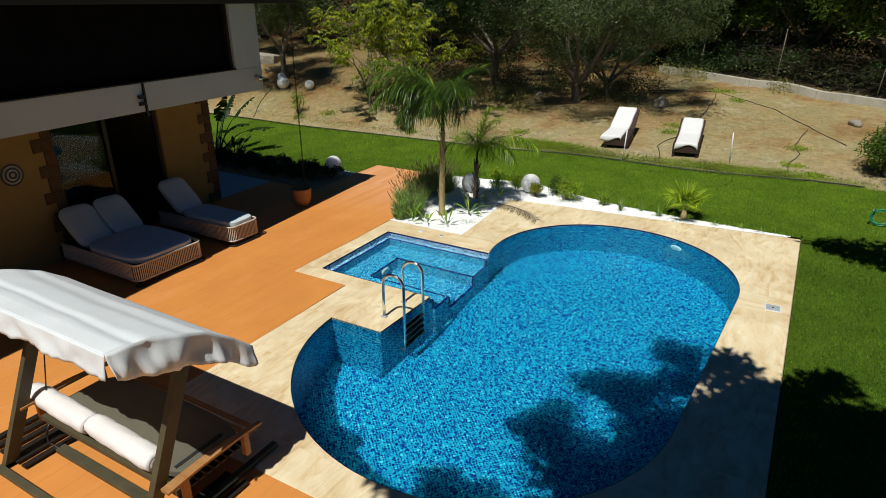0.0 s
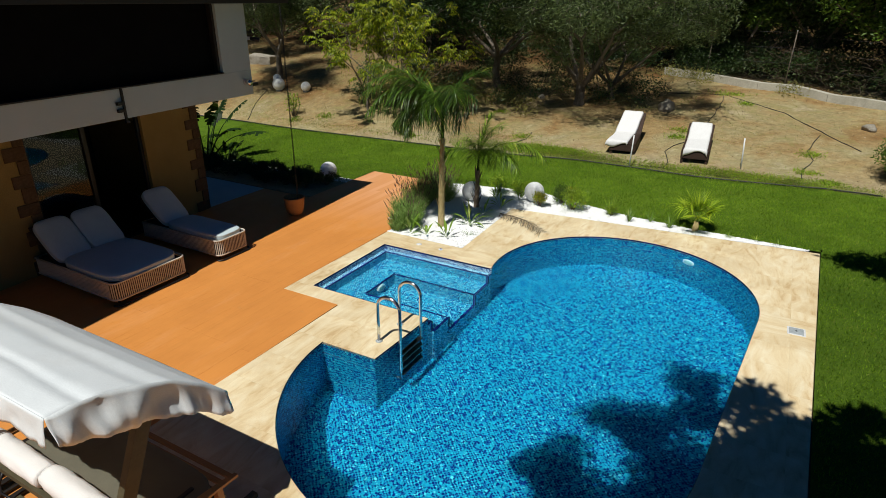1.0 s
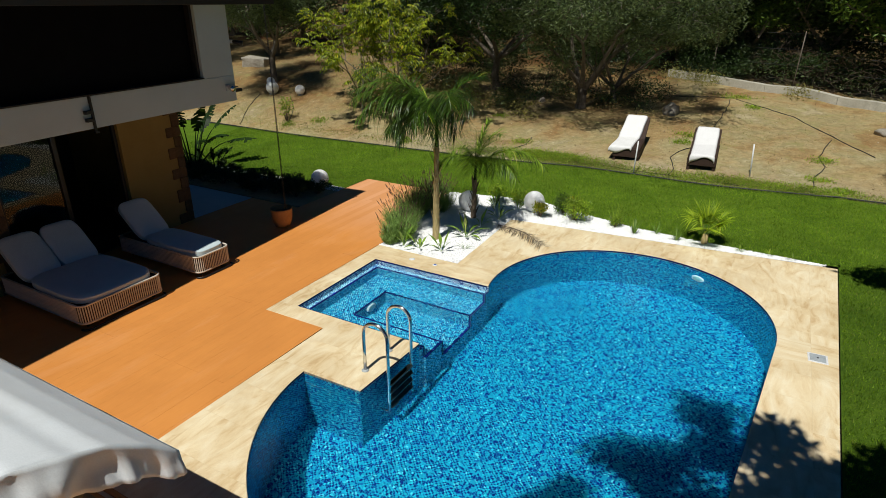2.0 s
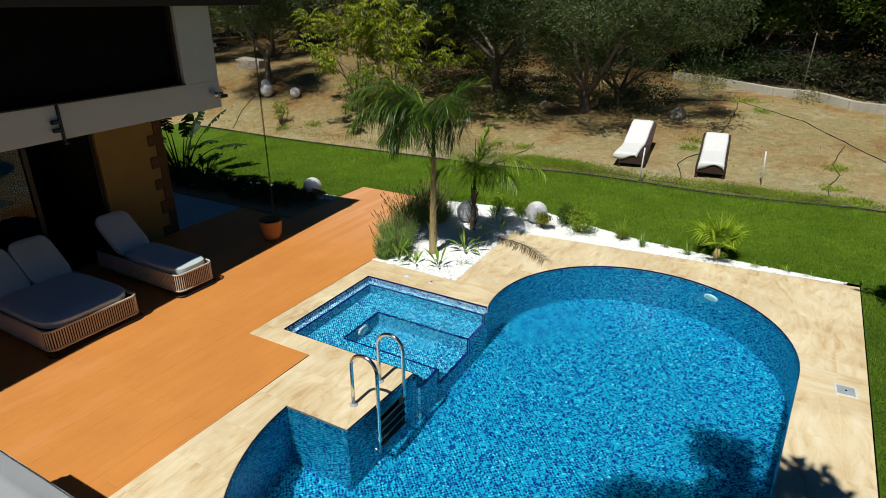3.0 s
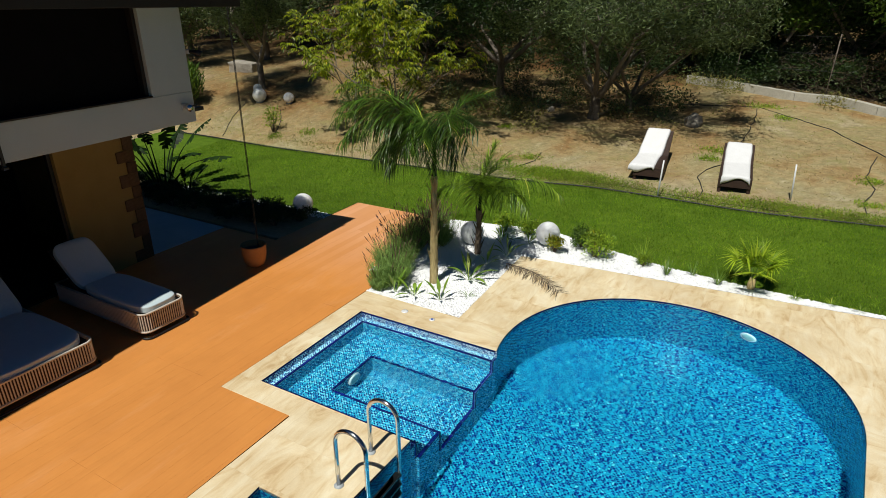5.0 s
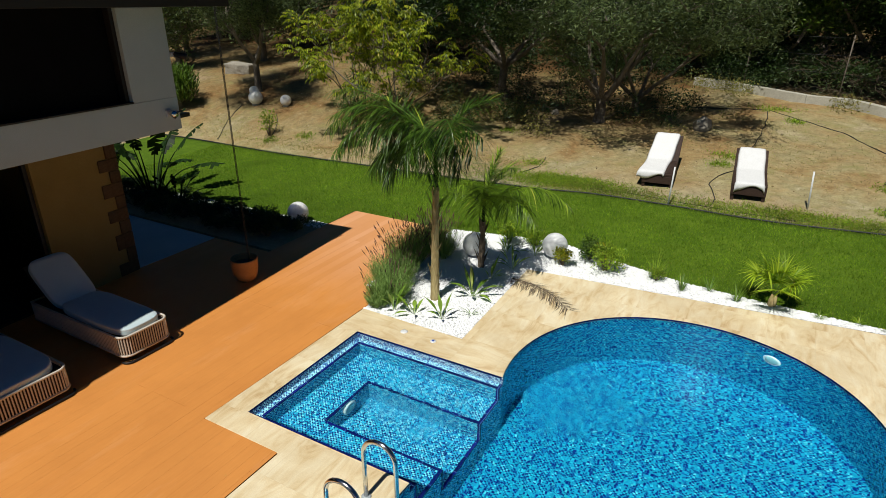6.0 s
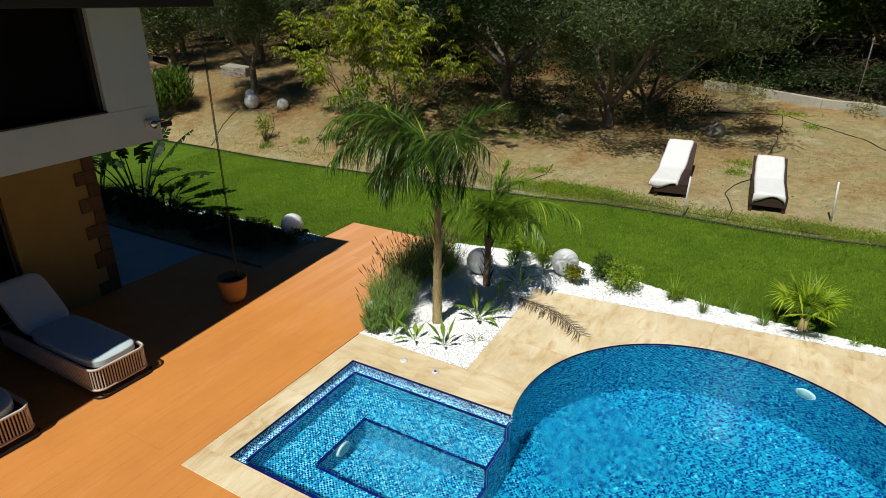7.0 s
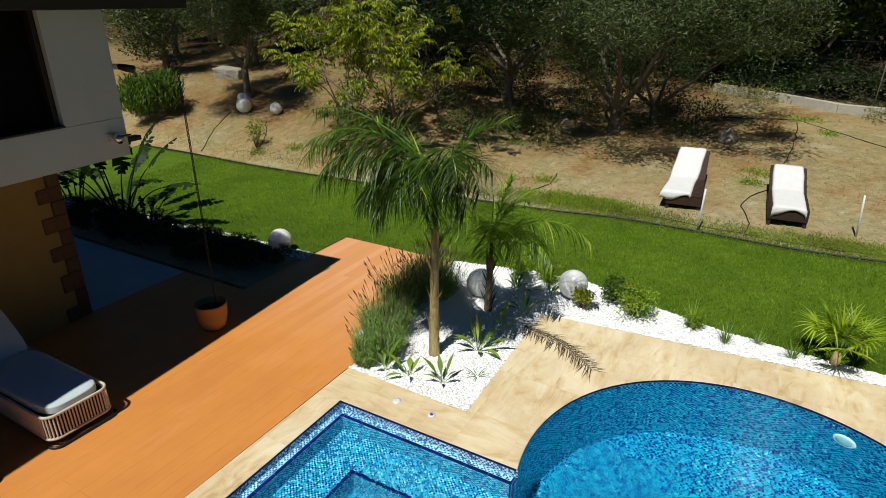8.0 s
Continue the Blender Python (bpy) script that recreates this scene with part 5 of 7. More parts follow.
# ---- garden things ----
def garden_bed(m, towel_shift, label, seed, tilt=36, slant=0.0):
    """Dark wicker lounger, foot end at the origin facing -y, raised back."""
    lg = thing("garden_lounger", m, label, "sun lounger", "loungers on the slope")
    w = 0.36
    part("seat_frame", boxed(-w, w, 0.0, 1.15, 0.22, 0.29, 0.015), M["wicker"], lg)
    bm = bmesh.new()
    box(bm, -w, w, 0.0, 0.98, -0.035, 0.035, 0.015, pose(0, 1.13, 0.27, tilt, 0, 0))
    part("backrest", bm, M["wicker"], lg)
    for k in range(12):
        y = 0.06 + 0.085 * k
        part("seat_slat", boxed(-w + 0.02, w - 0.02, y, y + 0.06, 0.291, 0.304, 0.003), M["wicker"], lg)
    for x in (-w + 0.04, w - 0.04):
        for y in (0.05, 1.08):
            part("leg", boxed(x - 0.035, x + 0.035, y - 0.035, y + 0.035, -0.12, 0.22, 0.006), M["wicker"], lg)
    part("front_apron", boxed(-w, w, -0.012, 0.02, 0.04, 0.22, 0.006), M["wicker"], lg)
    for x in (-w + 0.006, w - 0.006):
        part("side_apron", boxed(x - 0.01, x + 0.01, 0.02, 1.12, 0.03, 0.22, 0.004), M["wicker"], lg)
    tw = bmesh.new()
    rows = []
    ny, nx = 34, 16
    half = 0.31
    for j in range(ny + 1):
        s = j / ny
        row = []
        for i in range(nx + 1):
            u = i / nx * 2 - 1
            if s < 0.08:
                y, z = -0.035, 0.32 - 0.17 * (1 - s / 0.08) * (0.72 + 0.40 * math.cos(u * 2.6 + seed))
            elif s < 0.5:
                y, z = (s - 0.08) / 0.42 * 1.13 - 0.02, 0.325
            else:
                d = (s - 0.5) / 0.5 * 1.0
                y, z = 1.11 + d * math.cos(radians(tilt)) - 0.03, 0.325 + d * math.sin(radians(tilt))
            x = towel_shift + slant * s + u * (half + 0.02 * noise.noise(Vector((s * 4, seed, 0))))
            drop = 0.05 * smoothstep(0.86, 1.0, abs(u)) + 0.008 * noise.noise(Vector((u * 3, s * 7, seed)))
            row.append(tw.verts.new((x, y, z - drop + 0.012)))
        rows.append(row)
    for j in range(ny):
        for i in range(nx):
            tw.faces.new((rows[j][i], rows[j][i + 1], rows[j + 1][i + 1], rows[j + 1][i]))
    tw.normal_update()
    ob = part("draped_towel", tw, M["towel"], lg, "white towel draped over the lounger", True)
    md = ob.modifiers.new("cloth", "SOLIDIFY")
    md.thickness = 0.014
    return lg


garden_bed(pose(2.44, 8.80, ground_z(2.4, 9.2) + 0.03, 3, 0, 5), -0.19, "dark wicker lounger on the slope with a white towel slipped sideways", 1.0, 28, 0.17)
garden_bed(pose(4.45, 8.72, ground_z(4.4, 9.2) + 0.03, 3, 0, 4), 0.0, "dark wicker lounger on the slope covered by a white towel", 2.5, 16)


def stake(x, y, h, lean, label, r=0.018, material=None):
    z = ground_z(x, y)
    ob = pipe("garden_stake", [(x, y, z - 0.1), (x + lean * 0.5, y, z + h * 0.5), (x + lean, y, z + h)], r, material or M["plastic"], None, "", 10)
    return tagged(ob, label, "stake", "white garden stakes")


stake(2.90, 7.82, 0.92, 0.03, "thin white plastic stake at the edge of the lawn")
stake(5.66, 8.76, 0.84, -0.05, "thin white plastic stake in the bare earth")


def garden_wall():
    wall = thing("retaining_wall", pose(0, 0, 0), "low weathered concrete wall at the back of the slope", "wall", kind="structure")
    pts = [(1.7, 18.75), (3.6, 18.2), (5.4, 17.4), (6.6, 17.1), (7.7, 16.35), (9.6, 15.6), (12.0, 14.4), (15.0, 12.8)]
    for (xa, ya), (xb, yb) in zip(pts, pts[1:]):
        a, b = Vector((xa, ya, 0)), Vector((xb, yb, 0))
        za, zb = ground_z(xa, ya), ground_z(xb, yb)
        n = Vector((-(b - a).y, (b - a).x, 0)).normalized() * 0.11
        bm = bmesh.new()
        ln = max(2, int((b - a).length / 0.3))
        prev = None
        for i in range(ln + 1):
            p = a.lerp(b, i / ln)
            zz = za + (zb - za) * i / ln
            top = zz + 0.25 + 0.03 * noise.noise(Vector((p.x, p.y, 1.0)) * 1.3)
            ring = [bm.verts.new(q) for q in (p - n + Vector((0, 0, zz - 0.3)), p - n + Vector((0, 0, top)), p + n + Vector((0, 0, top + 0.01)), p + n + Vector((0, 0, zz - 0.3)))]
            if prev:
                for k in range(3):
                    bm.faces.new((prev[k], ring[k], ring[k + 1], prev[k + 1]))
            else:
                bm.faces.new(ring)
            prev = ring
        bm.faces.new(prev)
        bmesh.ops.recalc_face_normals(bm, faces=bm.faces)
        part("wall_section", bm, M["concrete"], wall)
    fence = thing("wire_fence", pose(0, 0, 0), "grey posts with thin wires above the low wall", "fence")
    tops = []
    for x, y, h, lx in ((3.35, 18.45, 1.8, 0.06), (6.25, 17.4, 1.8, 0.05), (9.4, 15.9, 1.8, 0.1), (12.4, 14.2, 1.8, 0.0)):
        z = ground_z(x, y) + 0.3
        pipe("post", [(x, y, z - 0.4), (x + lx, y, z + h)], 0.018, M["bark"], fence, "", 10)
        tops.append((x, y, z, lx, h))
    for s in (0.35, 0.65, 0.95):
        for (xa, ya, z1, la, h1), (xb, yb, z2, lb, h2) in zip(tops, tops[1:]):
            p, q = Vector((xa + la * s, ya - 0.04, z1 + h1 * s)), Vector((xb + lb * s, yb - 0.04, z2 + h2 * s))
            pipe("wire", [p, (p + q) / 2 - Vector((0, 0, 0.06)), q], 0.006, M["black_metal"], fence, "", 5)


garden_wall()


def hose_on_ground(pts, label, r=0.012, material=None):
    out = []
    for (xa, ya), (xb, yb) in zip(pts, pts[1:]):
        n = max(2, int(math.hypot(xb - xa, yb - ya) / 0.15))
        for i in range(n):
            x, y = xa + (xb - xa) * i / n, ya + (yb - ya) * i / n
            x += 0.05 * noise.noise(Vector((x, y, 7)) * 1.7)
            y += 0.05 * noise.noise(Vector((x, y, 9)) * 1.7)
            out.append((x, y, ground_z(x, y) + r * 0.8 + (0.03 if y < 7.6 else 0)))
    return tagged(pipe("irrigation_hose", out, r, material or M["rubber"], None, "", 6), label, "hose", "irrigation hoses")


hose_on_ground([(3.75, 8.1), (3.8, 8.6), (3.55, 9.4), (3.66, 10.0), (4.0, 10.6), (4.2, 12.0), (4.25, 12.7), (4.4, 14.4), (4.36, 16.2)], "thin black irrigation hose running up the slope")
hose_on_ground([(0.8, 8.1), (2.2, 8.2), (3.4, 8.1), (5.4, 8.05), (7.6, 8.3)], "thin black irrigation hose along the foot of the slope")
hose_on_ground([(0.8, 15.5), (2.6, 15.9), (4.4, 16.2), (5.4, 15.4), (6.4, 14.5), (7.6, 12.6), (8.6, 11.2)], "long black irrigation hose across the bare slope")
hose_on_ground([(7.1, 8.4), (7.1, 9.2), (7.35, 10.2), (7.2, 10.9), (7.5, 12.6)], "black irrigation hose between two saplings")
hose_on_ground([(-1.0, 8.5), (-0.7, 9.1), (-0.8, 10.0)], "short curl of black irrigation hose")
hose_on_ground([(-9.6, 8.0), (-10.2, 9.0), (-11.0, 9.9)], "black irrigation hose below the globe lamps")
hose_on_ground([(-11.6, 7.6), (-12.4, 8.8), (-13.0, 10.2)], "black irrigation hose climbing the slope past boulders")


def garden_tap():
    x, y = 8.75, 5.35
    z = lawn_z(x, y)
    tap = thing("garden_tap", pose(x, y, z), "garden tap post with a coiled green hose on the lawn", "garden tap")
    pipe("post", [(0, 0, -0.05), (0, 0, 0.35)], 0.02, M["plastic"], tap, "white post", 10)
    pipe("spout", [(0, 0, 0.33), (0, -0.05, 0.36), (0, -0.10, 0.33)], 0.015, M["steel"], tap, "", 8)
    pts = []
    for k in range(90):
        a = k * 0.35
        r = 0.17 + 0.02 * math.sin(k * 0.21)
        pts.append((0.14 + r * math.cos(a), -0.02 + 0.012 * math.sin(k), 0.20 + r * math.sin(a) * 0.95))
    pipe("hose_coil", pts, 0.012, M["green_plastic"], tap, "bright green coiled hose", 6)


garden_tap()


def boulder(x, y, s, seed, label, squash=0.6):
    bm = bmesh.new()
    bmesh.ops.create_icosphere(bm, subdivisions=3, radius=1.0)
    for v in bm.verts:
        v.co *= 1 + 0.28 * noise.noise(v.co * 1.3 + Vector((seed, 0, 0))) + 0.09 * noise.noise(v.co * 4 + Vector((seed, 3, 0)))
        v.co.z *= squash
    ob = part("boulder", bm, M["rock"], None, "", True)
    ob.matrix_world = Matrix.LocRotScale((x, y, ground_z(x, y) + s * squash * 0.35), Euler((0, 0, seed)), (s, s * 0.8, s))
    return tagged(ob, label, "boulder", "garden boulders")


boulder(2.75, 13.75, 0.30, 1.0, "grey-green boulder in the shade of the olive tree", 0.9)
boulder(8.8, 13.5, 0.24, 2.0, "pale boulder on the bare slope near the wall")
def stone_block(x, y, turn, label):
    bm = boxed(-0.62, 0.62, -0.32, 0.32, -0.25, 0.38, 0.05)
    bmesh.ops.subdivide_edges(bm, edges=bm.edges[:], cuts=3, use_grid_fill=True)
    for v in bm.verts:
        v.co += Vector((1, 1, 0.8)) * 0.07 * noise.noise(v.co * 3.1 + Vector((4, 1, 0)))
    ob = part("stone_block", bm, M["rock"])
    ob.matrix_world = pose(x, y, ground_z(x, y), 4, 3, turn)
    return tagged(ob, label, "boulder", "garden boulders")


stone_block(-15.9, 12.9, 12, "large pale squared stone half sunk in the slope")
boulder(-2.0, 13.9, 0.13, 7.0, "small pale stone near the olive trunk", 0.9)


# ---- plants ----
def unit(rs, n):
    v = rs.normal(size=(n, 3))
    return v / np.linalg.norm(v, axis=1, keepdims=True)


def leaf_cloud(points, size, rs, aspect=0.42, up=0.25):
    """Leaves (bent four-point blades) standing at points: arrays of vertices and faces."""
    n = len(points)
    d = unit(rs, n)
    d[:, 2] = d[:, 2] * 0.7 + up
    d /= np.linalg.norm(d, axis=1, keepdims=True)
    r = unit(rs, n)
    s = np.cross(d, r)
    s /= np.linalg.norm(s, axis=1, keepdims=True) + 1e-9
    nn = np.cross(s, d)
    ln = size * rs.uniform(0.65, 1.3, n)[:, None]
    w = ln * aspect * 0.5
    v = np.zeros((n, 4, 3))
    v[:, 0] = points
    v[:, 1] = points + d * ln * 0.5 + s * w + nn * ln * 0.06
    v[:, 2] = points + d * ln - nn * ln * 0.12
    v[:, 3] = points + d * ln * 0.5 - s * w + nn * ln * 0.06
    f = np.arange(4 * n).reshape(n, 4)
    return v.reshape(-1, 3), f


def clump_points(centres, radius, per, rs, flat=0.8):
    c = np.repeat(np.array(centres), per, axis=0)
    n = len(c)
    o = unit(rs, n) * (rs.uniform(0.15, 1.0, n) ** 0.6)[:, None] * radius
    o[:, 2] *= flat
    return c + o


def branchy(rs, base, height, trunk_r, fork, limbs, spread, lean=(0.0, 0.0), levels=2, twist=0.25, up=0.55, tip_scale=1.0):
    """Trunk and limbs as tubes; returns the pile and the ends of the twigs."""
    pile = Pile()
    tips = []

    def grow(p, d, ln, r, lev):
        pts, rad = [p], [r]
        q, dd = p.copy(), d.copy()
        steps = 5
        for i in range(steps):
            dd = (dd + Vector(rs.normal(0, twist, 3).tolist()) * 0.35 + Vector((0, 0, 0.06))).normalized()
            q = q + dd * (ln / steps)
            pts.append(q.copy())
            rad.append(r * (1 - 0.55 * (i + 1) / steps))
        pile.add(*tube(pts, rad, 7 if lev < 2 else 5, caps=False))
        if lev >= levels:
            tips.extend([pts[-1], pts[-2], pts[-3]])
            return
        kids = int(rs.randint(2, 4)) + (1 if lev == 0 else 0)
        for k in range(kids):
            at = pts[-1] if k < 2 else pts[int(rs.randint(2, 5))]
            a = rs.uniform(0, 2 * math.pi)
            side = Vector((math.cos(a), math.sin(a), rs.uniform(-0.1, 0.5)))
            grow(at, (dd * 0.7 + side * 0.75).normalized(), ln * rs.uniform(0.55, 0.8), r * 0.5, lev + 1)

    b = Vector(base)
    topv = b + Vector((lean[0], lean[1], fork))
    mid = (b + topv) / 2 + Vector((rs.uniform(-0.08, 0.08), rs.uniform(-0.08, 0.08), 0))
    pile.add(*tube([b - Vector((0, 0, 0.2)), b + Vector((0, 0, 0.12)), mid, topv], [trunk_r * 1.5, trunk_r * 1.1, trunk_r * 0.95, trunk_r * 0.85], 10, caps=False))
    for k in range(limbs):
        a = 2 * math.pi * (k + rs.uniform(-0.25, 0.25)) / limbs
        d = Vector((math.cos(a) * spread, math.sin(a) * spread, up + rs.uniform(-0.1, 0.25))).normalized()
        grow(topv - Vector((0, 0, rs.uniform(0, 0.15))), d, (height - fork) * rs.uniform(0.42, 0.6), trunk_r * 0.6, 1 if levels > 1 else 0)
    return pile, [tuple(t) for t in tips]


def spray_cloud(tips, per, rs, ln=0.30, leaflet=0.12):
    """Drooping compound leaves: per sprays round each twig end, each with paired leaflets."""
    pts, dirs, sizes = [], [], []
    for tip in tips:
        for _ in range(per):
            a = rs.uniform(0, 2 * math.pi)
            d = Vector((math.cos(a), math.sin(a), rs.uniform(-0.1, 0.7))).normalized()
            p = Vector(tip) + Vector(rs.normal(0, 0.10, 3).tolist())
            n = 5
            for k in range(n):
                side = d.cross(Vector((0, 0, 1))).normalized()
                for sg in (-1, 1):
                    pts.append(p.copy())
                    dirs.append((d * 0.55 + side * sg * 0.8 + Vector((0, 0, rs.uniform(-0.75, -0.2)))).normalized())
                    sizes.append(leaflet * (0.75 + 0.5 * math.sin(math.pi * (k + 0.7) / n)) * rs.uniform(0.8, 1.2))
                p = p + d * (ln / n)
                d = (d + Vector((0, 0, -0.28))).normalized()
            pts.append(p.copy())
            dirs.append(d.copy())
            sizes.append(leaflet * 1.2)
    pts, dirs, sz = np.array([tuple(q) for q in pts]), np.array([tuple(q) for q in dirs]), np.array(sizes)[:, None]
    s = np.cross(dirs, np.array((0.0, 0.0, 1.0)) + rs.normal(0, 0.35, dirs.shape))
    s /= np.linalg.norm(s, axis=1, keepdims=True) + 1e-9
    nn = np.cross(s, dirs)
    v = np.zeros((len(pts), 4, 3))
    v[:, 0] = pts
    v[:, 1] = pts + dirs * sz * 0.5 + s * sz * 0.17 + nn * sz * 0.05
    v[:, 2] = pts + dirs * sz - nn * sz * 0.15
    v[:, 3] = pts + dirs * sz * 0.5 - s * sz * 0.17 + nn * sz * 0.05
    return v.reshape(-1, 3), np.arange(4 * len(pts)).reshape(-1, 4)


def tree(x, y, height, trunk_r, fork, limbs, spread, leaf, leaf_size, per, radius, seed, label, category="tree", aspect=0.42, z=None, lean=(0, 0), floor=None,
         bark="bark", levels=2, group="garden trees", up=0.55, full=None, over=None, sprays=0, lobes=()):
    """full, over: (dx, dy, dz, rx, ry, rz, clumps): more leafy twigs inside an ellipsoid round that offset; over lies
    above the view, added to cast shade; lobes: such ellipsoids, many and small.
    """
    rs = np.random.RandomState(seed)
    zb = ground_z(x, y) if z is None else z
    tr = thing("tree", pose(x, y, zb), label, category, group)
    pile, tips = branchy(rs, (0, 0, 0), height, trunk_r, fork, limbs, spread, lean, levels, up=up)
    if floor is not None:
        tips = [t for t in tips if t[2] + zb > floor]
    for ex, ey, ez, rx, ry, rz, count in [e for e in (full, over, *lobes) if e]:
        for _ in range(count):
            o = unit(rs, 1)[0] * rs.uniform(0.25, 1.0) ** 0.5
            c = (ex + o[0] * rx, ey + o[1] * ry, ez + o[2] * rz)
            near = min(tips, key=lambda t: (t[0] - c[0]) ** 2 + (t[1] - c[1]) ** 2 + (t[2] - c[2]) ** 2) if tips else (ex, ey, ez)
            mid = ((near[0] + c[0]) / 2, (near[1] + c[1]) / 2, (near[2] + c[2]) / 2 + 0.1)
            if floor is None or c[2] + zb > floor:
                pile.add(*tube([near, mid, c], [0.018, 0.012, 0.006], 4, caps=False))
                tips = tips + [c]
    pile.put("trunk", M[bark], tr, "", True)
    if sprays:
        cloud("crown", *spray_cloud(tips, sprays, rs), M[leaf], tr)
        return tr
    pts = clump_points(tips, radius, per, rs, 0.75)
    if floor is not None:
        pts = pts[pts[:, 2] + zb > floor]
    cloud("crown", *leaf_cloud(pts, leaf_size, rs, aspect, 0.2), M[leaf], tr)
    return tr


def shrub(x, y, w, h, leaf, leaf_size, n, seed, label, name="shrub", z=None, group="shrubs", depth=None, up=0.35, aspect=0.45):
    rs = np.random.RandomState(seed)
    zb = (bed_z(x, y) - 0.01 if z is None else z)
    sh = thing(name, pose(x, y, zb), label, "shrub", group)
    d = w if depth is None else depth
    pile = Pile()
    cents = []
    for k in range(12):
        a = rs.uniform(0, 6.28)
        r = rs.uniform(0.1, 0.95) ** 0.7
        c = (math.cos(a) * r * w * 0.36, math.sin(a) * r * d * 0.36, h * rs.uniform(0.45, 0.86) * (1 - 0.3 * r))
        cents.append(c)
        pile.add(*tube([(c[0] * 0.1, c[1] * 0.1, -0.02), (c[0] * 0.5, c[1] * 0.5, c[2] * 0.5), c], [0.012, 0.008, 0.004], 5, caps=False))
    pile.put("stem_clump", M["dry_twig"], sh, "", True)
    pts = clump_points(cents, min(w, h) * 0.34, n // 12, rs, 0.9)
    pts[:, 2] = np.maximum(pts[:, 2], 0.015)
    cloud("foliage", *leaf_cloud(pts, leaf_size, rs, aspect, up), M[leaf], sh)
    return sh


def blade(p, d, ln, w, droop, segs=5, fold=0.25, tip=0.05, stalk=False):
    """One arching strap leaf: vertices and faces."""
    p, d = Vector(p), Vector(d).normalized()
    side = d.cross(Vector((0, 0, 1)))
    side = side.normalized() if side.length > 1e-4 else Vector((1, 0, 0))
    v, f = [], []
    q = p.copy()
    for i in range(segs + 1):
        s = i / segs
        ww = w * (math.sin(math.pi * min(1.0, 0.18 + 0.82 * s)) * 0.85 + 0.15) * (1 - s ** 3) + w * tip * (s == 1)
        if stalk:
            ww = w * (0.14 + 1.05 * math.sin(math.pi * smoothstep(0.10, 1.0, s) ** 1.1) ** 1.3) * (1 - s ** 6)
        nrm = side.cross(d)
        v += [tuple(q - side * ww + nrm * ww * fold), tuple(q), tuple(q + side * ww + nrm * ww * fold)]
        d = (d + Vector((0, 0, -droop / segs))).normalized()
        q = q + d * (ln / segs)
    for i in range(segs):
        a = i * 3
        f += [(a, a + 1, a + 4, a + 3), (a + 1, a + 2, a + 5, a + 4)]
    return v, f


def rosette(x, y, n, ln, w, droop, leaf, seed, label, name="strap_plant", group="strap-leaved plants", rise=(0.5, 1.6), z=None, category="plant"):
    rs = random.Random(seed)
    zb = bed_z(x, y) - 0.005 if z is None else z
    ob = thing(name, pose(x, y, zb), label, category, group)
    pile = Pile()
    for k in range(n):
        a = rs.uniform(0, 6.28)
        up = rs.uniform(*rise)
        pile.add(*blade((0.02 * math.cos(a), 0.02 * math.sin(a), 0), (math.cos(a), math.sin(a), up), ln * rs.uniform(0.6, 1.15), w * rs.uniform(0.7, 1.2), droop * rs.uniform(0.5, 1.5), 8 if w > 0.015 else 5, 0.25, 0.05, w > 0.015))
    pile.put("foliage", M[leaf], ob, "", True)
    return ob


def frond_mesh(pile, rachis, p, az, rise, ln, droop, leaflets, leaf_ln, leaf_w, rs, hang=0.9, start=0.16):
    """One feather leaf: the arching midrib goes to rachis, the leaflets to pile."""
    d = Vector((math.cos(az) * math.cos(rise), math.sin(az) * math.cos(rise), math.sin(rise)))
    q = Vector(p)
    pts, dirs = [q.copy()], [d.copy()]
    segs = 14
    for i in range(segs):
        d = (d + Vector((0, 0, -droop / segs * (0.5 + 1.2 * i / segs)))).normalized()
        q = q + d * (ln / segs)
        pts.append(q.copy())
        dirs.append(d.copy())
    rachis.add(*tube(pts, [0.014 * (1 - 0.85 * i / segs) + 0.001 for i in range(segs + 1)], 5, caps=False))
    for k in range(leaflets):
        s = start + (1 - start) * (k + rs.uniform(-0.3, 0.3)) / leaflets
        s = min(max(s, 0.0), 0.999)
        i = int(s * segs)
        u = s * segs - i
        b = pts[i].lerp(pts[i + 1], u)
        t = dirs[i]
        side = t.cross(Vector((0, 0, 1)))
        side = side.normalized() if side.length > 1e-3 else Vector((1, 0, 0))
        upv = side.cross(t)
        l2 = leaf_ln * (0.55 + 0.75 * math.sin(math.pi * min(1, 0.15 + s * 0.85))) * rs.uniform(0.8, 1.15)
        for sg in (-1, 1):
            dd = (side * sg * 0.85 + t * rs.uniform(0.45, 0.85) + upv * rs.uniform(-0.3, 0.45)).normalized()
            v, f = blade(b, dd, l2, leaf_w * rs.uniform(0.6, 1.3), hang * rs.uniform(0.25, 1.6), 4, 0.15)
            pile.add(v, f)


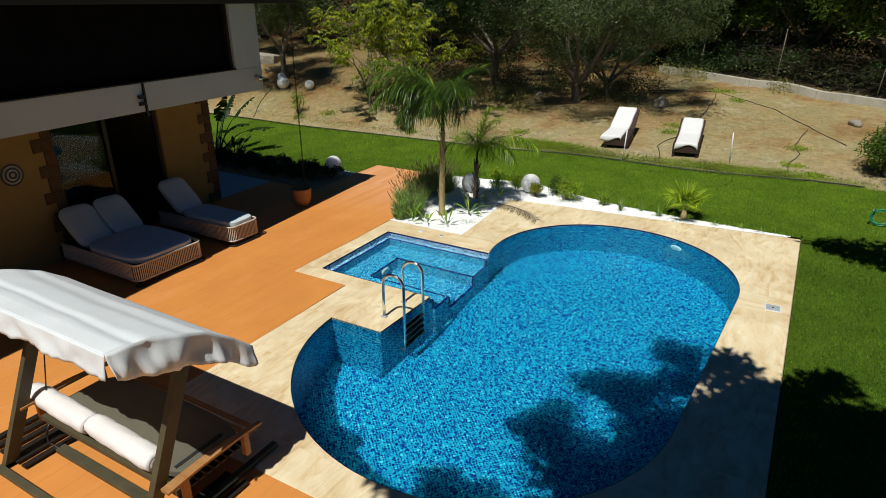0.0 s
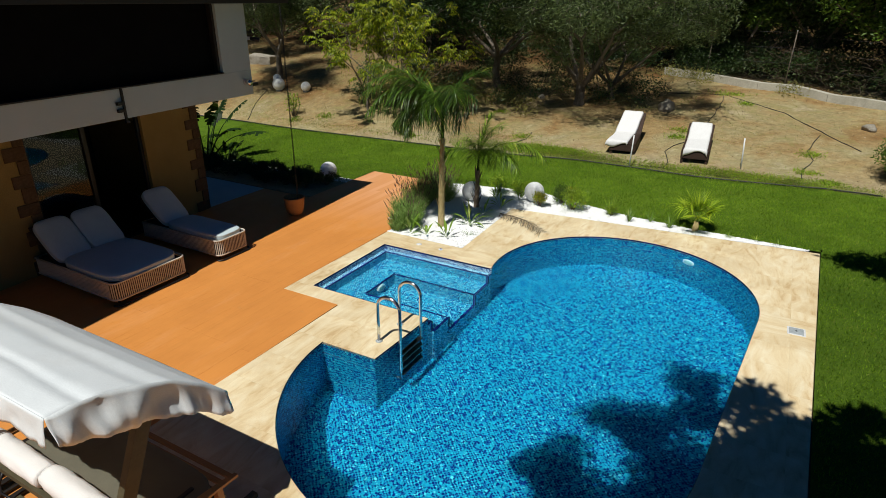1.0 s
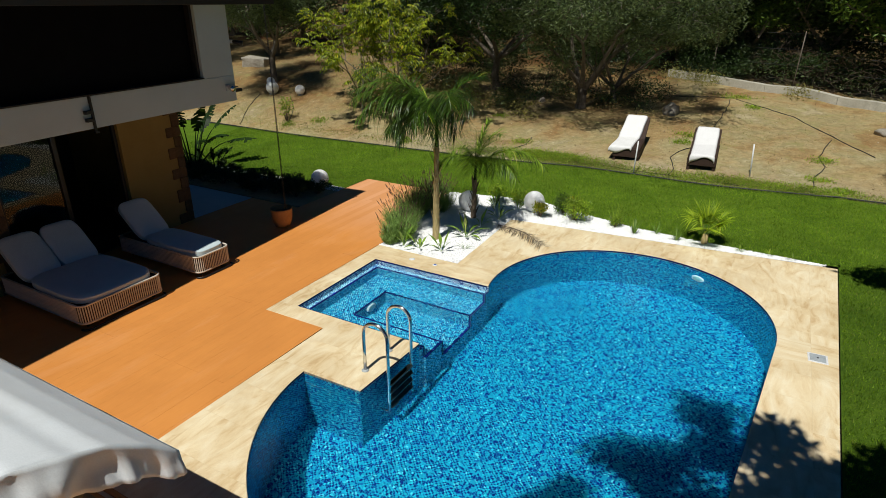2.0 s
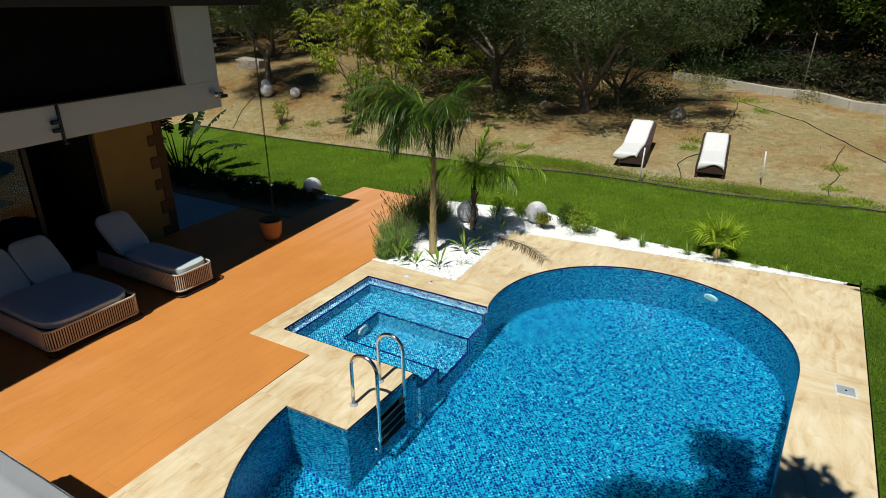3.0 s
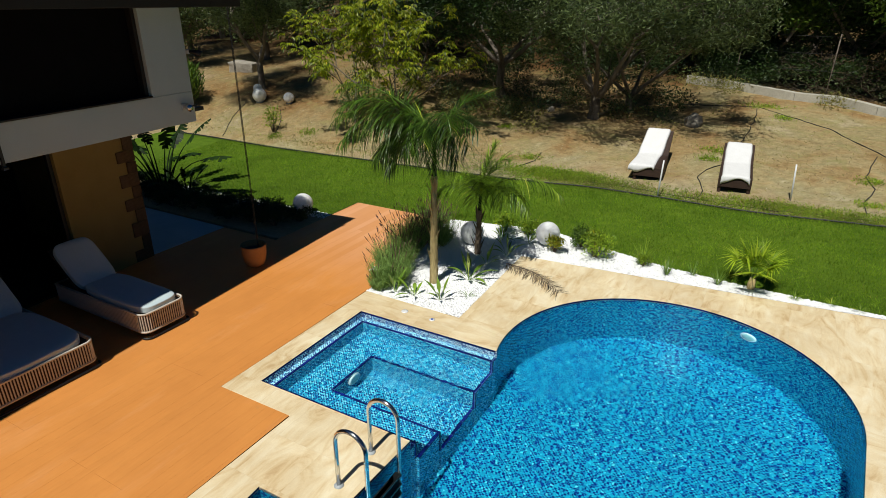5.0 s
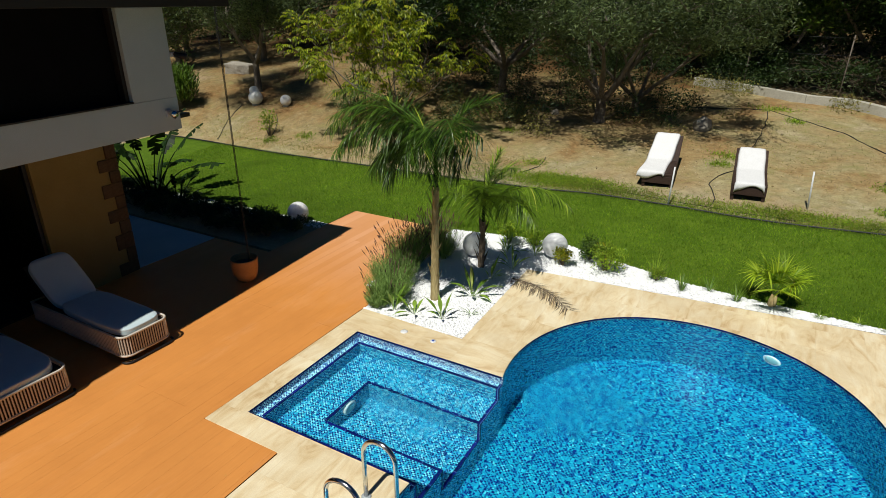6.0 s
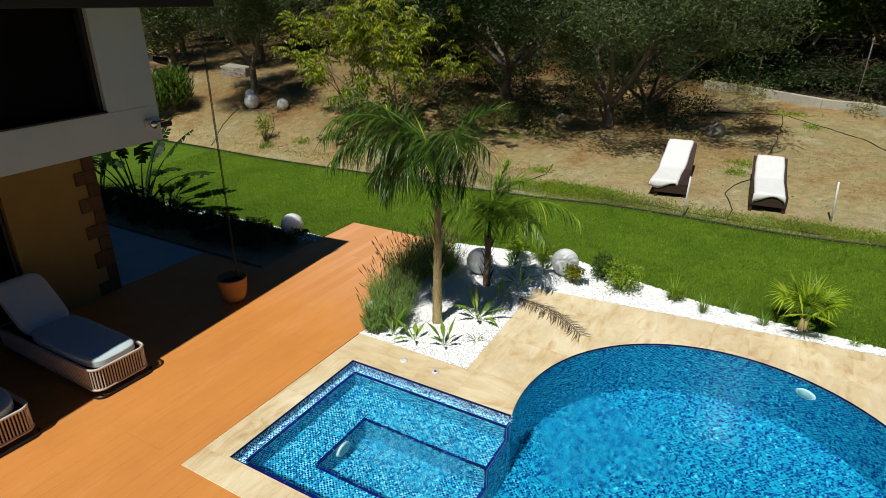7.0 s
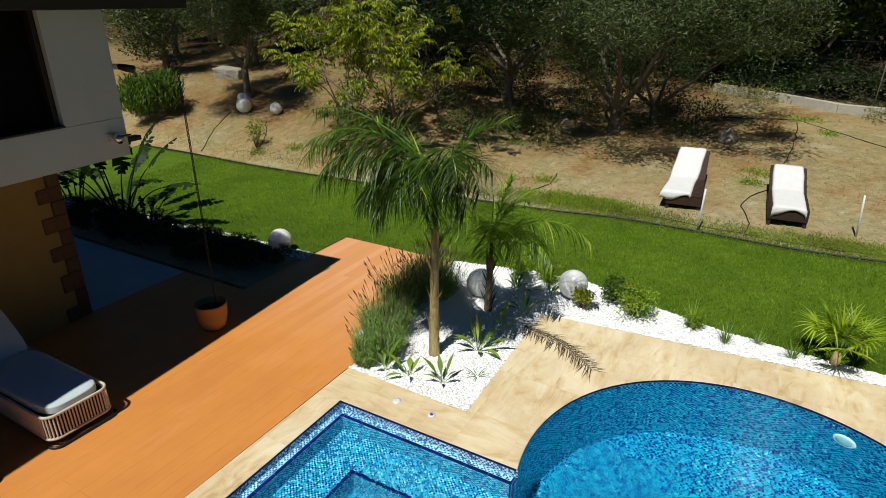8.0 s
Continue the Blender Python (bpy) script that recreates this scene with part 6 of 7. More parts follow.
def feather_palm(x, y, trunk_h, trunk_r, fronds, ln, leaf_ln, leaf_w, seed, label, leaflets=46, lean=(0, 0), hang=1.5, bark="palm_bark", leaf="palm"):
    rs = random.Random(seed)
    zb = bed_z(x, y) - 0.02
    pm = thing("palm_tree", pose(x, y, zb), label, "palm", "feather palms in the gravel bed")
    pts, rad = [], []
    n = 22
    for i in range(n + 1):
        s = i / n
        s *= 0.76
        pts.append((lean[0] * s, lean[1] * s, trunk_h * s - 0.05))
        rad.append(trunk_r * (1.35 - 0.5 * min(1, s * 1.6)) * (1 + 0.06 * (i % 2)))
    stem = cloud("trunk", *tube(pts, rad, 14), M[bark], pm, "ringed fibrous trunk", True)
    shaft = [(lean[0] * s, lean[1] * s, trunk_h * s - 0.05) for s in (0.74, 0.82, 0.90, 0.97, 1.02)]
    cloud("crownshaft", *tube(shaft, [trunk_r * q for q in (0.80, 0.66, 0.58, 0.52, 0.40)], 12), M["paddle"], pm, "smooth dark green crownshaft", True)
    boots = Pile()
    for k in range(30):
        a = k * 2.4
        zz = trunk_h * (0.07 + 0.70 * (k / 30))
        boots.add(*blade((lean[0] * zz / trunk_h + math.cos(a) * trunk_r * 0.75, lean[1] * zz / trunk_h + math.sin(a) * trunk_r * 0.75, zz - 0.12),
                         (math.cos(a) * rs.uniform(0.15, 0.5), math.sin(a) * rs.uniform(0.15, 0.5), 1), rs.uniform(0.14, 0.34), rs.uniform(0.022, 0.036), 0.1, 3, 0.3))
    boots.put("leaf_base", M[bark], stem, "", True)
    top = Vector((lean[0], lean[1], trunk_h))
    for az, rise, length, droop, *own in fronds:
        leaves = Pile()
        frond_mesh(leaves, leaves, top + Vector((0, 0, rs.uniform(-0.12, 0.04))), radians(az + rs.uniform(-6, 6)), radians(rise), length * ln, droop, max(18, int(leaflets * length ** 0.7)), leaf_ln, leaf_w, rs, own[0] if own else hang)
        leaves.put("frond", M[leaf], pm)
    return pm


def fan_palm(x, y, seed, label):
    rs = random.Random(seed)
    zb = bed_z(x, y) - 0.01
    pm = thing("fan_palm", pose(x, y, zb), label, "palm")
    cloud("stump", *tube([(0, 0, -0.05), (0, 0, 0.1), (0.01, 0, 0.2)], [0.07, 0.06, 0.045], 10), M["palm_bark"], pm, "", True)
    stalks = Pile()
    for k in range(11):
        fans = Pile()
        az = k * 2.399
        rise = radians(rs.uniform(25, 75))
        d = Vector((math.cos(az) * math.cos(rise), math.sin(az) * math.cos(rise), math.sin(rise)))
        ln = rs.uniform(0.26, 0.42)
        e = Vector((0, 0, 0.18)) + d * ln
        stalks.add(*tube([(0, 0, 0.16), tuple(Vector((0, 0, 0.18)) + d * ln * 0.5), tuple(e)], [0.008, 0.006, 0.005], 5, caps=False))
        side = d.cross(Vector((0, 0, 1))).normalized()
        for j in range(19):
            a = radians(-105 + 210 * j / 18)
            dd = d * math.cos(a) + side * math.sin(a) + Vector((0, 0, 0.12))
            fans.add(*blade(e, dd, rs.uniform(0.32, 0.42), 0.013, 0.7, 4, 0.4))
        fans.put("fan_leaf", M["fan"], pm)
    stalks.put("stalk_clump", M["strap"], pm, "", True)
    return pm


def lavender(x, y, w, h, seed, n=520, spikes=7):
    rs = random.Random(seed)
    ob = thing("lavender_bush", pose(x, y, 0.0), "bushy grey-green lavender with dry brown flower spikes", "lavender", "lavender bushes by the deck")
    stems, tips = Pile(), Pile()
    for k in range(n):
        a, r = rs.uniform(0, 6.28), rs.uniform(0, 1) ** 0.6
        bx, by = math.cos(a) * r * w * 0.32, math.sin(a) * r * w * 0.32
        d = Vector((math.cos(a) * r * 0.65 + rs.uniform(-0.15, 0.15), math.sin(a) * r * 0.65 + rs.uniform(-0.15, 0.15), 1.0)).normalized()
        ln = h * rs.uniform(0.5, 0.98) * (1 - 0.2 * r)
        stems.add(*blade((bx, by, 0.0), d, ln, 0.005, 0.25, 4, 0.2))
        for q in range(5):
            s = rs.uniform(0.25, 0.95)
            c = Vector((bx, by, 0)) + d * ln * s
            b = rs.uniform(0, 6.28)
            stems.add(*blade(c, (math.cos(b), math.sin(b), 1.2), 0.07, 0.004, 0.2, 2, 0.2))
        if k % spikes == 0:
            e = Vector((bx, by, 0)) + d * ln * 0.93
            ee = e + d * rs.uniform(0.16, 0.30) + Vector((rs.uniform(-0.03, 0.03), rs.uniform(-0.03, 0.03), 0))
            tips.add(*tube([tuple(e), tuple(e.lerp(ee, 0.6)), tuple(e.lerp(ee, 0.75)), tuple(ee)], [0.0018, 0.0018, 0.008, 0.003], 4, caps=False))
    stems.put("foliage", M["lavender"], ob)
    tips.put("bloom", M["lavender_spike"], ob)
    return ob


def torn_leaf(pile, p, d, ln, w, rs, droop):
    """A broad leaf split into ragged lobes down to its midrib."""
    q, n = Vector(p), 9
    d = Vector(d).normalized()
    for i in range(n):
        side = d.cross(Vector((0, 0, 1)))
        side = side.normalized() if side.length > 1e-3 else Vector((1, 0, 0))
        e = q + d * (ln / n)
        fall = Vector((0, 0, -1))
        for sg in (-1, 1):
            wi = w * math.sin(math.pi * (i + 0.8) / (n + 0.6)) ** 0.6 * rs.uniform(0.75, 1.1)
            a = q + d * (ln / n) * rs.uniform(0.1, 0.45) + side * sg * wi + fall * wi * rs.uniform(0.1, 0.6)
            b = e + d * (ln / n) * rs.uniform(-0.1, 0.3) + side * sg * wi * rs.uniform(0.85, 1.0) + fall * wi * rs.uniform(0.1, 0.6)
            pile.add([tuple(q), tuple(e), tuple(b), tuple(a)], [(0, 1, 2, 3)])
        q = e
        d = (d + fall * (droop / n)).normalized()


def paddle_plant(x, y, seed, label, n=15, h=1.5):
    rs = random.Random(seed)
    ob = thing("paddle_plant", pose(x, y, -0.02), label, "plant")
    stalks, leaves = Pile(), Pile()
    for k in range(n):
        az = k * 2.399 + rs.uniform(-0.3, 0.3)
        rise = radians(rs.uniform(38, 86))
        d = Vector((math.cos(az) * math.cos(rise), math.sin(az) * math.cos(rise), math.sin(rise)))
        ln = h * rs.uniform(0.55, 0.95)
        p = Vector((0.1 * math.cos(az), 0.1 * math.sin(az), 0))
        pts = [p.copy()]
        for i in range(6):
            d = (d + Vector((0, 0, -0.11 * i / 3))).normalized()
            p = p + d * ln / 6
            pts.append(p.copy())
        stalks.add(*tube(pts, [0.032, 0.027, 0.023, 0.019, 0.016, 0.013, 0.010], 6, caps=False))
        torn_leaf(leaves, pts[-1], d, h * rs.uniform(0.42, 0.60), h * rs.uniform(0.08, 0.125), rs, rs.uniform(0.4, 1.3))
    stalks.put("stalk_clump", M["paddle"], ob, "", True)
    leaves.put("foliage", M["paddle"], ob, "", True)
    return ob


# azimuth, rise, length, droop and, where it differs, how far the leaflets hang
TALL = [(184, 44, 1.85, 1.0, 1.6), (196, 38, 1.8, 1.2, 2.3), (174, 44, 1.65, 1.2, 0.9), (207, 50, 1.65, 1.5, 1.1), (200, 48, 1.45, 1.4, 0.8), (216, 44, 1.50, 1.7, 2.0), (202, 28, 1.60, 1.3, 2.4),
        (288, 66, 1.05, 2.9, 1.5), (312, 64, 1.25, 2.6, 1.4), (336, 58, 1.05, 2.6, 1.2), (268, 62, 0.85, 3.0, 1.4), (10, 62, 1.2, 1.2, 0.7), (350, 52, 1.0, 1.8, 0.9),
        (225, 24, 1.00, 1.7), (232, 62, 1.05, 2.4, 1.0), (250, 60, 0.95, 3.6), (310, 50, 0.90, 3.8), (212, 50, 1.10, 3.2),
        (280, 36, 0.80, 3.0), (345, 40, 0.80, 3.2, 1.8), (215, 26, 1.0, 2.6), (204, 14, 1.15, 1.6)]
SMALL = [(8, 46, 1.70, 1.8, 1.6), (346, 40, 1.25, 1.9), (322, 52, 0.95, 2.4, 1.0), (206, 54, 0.95, 2.2, 1.0), (350, 74, 1.15, 1.8, 0.7),
         (240, 66, 0.8, 2.0, 0.8), (285, 50, 0.9, 2.3, 1.0), (25, 30, 0.9, 1.6), (300, 78, 1.05, 1.4, 0.5), (292, 62, 1.0, 1.6, 0.6), (20, 82, 1.0, 1.2, 0.5)]
feather_palm(0.47, 1.43, 2.55, 0.055, TALL, 1.0, 0.50, 0.0078, 21, "slender feather palm with a shaggy drooping crown", 44, (0.05, -0.04), 2.1)
feather_palm(0.56, 2.92, 1.22, 0.045, SMALL, 1.0, 0.42, 0.0085, 22, "young feather palm with arching fronds and a dark trunk", 42, (0.02, 0.02), 1.7, "dry_twig", "young_palm")
lavender(-0.20, 1.10, 0.72, 0.58, 31, 760, 40)
lavender(-0.20, 0.80, 0.40, 0.30, 37, 320, 60)
lavender(-0.44, 1.62, 0.76, 0.70, 32, 680, 12)
lavender(-0.66, 2.45, 0.75, 0.78, 33, 620)
lavender(-0.35, 3.0, 0.7, 0.74, 34)
lavender(-0.70, 3.2, 0.7, 0.72, 35)
shrub(-0.16, 0.86, 0.26, 0.16, "lavender", 0.04, 700, 36, "low grey-green cushion plant at the bed corner", "cushion_plant")
strap_label = "clump of broad green strap leaves in white gravel"
for x, y, n, ln, w, sd in ((0.12, 0.78, 12, 0.44, 0.038, 41), (0.46, 0.83, 10, 0.48, 0.036, 42), (0.90, 0.90, 11, 0.42, 0.036, 43), (0.96, 1.79, 20, 0.50, 0.040, 44), (0.95, 2.50, 11, 0.46, 0.032, 45),
                           (1.12, 3.05, 16, 0.46, 0.03, 46), (0.70, 3.75, 14, 0.42, 0.03, 47), (1.25, 3.80, 10, 0.34, 0.026, 48)):
    rosette(x, y, max(6, int(n * 0.6)), ln * 1.1, w * 0.8, 1.2, "strap", sd, strap_label, rise=(1.1, 4.2))
rosette(1.22, 1.25, 9, 0.22, 0.006, 0.7, "strap", 49, "thin grassy tuft in white gravel", "grass_tuft", "grassy tufts")
shrub(0.55, 4.25, 0.55, 0.42, "shrub_leaf", 0.05, 1300, 51, "rounded green shrub behind the globe lamp")
shrub(1.05, 4.35, 0.5, 0.38, "shrub_leaf", 0.05, 1200, 52, "rounded green shrub at the lawn edge")
shrub(1.82, 3.72, 0.32, 0.42, "variegated", 0.045, 700, 53, "small upright yellow variegated shrub in gravel", aspect=0.5)
shrub(2.18, 4.22, 0.55, 0.46, "wood_leaf", 0.05, 1600, 54, "dense green shrub at the edge of the lawn")
shrub(2.55, 3.86, 0.66, 0.58, "shrub_leaf", 0.052, 1700, 55, "bright yellow-green shrub in the gravel strip")
rosette(3.40, 3.98, 60, 0.50, 0.005, 0.5, "shrub_leaf", 56, "fine grassy tuft at the gravel edge", "grass_tuft", "grassy tufts", (1.0, 3.0))
shrub(3.42, 3.92, 0.34, 0.24, "shrub_leaf", 0.035, 600, 57, "low leafy plant at the gravel edge")
rosette(3.88, 3.68, 46, 0.30, 0.005, 0.4, "strap", 58, "upright grassy tuft beside the coping", "grass_tuft", "grassy tufts", (1.5, 4.0))
rosette(4.28, 3.90, 34, 0.26, 0.005, 0.5, "strap", 59, "small grassy tuft at the gravel edge", "grass_tuft", "grassy tufts", (1.2, 3.0))
rosette(4.70, 3.72, 46, 0.28, 0.005, 0.5, "strap", 60, "grassy tuft in the gravel strip", "grass_tuft", "grassy tufts", (1.3, 3.5))
fan_palm(5.20, 3.86, 61, "small bright green fan palm in the gravel strip")
for x, y, sd in ((5.85, 3.78, 62), (6.35, 3.82, 63), (6.75, 3.80, 64)):
    rosette(x, y, 24, 0.16, 0.005, 0.6, "shrub_leaf", sd, "short grassy tuft at the end of the gravel strip", "grass_tuft", "grassy tufts")


tall = random.Random(19)
for k in range(15):
    x = -1.7 + 0.19 * k + tall.uniform(-0.06, 0.06)
    y = (4.36 if x < -0.8 else lawn_front(x) + 0.06) + tall.uniform(0.0, 0.3)
    rosette(x, y, 26, tall.uniform(0.32, 0.55), 0.0045, 0.55, "grass", 700 + k, "tuft of tall uncut grass beside the deck end", "grass_tuft", "tall grass tufts", (1.2, 3.6), z=lawn_z(x, y) - 0.01)


def fallen_frond():
    """A dry brown frond lying on the coping."""
    rs = random.Random(70)
    ob = thing("fallen_frond", pose(0, 0, 0), "dry brown palm frond lying on the stone coping", "palm frond")
    leaves, rib = Pile(), Pile()
    a, b = Vector((1.26, 2.70, 0.03)), Vector((2.46, 2.10, 0.02))
    n = 58
    pts = [a.lerp(b, i / 10) + Vector((0.05, 0.10, 0)) * math.sin(math.pi * i / 10) + Vector((0, 0, 0.03 * math.sin(math.pi * i / 10))) for i in range(11)]
    rib.add(*tube(pts, [0.011 * (1 - 0.08 * i) for i in range(11)], 6, caps=False))
    t = (b - a).normalized()
    s = Vector((-t.y, t.x, 0))
    for k in range(n):
        q = pts[min(9, int(k / n * 10))].lerp(pts[min(10, int(k / n * 10) + 1)], (k / n * 10) % 1)
        for sg in (-1, 1):
            d = t * rs.uniform(0.2, 0.9) + s * sg * rs.uniform(0.5, 1.1) + Vector((0, 0, rs.uniform(0.05, 0.5)))
            leaves.add(*blade(q, d, rs.uniform(0.18, 0.30) if sg > 0 else rs.uniform(0.26, 0.42), 0.005, rs.uniform(0.6, 2.2), 5, 0.2))
    for i, p in enumerate(leaves.v):
        leaves.v[i] = (p[0], p[1], max(p[2], 0.006))
    rib.put("midrib", M["dry_twig"], ob, "", True)
    leaves.put("foliage", M["dry_twig"], ob)


fallen_frond()

# shaded side bed
for k in range(11):
    x = -9.9 + 0.60 * k
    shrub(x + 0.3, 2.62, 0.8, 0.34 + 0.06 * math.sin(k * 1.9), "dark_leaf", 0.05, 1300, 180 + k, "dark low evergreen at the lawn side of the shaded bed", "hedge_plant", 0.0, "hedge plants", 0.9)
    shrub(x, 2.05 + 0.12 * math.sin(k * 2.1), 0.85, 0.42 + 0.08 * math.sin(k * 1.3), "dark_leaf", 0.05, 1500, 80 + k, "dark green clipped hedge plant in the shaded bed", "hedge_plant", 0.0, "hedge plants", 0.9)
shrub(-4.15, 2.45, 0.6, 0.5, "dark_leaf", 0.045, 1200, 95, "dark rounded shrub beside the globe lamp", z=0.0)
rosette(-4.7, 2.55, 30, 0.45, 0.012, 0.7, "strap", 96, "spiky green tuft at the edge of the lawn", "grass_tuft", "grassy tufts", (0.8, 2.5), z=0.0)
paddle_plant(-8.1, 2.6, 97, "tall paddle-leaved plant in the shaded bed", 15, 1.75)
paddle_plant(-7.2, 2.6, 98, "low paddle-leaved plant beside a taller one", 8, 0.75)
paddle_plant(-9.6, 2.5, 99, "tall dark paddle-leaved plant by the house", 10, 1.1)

# trees on the slope
# their over clumps hang out of view and are added to shade the slope
tree(-13.2, 11.2, 4.4, 0.13, 1.15, 4, 0.62, "olive_leaf", 0.135, 135, 0.55, 101, "olive tree with a forked dark trunk on the slope", "olive tree", 0.26, full=(0.2, -0.5, 3.6, 2.3, 2.2, 1.2, 70), over=(0.9, -2.7, 4.5, 2.2, 1.5, 0.5, 70))
tree(-0.38, 13.5, 4.8, 0.17, 0.75, 5, 0.75, "olive_leaf", 0.135, 150, 0.6, 102, "old olive tree with several twisted trunks", "olive tree", 0.26, full=(0.3, -1.7, 3.5, 3.2, 2.8, 1.0, 84), over=(-0.8, -3.2, 5.3, 2.6, 1.9, 0.7, 20))
tree(0.5, 14.6, 4.6, 0.12, 0.6, 4, 0.85, "olive_leaf", 0.135, 150, 0.6, 103, "olive tree with pale spreading limbs", "olive tree", 0.26, full=(1.6, -0.9, 3.3, 2.6, 2.4, 1.2, 70), over=(2.2, -3.9, 5.1, 2.0, 1.8, 0.6, 16))
tree(-4.35, 14.75, 5.0, 0.16, 1.2, 5, 0.7, "dark_leaf", 0.16, 110, 0.62, 104, "dark evergreen tree with a forked trunk", "tree", 0.4, full=(-0.2, -1.7, 3.5, 2.9, 2.6, 1.3, 95), over=(-1.5, -3.0, 5.3, 3.0, 1.8, 0.7, 24))
tree(-5.6, 9.6, 5.0, 0.055, 0.9, 5, 0.66, "yellow_leaf", 0.20, 48, 0.40, 105, "slender tree with sparse yellow-green leaves", "tree", 0.32, levels=2, full=(0.1, 0, 3.0, 1.9, 1.5, 1.6, 42), over=(2.3, -0.3, 4.9, 1.9, 1.2, 0.45, 30), sprays=7)
tree(-7.1, 9.3, 4.6, 0.045, 0.7, 4, 0.6, "yellow_leaf", 0.20, 48, 0.40, 106, "young tree with sparse yellow-green drooping leaves", "tree", 0.32, full=(-0.1, 0, 2.5, 1.7, 1.3, 1.6, 46), sprays=7)

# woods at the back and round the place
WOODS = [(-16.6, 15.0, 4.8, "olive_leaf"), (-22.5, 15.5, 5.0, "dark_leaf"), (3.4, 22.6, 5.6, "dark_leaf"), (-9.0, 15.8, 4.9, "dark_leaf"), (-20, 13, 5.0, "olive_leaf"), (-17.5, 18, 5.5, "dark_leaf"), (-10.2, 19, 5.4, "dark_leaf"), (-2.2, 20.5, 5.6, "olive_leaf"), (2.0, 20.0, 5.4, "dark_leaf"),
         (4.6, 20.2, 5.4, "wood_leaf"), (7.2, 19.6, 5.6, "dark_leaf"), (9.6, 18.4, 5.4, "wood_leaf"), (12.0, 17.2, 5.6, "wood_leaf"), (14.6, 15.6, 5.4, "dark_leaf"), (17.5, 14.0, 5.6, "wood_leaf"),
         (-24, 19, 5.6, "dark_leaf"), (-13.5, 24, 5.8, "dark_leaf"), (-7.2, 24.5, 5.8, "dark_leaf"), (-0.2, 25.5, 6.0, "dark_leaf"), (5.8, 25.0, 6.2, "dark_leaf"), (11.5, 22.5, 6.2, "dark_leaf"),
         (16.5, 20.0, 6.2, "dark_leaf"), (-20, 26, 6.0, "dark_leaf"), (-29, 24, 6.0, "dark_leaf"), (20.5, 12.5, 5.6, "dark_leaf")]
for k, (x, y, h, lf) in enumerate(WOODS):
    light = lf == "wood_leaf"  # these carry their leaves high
    # over: unseen crowns leaning forward, added to shade the woods below
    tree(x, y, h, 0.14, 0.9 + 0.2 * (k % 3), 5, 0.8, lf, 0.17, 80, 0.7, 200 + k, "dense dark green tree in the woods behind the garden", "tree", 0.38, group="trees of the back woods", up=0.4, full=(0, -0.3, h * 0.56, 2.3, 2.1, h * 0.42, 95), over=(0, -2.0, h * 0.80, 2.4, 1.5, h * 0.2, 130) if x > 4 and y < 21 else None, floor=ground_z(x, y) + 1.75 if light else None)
# trees that overhang the near lawn and the near end of the pool
BOUGHS = [(4.15, -8.55, 0.35, 7), (4.65, -8.7, 0.35, 7), (4.45, -6.9, 0.25, 5), (4.9, -7.3, 0.35, 6), (5.3, -7.6, 0.45, 8), (4.75, -5.9, 0.15, 3), (5.15, -5.7, 0.25, 5),
          (5.6, -6.3, 0.5, 10), (5.9, -4.5, 0.25, 5), (6.1, -5.2, 0.4, 8), (6.3, -6.3, 0.7, 14), (7.2, -5.5, 0.5, 9), (7.6, -4.9, 0.3, 6), (8.4, -5.4, 0.6, 12), (9.2, -5.5, 0.5, 10), (5.8, -7.1, 0.45, 10), (6.2, -8.2, 0.6, 12), (5.4, -8.6, 0.4, 7),
          (8.6, -7.0, 0.8, 18), (9.7, -7.4, 0.8, 18), (7.6, -6.6, 0.6, 14), (10.3, -6.2, 0.6, 12), (9.4, -8.8, 0.9, 18), (7.0, -7.2, 0.5, 10), (8.2, -6.2, 0.5, 14),
          (6.9, -6.3, 0.6, 22), (7.4, -7.2, 0.7, 26), (6.5, -7.5, 0.6, 18), (7.9, -5.9, 0.5, 18), (8.8, -6.2, 0.6, 20), (6.9, -5.8, 0.4, 12), (6.6, -8.4, 0.6, 16), (9.6, -6.4, 0.6, 18),
          (8.5, -5.3, 0.5, 12), (9.2, -5.6, 0.6, 16), (10.1, -5.5, 0.6, 14), (10.6, -6.6, 0.7, 14)]
tatter = random.Random(41)
LOBES = []
for k, (x, y, r, n) in enumerate(BOUGHS):
    for _ in range(3 if n > 4 else 1):
        a, out = tatter.uniform(0, 6.28), r * tatter.uniform(0.2, 0.9)
        LOBES.append((x - 9.45 + math.cos(a) * out, y + 9.25 + math.sin(a) * out, 6.0, r * tatter.uniform(0.4, 1.1), r * tatter.uniform(0.4, 1.1), 0.3, max(1, round(n * (0.36 if n > 4 else 1.0)))))
tree(9.6, -9.6, 7.4, 0.20, 3.6, 6, 1.0, "dark_leaf", 0.17, 100, 0.28, 301, "tall leafy tree shading the near end of the pool", "tree", 0.42, z=0.0, floor=4.9, group="trees near the pool", up=0.45,
     full=(-0.7, 1.8, 6.1, 2.6, 2.3, 0.9, 400), over=(-2.3, 1.4, 6.0, 1.6, 1.8, 0.6, 330),
     lobes=LOBES)
# added out of view behind the terrace; it only covers part of the sky
tree(6.6, -14.6, 8.2, 0.22, 3.8, 6, 1.0, "dark_leaf", 0.15, 100, 0.7, 302, "unseen leafy tree added behind the pool terrace to cover sky", "tree", 0.42, z=0.0, floor=5.0, group="trees near the pool", up=0.45, full=(0, 0, 6.5, 3.5, 3.0, 1.3, 60))
tree(11.6, 0.4, 6.4, 0.16, 3.4, 4, 0.8, "dark_leaf", 0.18, 90, 0.42, 303, "leafy tree beside the lawn", "tree", 0.42, z=0.0, floor=4.8, group="trees near the pool", up=0.35, full=(-2.55, 0.0, 5.6, 1.35, 0.5, 0.5, 30))

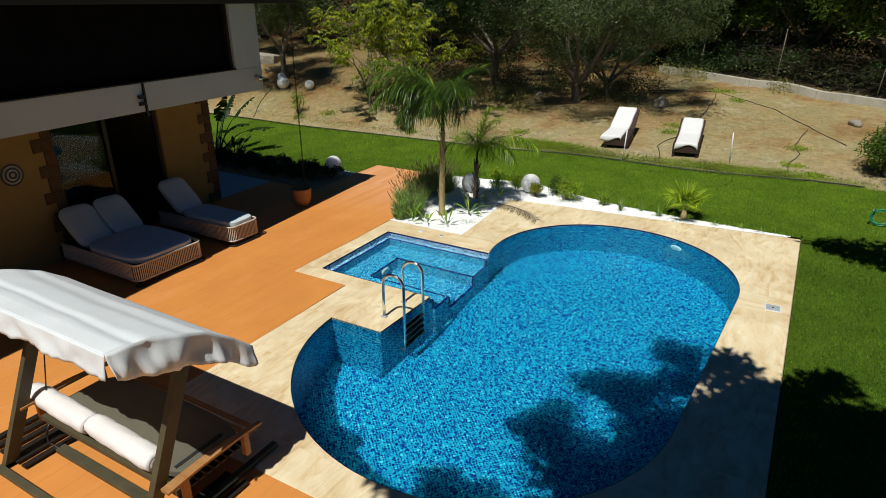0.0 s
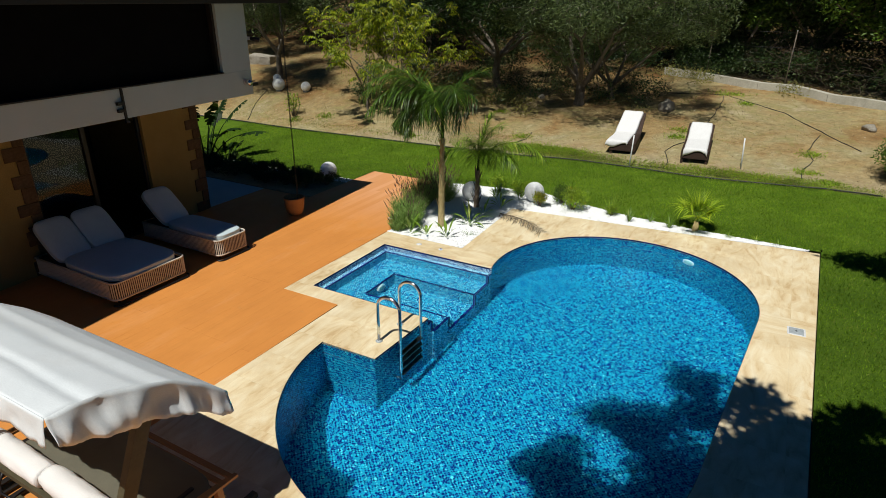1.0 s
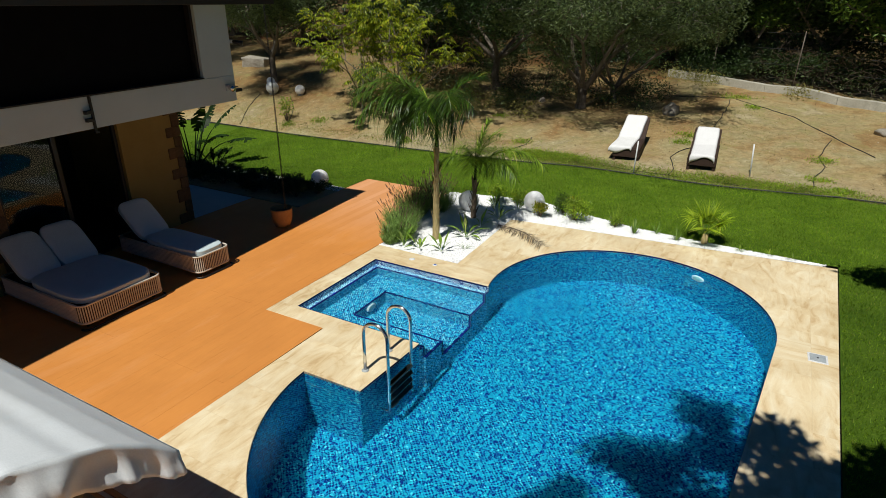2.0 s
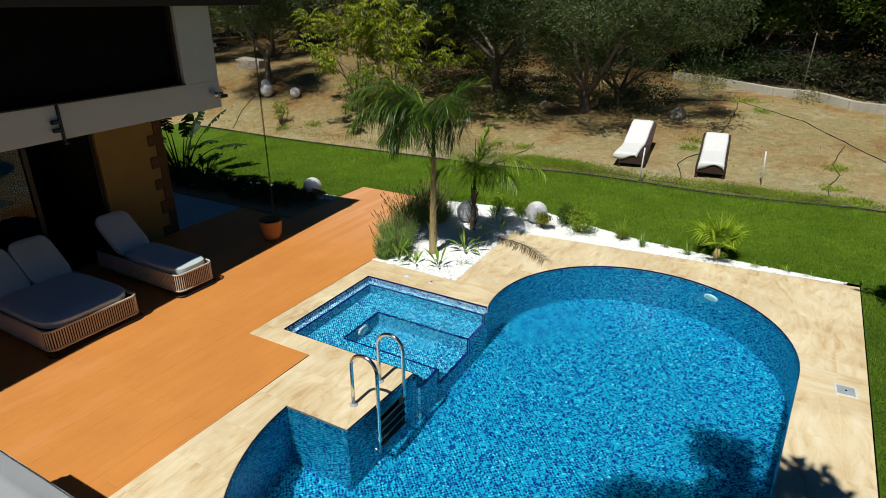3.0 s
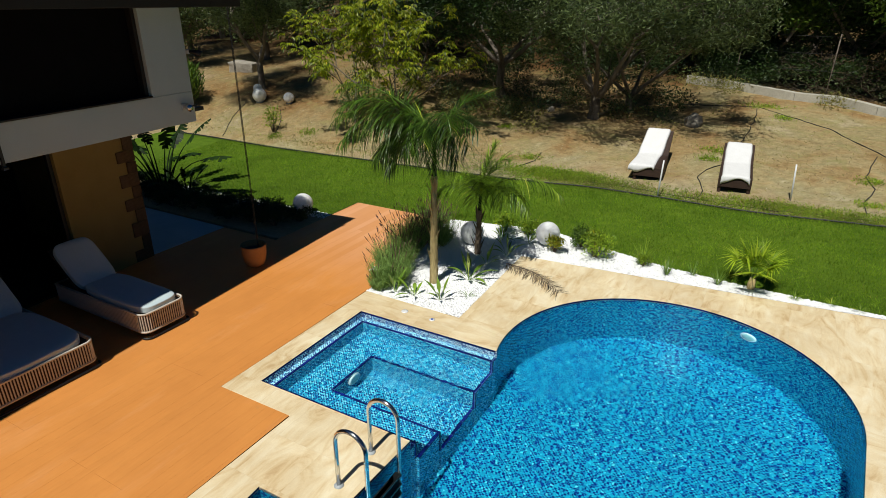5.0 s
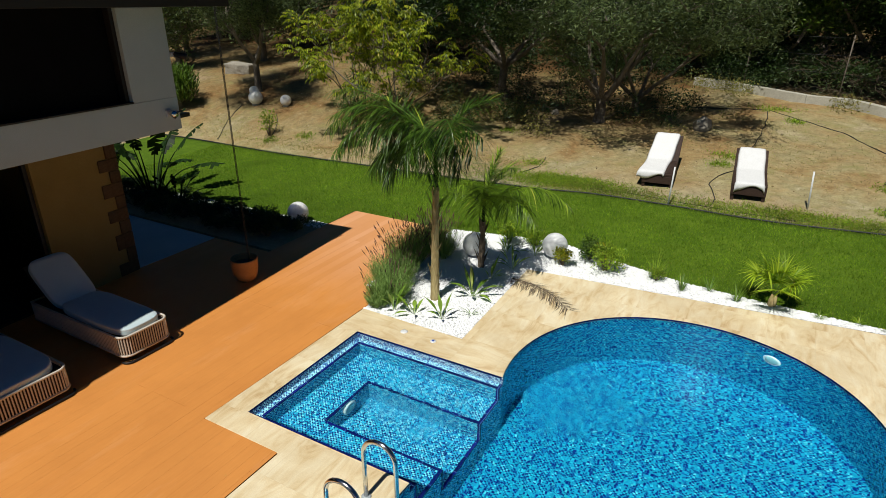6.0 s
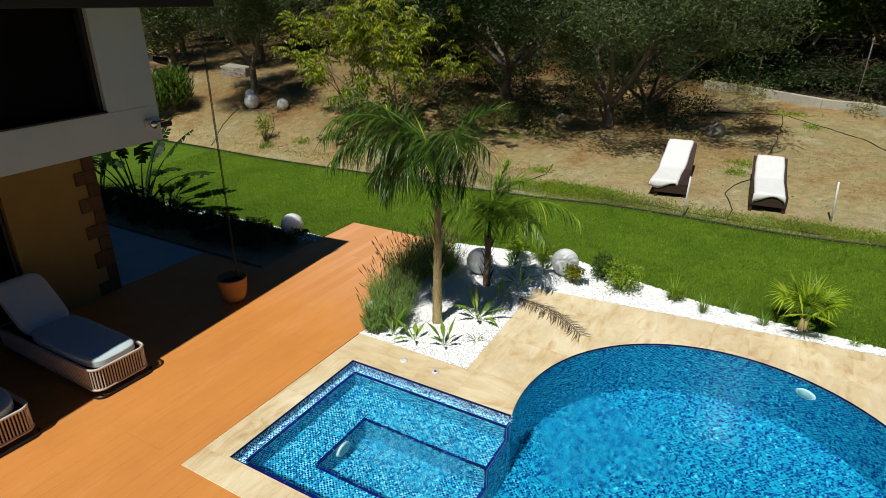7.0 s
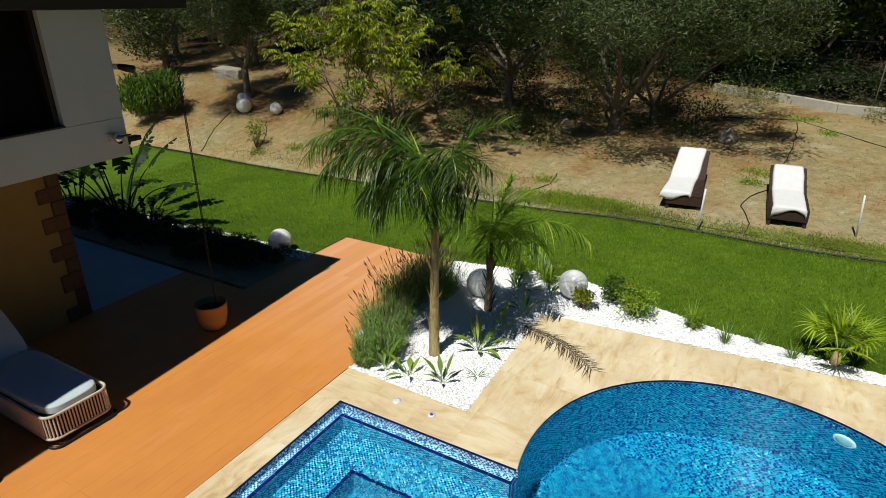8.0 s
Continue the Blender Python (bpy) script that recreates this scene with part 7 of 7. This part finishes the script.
# undergrowth
def undergrowth(name, spots, leaf, size, label, seed, per=420):
    rs = np.random.RandomState(seed)
    cents = []
    for x, y, w, h in spots:
        for k in range(5):
            cents.append((x + rs.uniform(-w, w) * 0.6, y + rs.uniform(-w, w) * 0.6, ground_z(x, y) + h * rs.uniform(0.25, 0.75)))
    pts = clump_points(cents, 0.55, per // 5, rs, 0.7)
    v, f = leaf_cloud(pts, size, rs, 0.35, 0.3)
    return tagged(cloud(name, v, f, M[leaf]), label, "undergrowth", kind="stuff")


rnd = random.Random(77)
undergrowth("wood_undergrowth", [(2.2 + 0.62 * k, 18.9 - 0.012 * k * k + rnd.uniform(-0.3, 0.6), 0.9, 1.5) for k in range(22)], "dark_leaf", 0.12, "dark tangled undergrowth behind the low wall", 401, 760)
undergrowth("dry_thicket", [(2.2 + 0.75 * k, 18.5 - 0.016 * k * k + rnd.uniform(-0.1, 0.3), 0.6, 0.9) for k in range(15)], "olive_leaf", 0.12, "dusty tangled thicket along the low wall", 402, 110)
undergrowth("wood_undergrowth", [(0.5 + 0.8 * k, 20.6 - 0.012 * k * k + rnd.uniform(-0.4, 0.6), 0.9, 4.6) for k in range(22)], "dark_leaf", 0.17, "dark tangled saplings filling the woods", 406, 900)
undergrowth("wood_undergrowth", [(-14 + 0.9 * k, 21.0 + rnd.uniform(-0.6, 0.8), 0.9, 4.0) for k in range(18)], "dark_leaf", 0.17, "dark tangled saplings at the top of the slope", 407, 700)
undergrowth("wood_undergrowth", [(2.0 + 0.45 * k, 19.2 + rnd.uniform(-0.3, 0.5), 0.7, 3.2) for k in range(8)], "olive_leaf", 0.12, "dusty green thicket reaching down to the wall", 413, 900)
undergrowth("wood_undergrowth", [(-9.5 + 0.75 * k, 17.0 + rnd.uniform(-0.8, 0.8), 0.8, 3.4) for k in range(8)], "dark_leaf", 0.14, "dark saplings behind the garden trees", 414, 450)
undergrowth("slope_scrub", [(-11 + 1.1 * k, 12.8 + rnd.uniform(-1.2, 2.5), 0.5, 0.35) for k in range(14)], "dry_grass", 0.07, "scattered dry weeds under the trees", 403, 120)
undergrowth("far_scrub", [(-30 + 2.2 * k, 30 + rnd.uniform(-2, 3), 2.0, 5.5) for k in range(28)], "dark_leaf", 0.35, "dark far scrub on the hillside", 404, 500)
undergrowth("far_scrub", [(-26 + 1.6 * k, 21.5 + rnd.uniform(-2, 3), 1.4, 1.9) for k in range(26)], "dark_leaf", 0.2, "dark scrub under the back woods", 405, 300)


def twig_tangle(x0, x1, y_of, n, seed, label):
    """Dry bare twigs standing and lying across each other."""
    rs = np.random.RandomState(seed)
    pile = Pile()
    for _ in range(n):
        x = rs.uniform(x0, x1)
        y = y_of(x) + rs.uniform(0.1, 1.6)
        p = Vector((x, y, ground_z(x, y) + rs.uniform(0.0, 1.3)))
        d = Vector((rs.normal(0, 0.8), rs.normal(0, 0.4), rs.uniform(-0.2, 1.0))).normalized() * rs.uniform(0.2, 0.65)
        pile.add(*tube([p, p + d * 0.5 + Vector(rs.normal(0, 0.04, 3).tolist()), p + d], [0.007, 0.005, 0.003], 4, caps=False))
    return tagged(pile.put("dry_twigs", M["dry_twig"]), label, "twigs", kind="stuff")


twig_tangle(4.5, 15.0, lambda x: 18.9 - 0.28 * (x - 2.0) - 0.012 * (x - 2.0) ** 2, 1500, 92, "tangle of bare dry twigs behind the low wall")
twig_tangle(-9.0, 0.5, lambda x: 12.6, 420, 93, "bare dry twigs lying under the garden trees")


def ground_litter():
    """Small dry weeds, twigs and pale fallen leaves on the bare earth."""
    rs = np.random.RandomState(91)
    n = 16000
    x, y = rs.uniform(-16, 10, n), 7.9 + rs.uniform(0, 1, n) ** 1.3 * 10
    z = np.array([ground_z(a, b) for a, b in zip(x.tolist(), y.tolist())])
    v, f = leaf_cloud(np.stack([x, y, z + 0.004], 1), 0.035, rs, 0.6, 0.05)
    return tagged(cloud("ground_litter", v, f, M["litter"]), "fallen dry leaves and chips on the bare earth", "leaf litter", kind="stuff")


def weed_patch(name, cx, cy, rx, ry, n, leaf, seed, label, ln=0.06):
    rs = np.random.RandomState(seed)
    x, y = cx + rs.normal(0, rx / 2, n), cy + rs.normal(0, ry / 2, n)
    z = np.array([ground_z(a, b) for a, b in zip(x.tolist(), y.tolist())])
    v, f = leaf_cloud(np.stack([x, y, z], 1), ln, rs, 0.18, 0.75)
    return tagged(cloud(name, v, f, M[leaf]), label, "weeds", kind="stuff")


ground_litter()
weed_patch("weeds", 1.0, 8.15, 2.6, 0.5, 5200, "dry_grass", 501, "yellowing weeds along the lawn's back edge")
weed_patch("weeds", 5.8, 8.2, 3.6, 0.45, 5200, "dry_grass", 502, "yellowing weeds at the foot of the slope")
weed_patch("weeds", 0.2, 8.32, 1.6, 0.38, 7000, "shrub_leaf", 509, "bright green and yellow weeds on the lower slope", 0.07)
undergrowth("slope_thicket", [(-9.5 + 0.62 * k, 15.2 + rnd.uniform(-1.6, 1.8), 0.8, 0.9) for k in range(20)], "dark_leaf", 0.11, "dark brambles under the garden trees", 411, 300)
undergrowth("slope_thicket", [(-7.6 + 0.7 * k, 12.4 + rnd.uniform(-0.9, 0.9), 0.6, 0.5) for k in range(9)], "dry_grass", 0.09, "low dry brambles between the trunks", 412, 260)
weed_patch("weeds", 3.75, 11.6, 0.5, 0.35, 320, "shrub_leaf", 511, "yellow-green weed clump on the slope", 0.09)
weed_patch("weeds", 4.55, 16.3, 0.7, 0.35, 350, "shrub_leaf", 512, "yellow-green weed clump by the low wall", 0.10)
undergrowth("slope_thicket", [(-8.3, 10.6, 0.8, 0.8), (-6.6, 11.2, 0.9, 0.8), (-4.7, 11.6, 0.8, 0.7), (-8.8, 12.2, 0.7, 0.7), (-7.6, 13.2, 0.9, 0.9), (-6.2, 13.4, 0.9, 1.0), (-3.0, 12.6, 0.8, 0.6), (-1.9, 14.6, 0.8, 0.9), (-5.0, 16.2, 1.2, 1.2)], "olive_leaf", 0.11, "dusty tangled scrub between the garden trees", 408, 650)
undergrowth("wall_scrub", [(1.9, 18.3, 0.6, 0.5), (2.7, 18.0, 0.6, 0.45), (3.3, 17.8, 0.5, 0.4), (6.5, 16.9, 0.25, 0.3)], "dry_grass", 0.09, "dry scrub growing against the low wall", 409, 380)
undergrowth("wood_undergrowth", [(-6.5 + 0.8 * k, 17.8 + rnd.uniform(-0.5, 0.6), 0.8, 1.5) for k in range(10)], "dark_leaf", 0.13, "dark tangled undergrowth at the top of the garden", 410, 420)
weed_patch("weeds", 5.9, 8.25, 2.6, 0.35, 6500, "shrub_leaf", 510, "bright green weeds at the foot of the slope", 0.07)
weed_patch("weeds", 0.4, 8.35, 2.2, 0.42, 4200, "grass", 505, "patch of green weeds on the lower slope")
weed_patch("weeds", -2.2, 9.2, 2.0, 0.8, 1300, "dry_grass", 506, "thin dry weeds on the bare slope")
weed_patch("weeds", 4.6, 12.5, 4.0, 2.4, 1300, "dry_grass", 507, "thin dry weeds on the upper slope")
weed_patch("weeds", -11.5, 8.6, 3.0, 0.9, 1200, "dry_grass", 508, "low weeds and seedlings above the side lawn")
weed_patch("weeds", 3.0, 8.0, 7.0, 0.35, 7000, "grass", 503, "green weeds creeping over the lawn edging")
weed_patch("weeds", -8.0, 7.9, 4.5, 0.4, 2200, "dry_grass", 504, "low weeds above the side lawn")
for k, (x, y) in enumerate(((-9.6, 8.0), (-8.6, 8.6), (-4.5, 8.1), (-0.9, 9.3), (7.2, 9.1), (7.7, 8.4), (7.3, 10.6), (5.2, 15.2), (3.6, 10.9), (-2.8, 11.8))):
    weed_patch("sapling", x, y, 0.32, 0.25, 260, "shrub_leaf", 520 + k, "small leafy seedling on the bare slope", 0.09)
shrub(9.3, 9.2, 1.5, 1.35, "wood_leaf", 0.08, 5200, 601, "large green leafy shrub at the end of the slope", z=ground_z(9.45, 9.3) - 0.02)
shrub(9.7, 8.3, 0.9, 0.8, "wood_leaf", 0.07, 2400, 602, "green leafy shrub beside the lawn corner", z=ground_z(9.7, 8.3) - 0.02)
shrub(-16.2, 9.3, 3.2, 1.75, "wood_leaf", 0.30, 5200, 603, "large spiky green bush on the slope above the lawn", z=ground_z(-15.8, 9.0) - 0.02, up=1.3, aspect=0.16)
shrub(-9.9, 8.3, 0.7, 0.95, "shrub_leaf", 0.09, 300, 604, "thin green sapling on the slope", z=ground_z(-9.9, 8.3) - 0.02)
shrub(-4.9, 8.2, 0.7, 0.5, "wood_leaf", 0.06, 900, 605, "low dark shrub at the back of the lawn", z=ground_z(-4.9, 8.2) - 0.02)
build_grass()
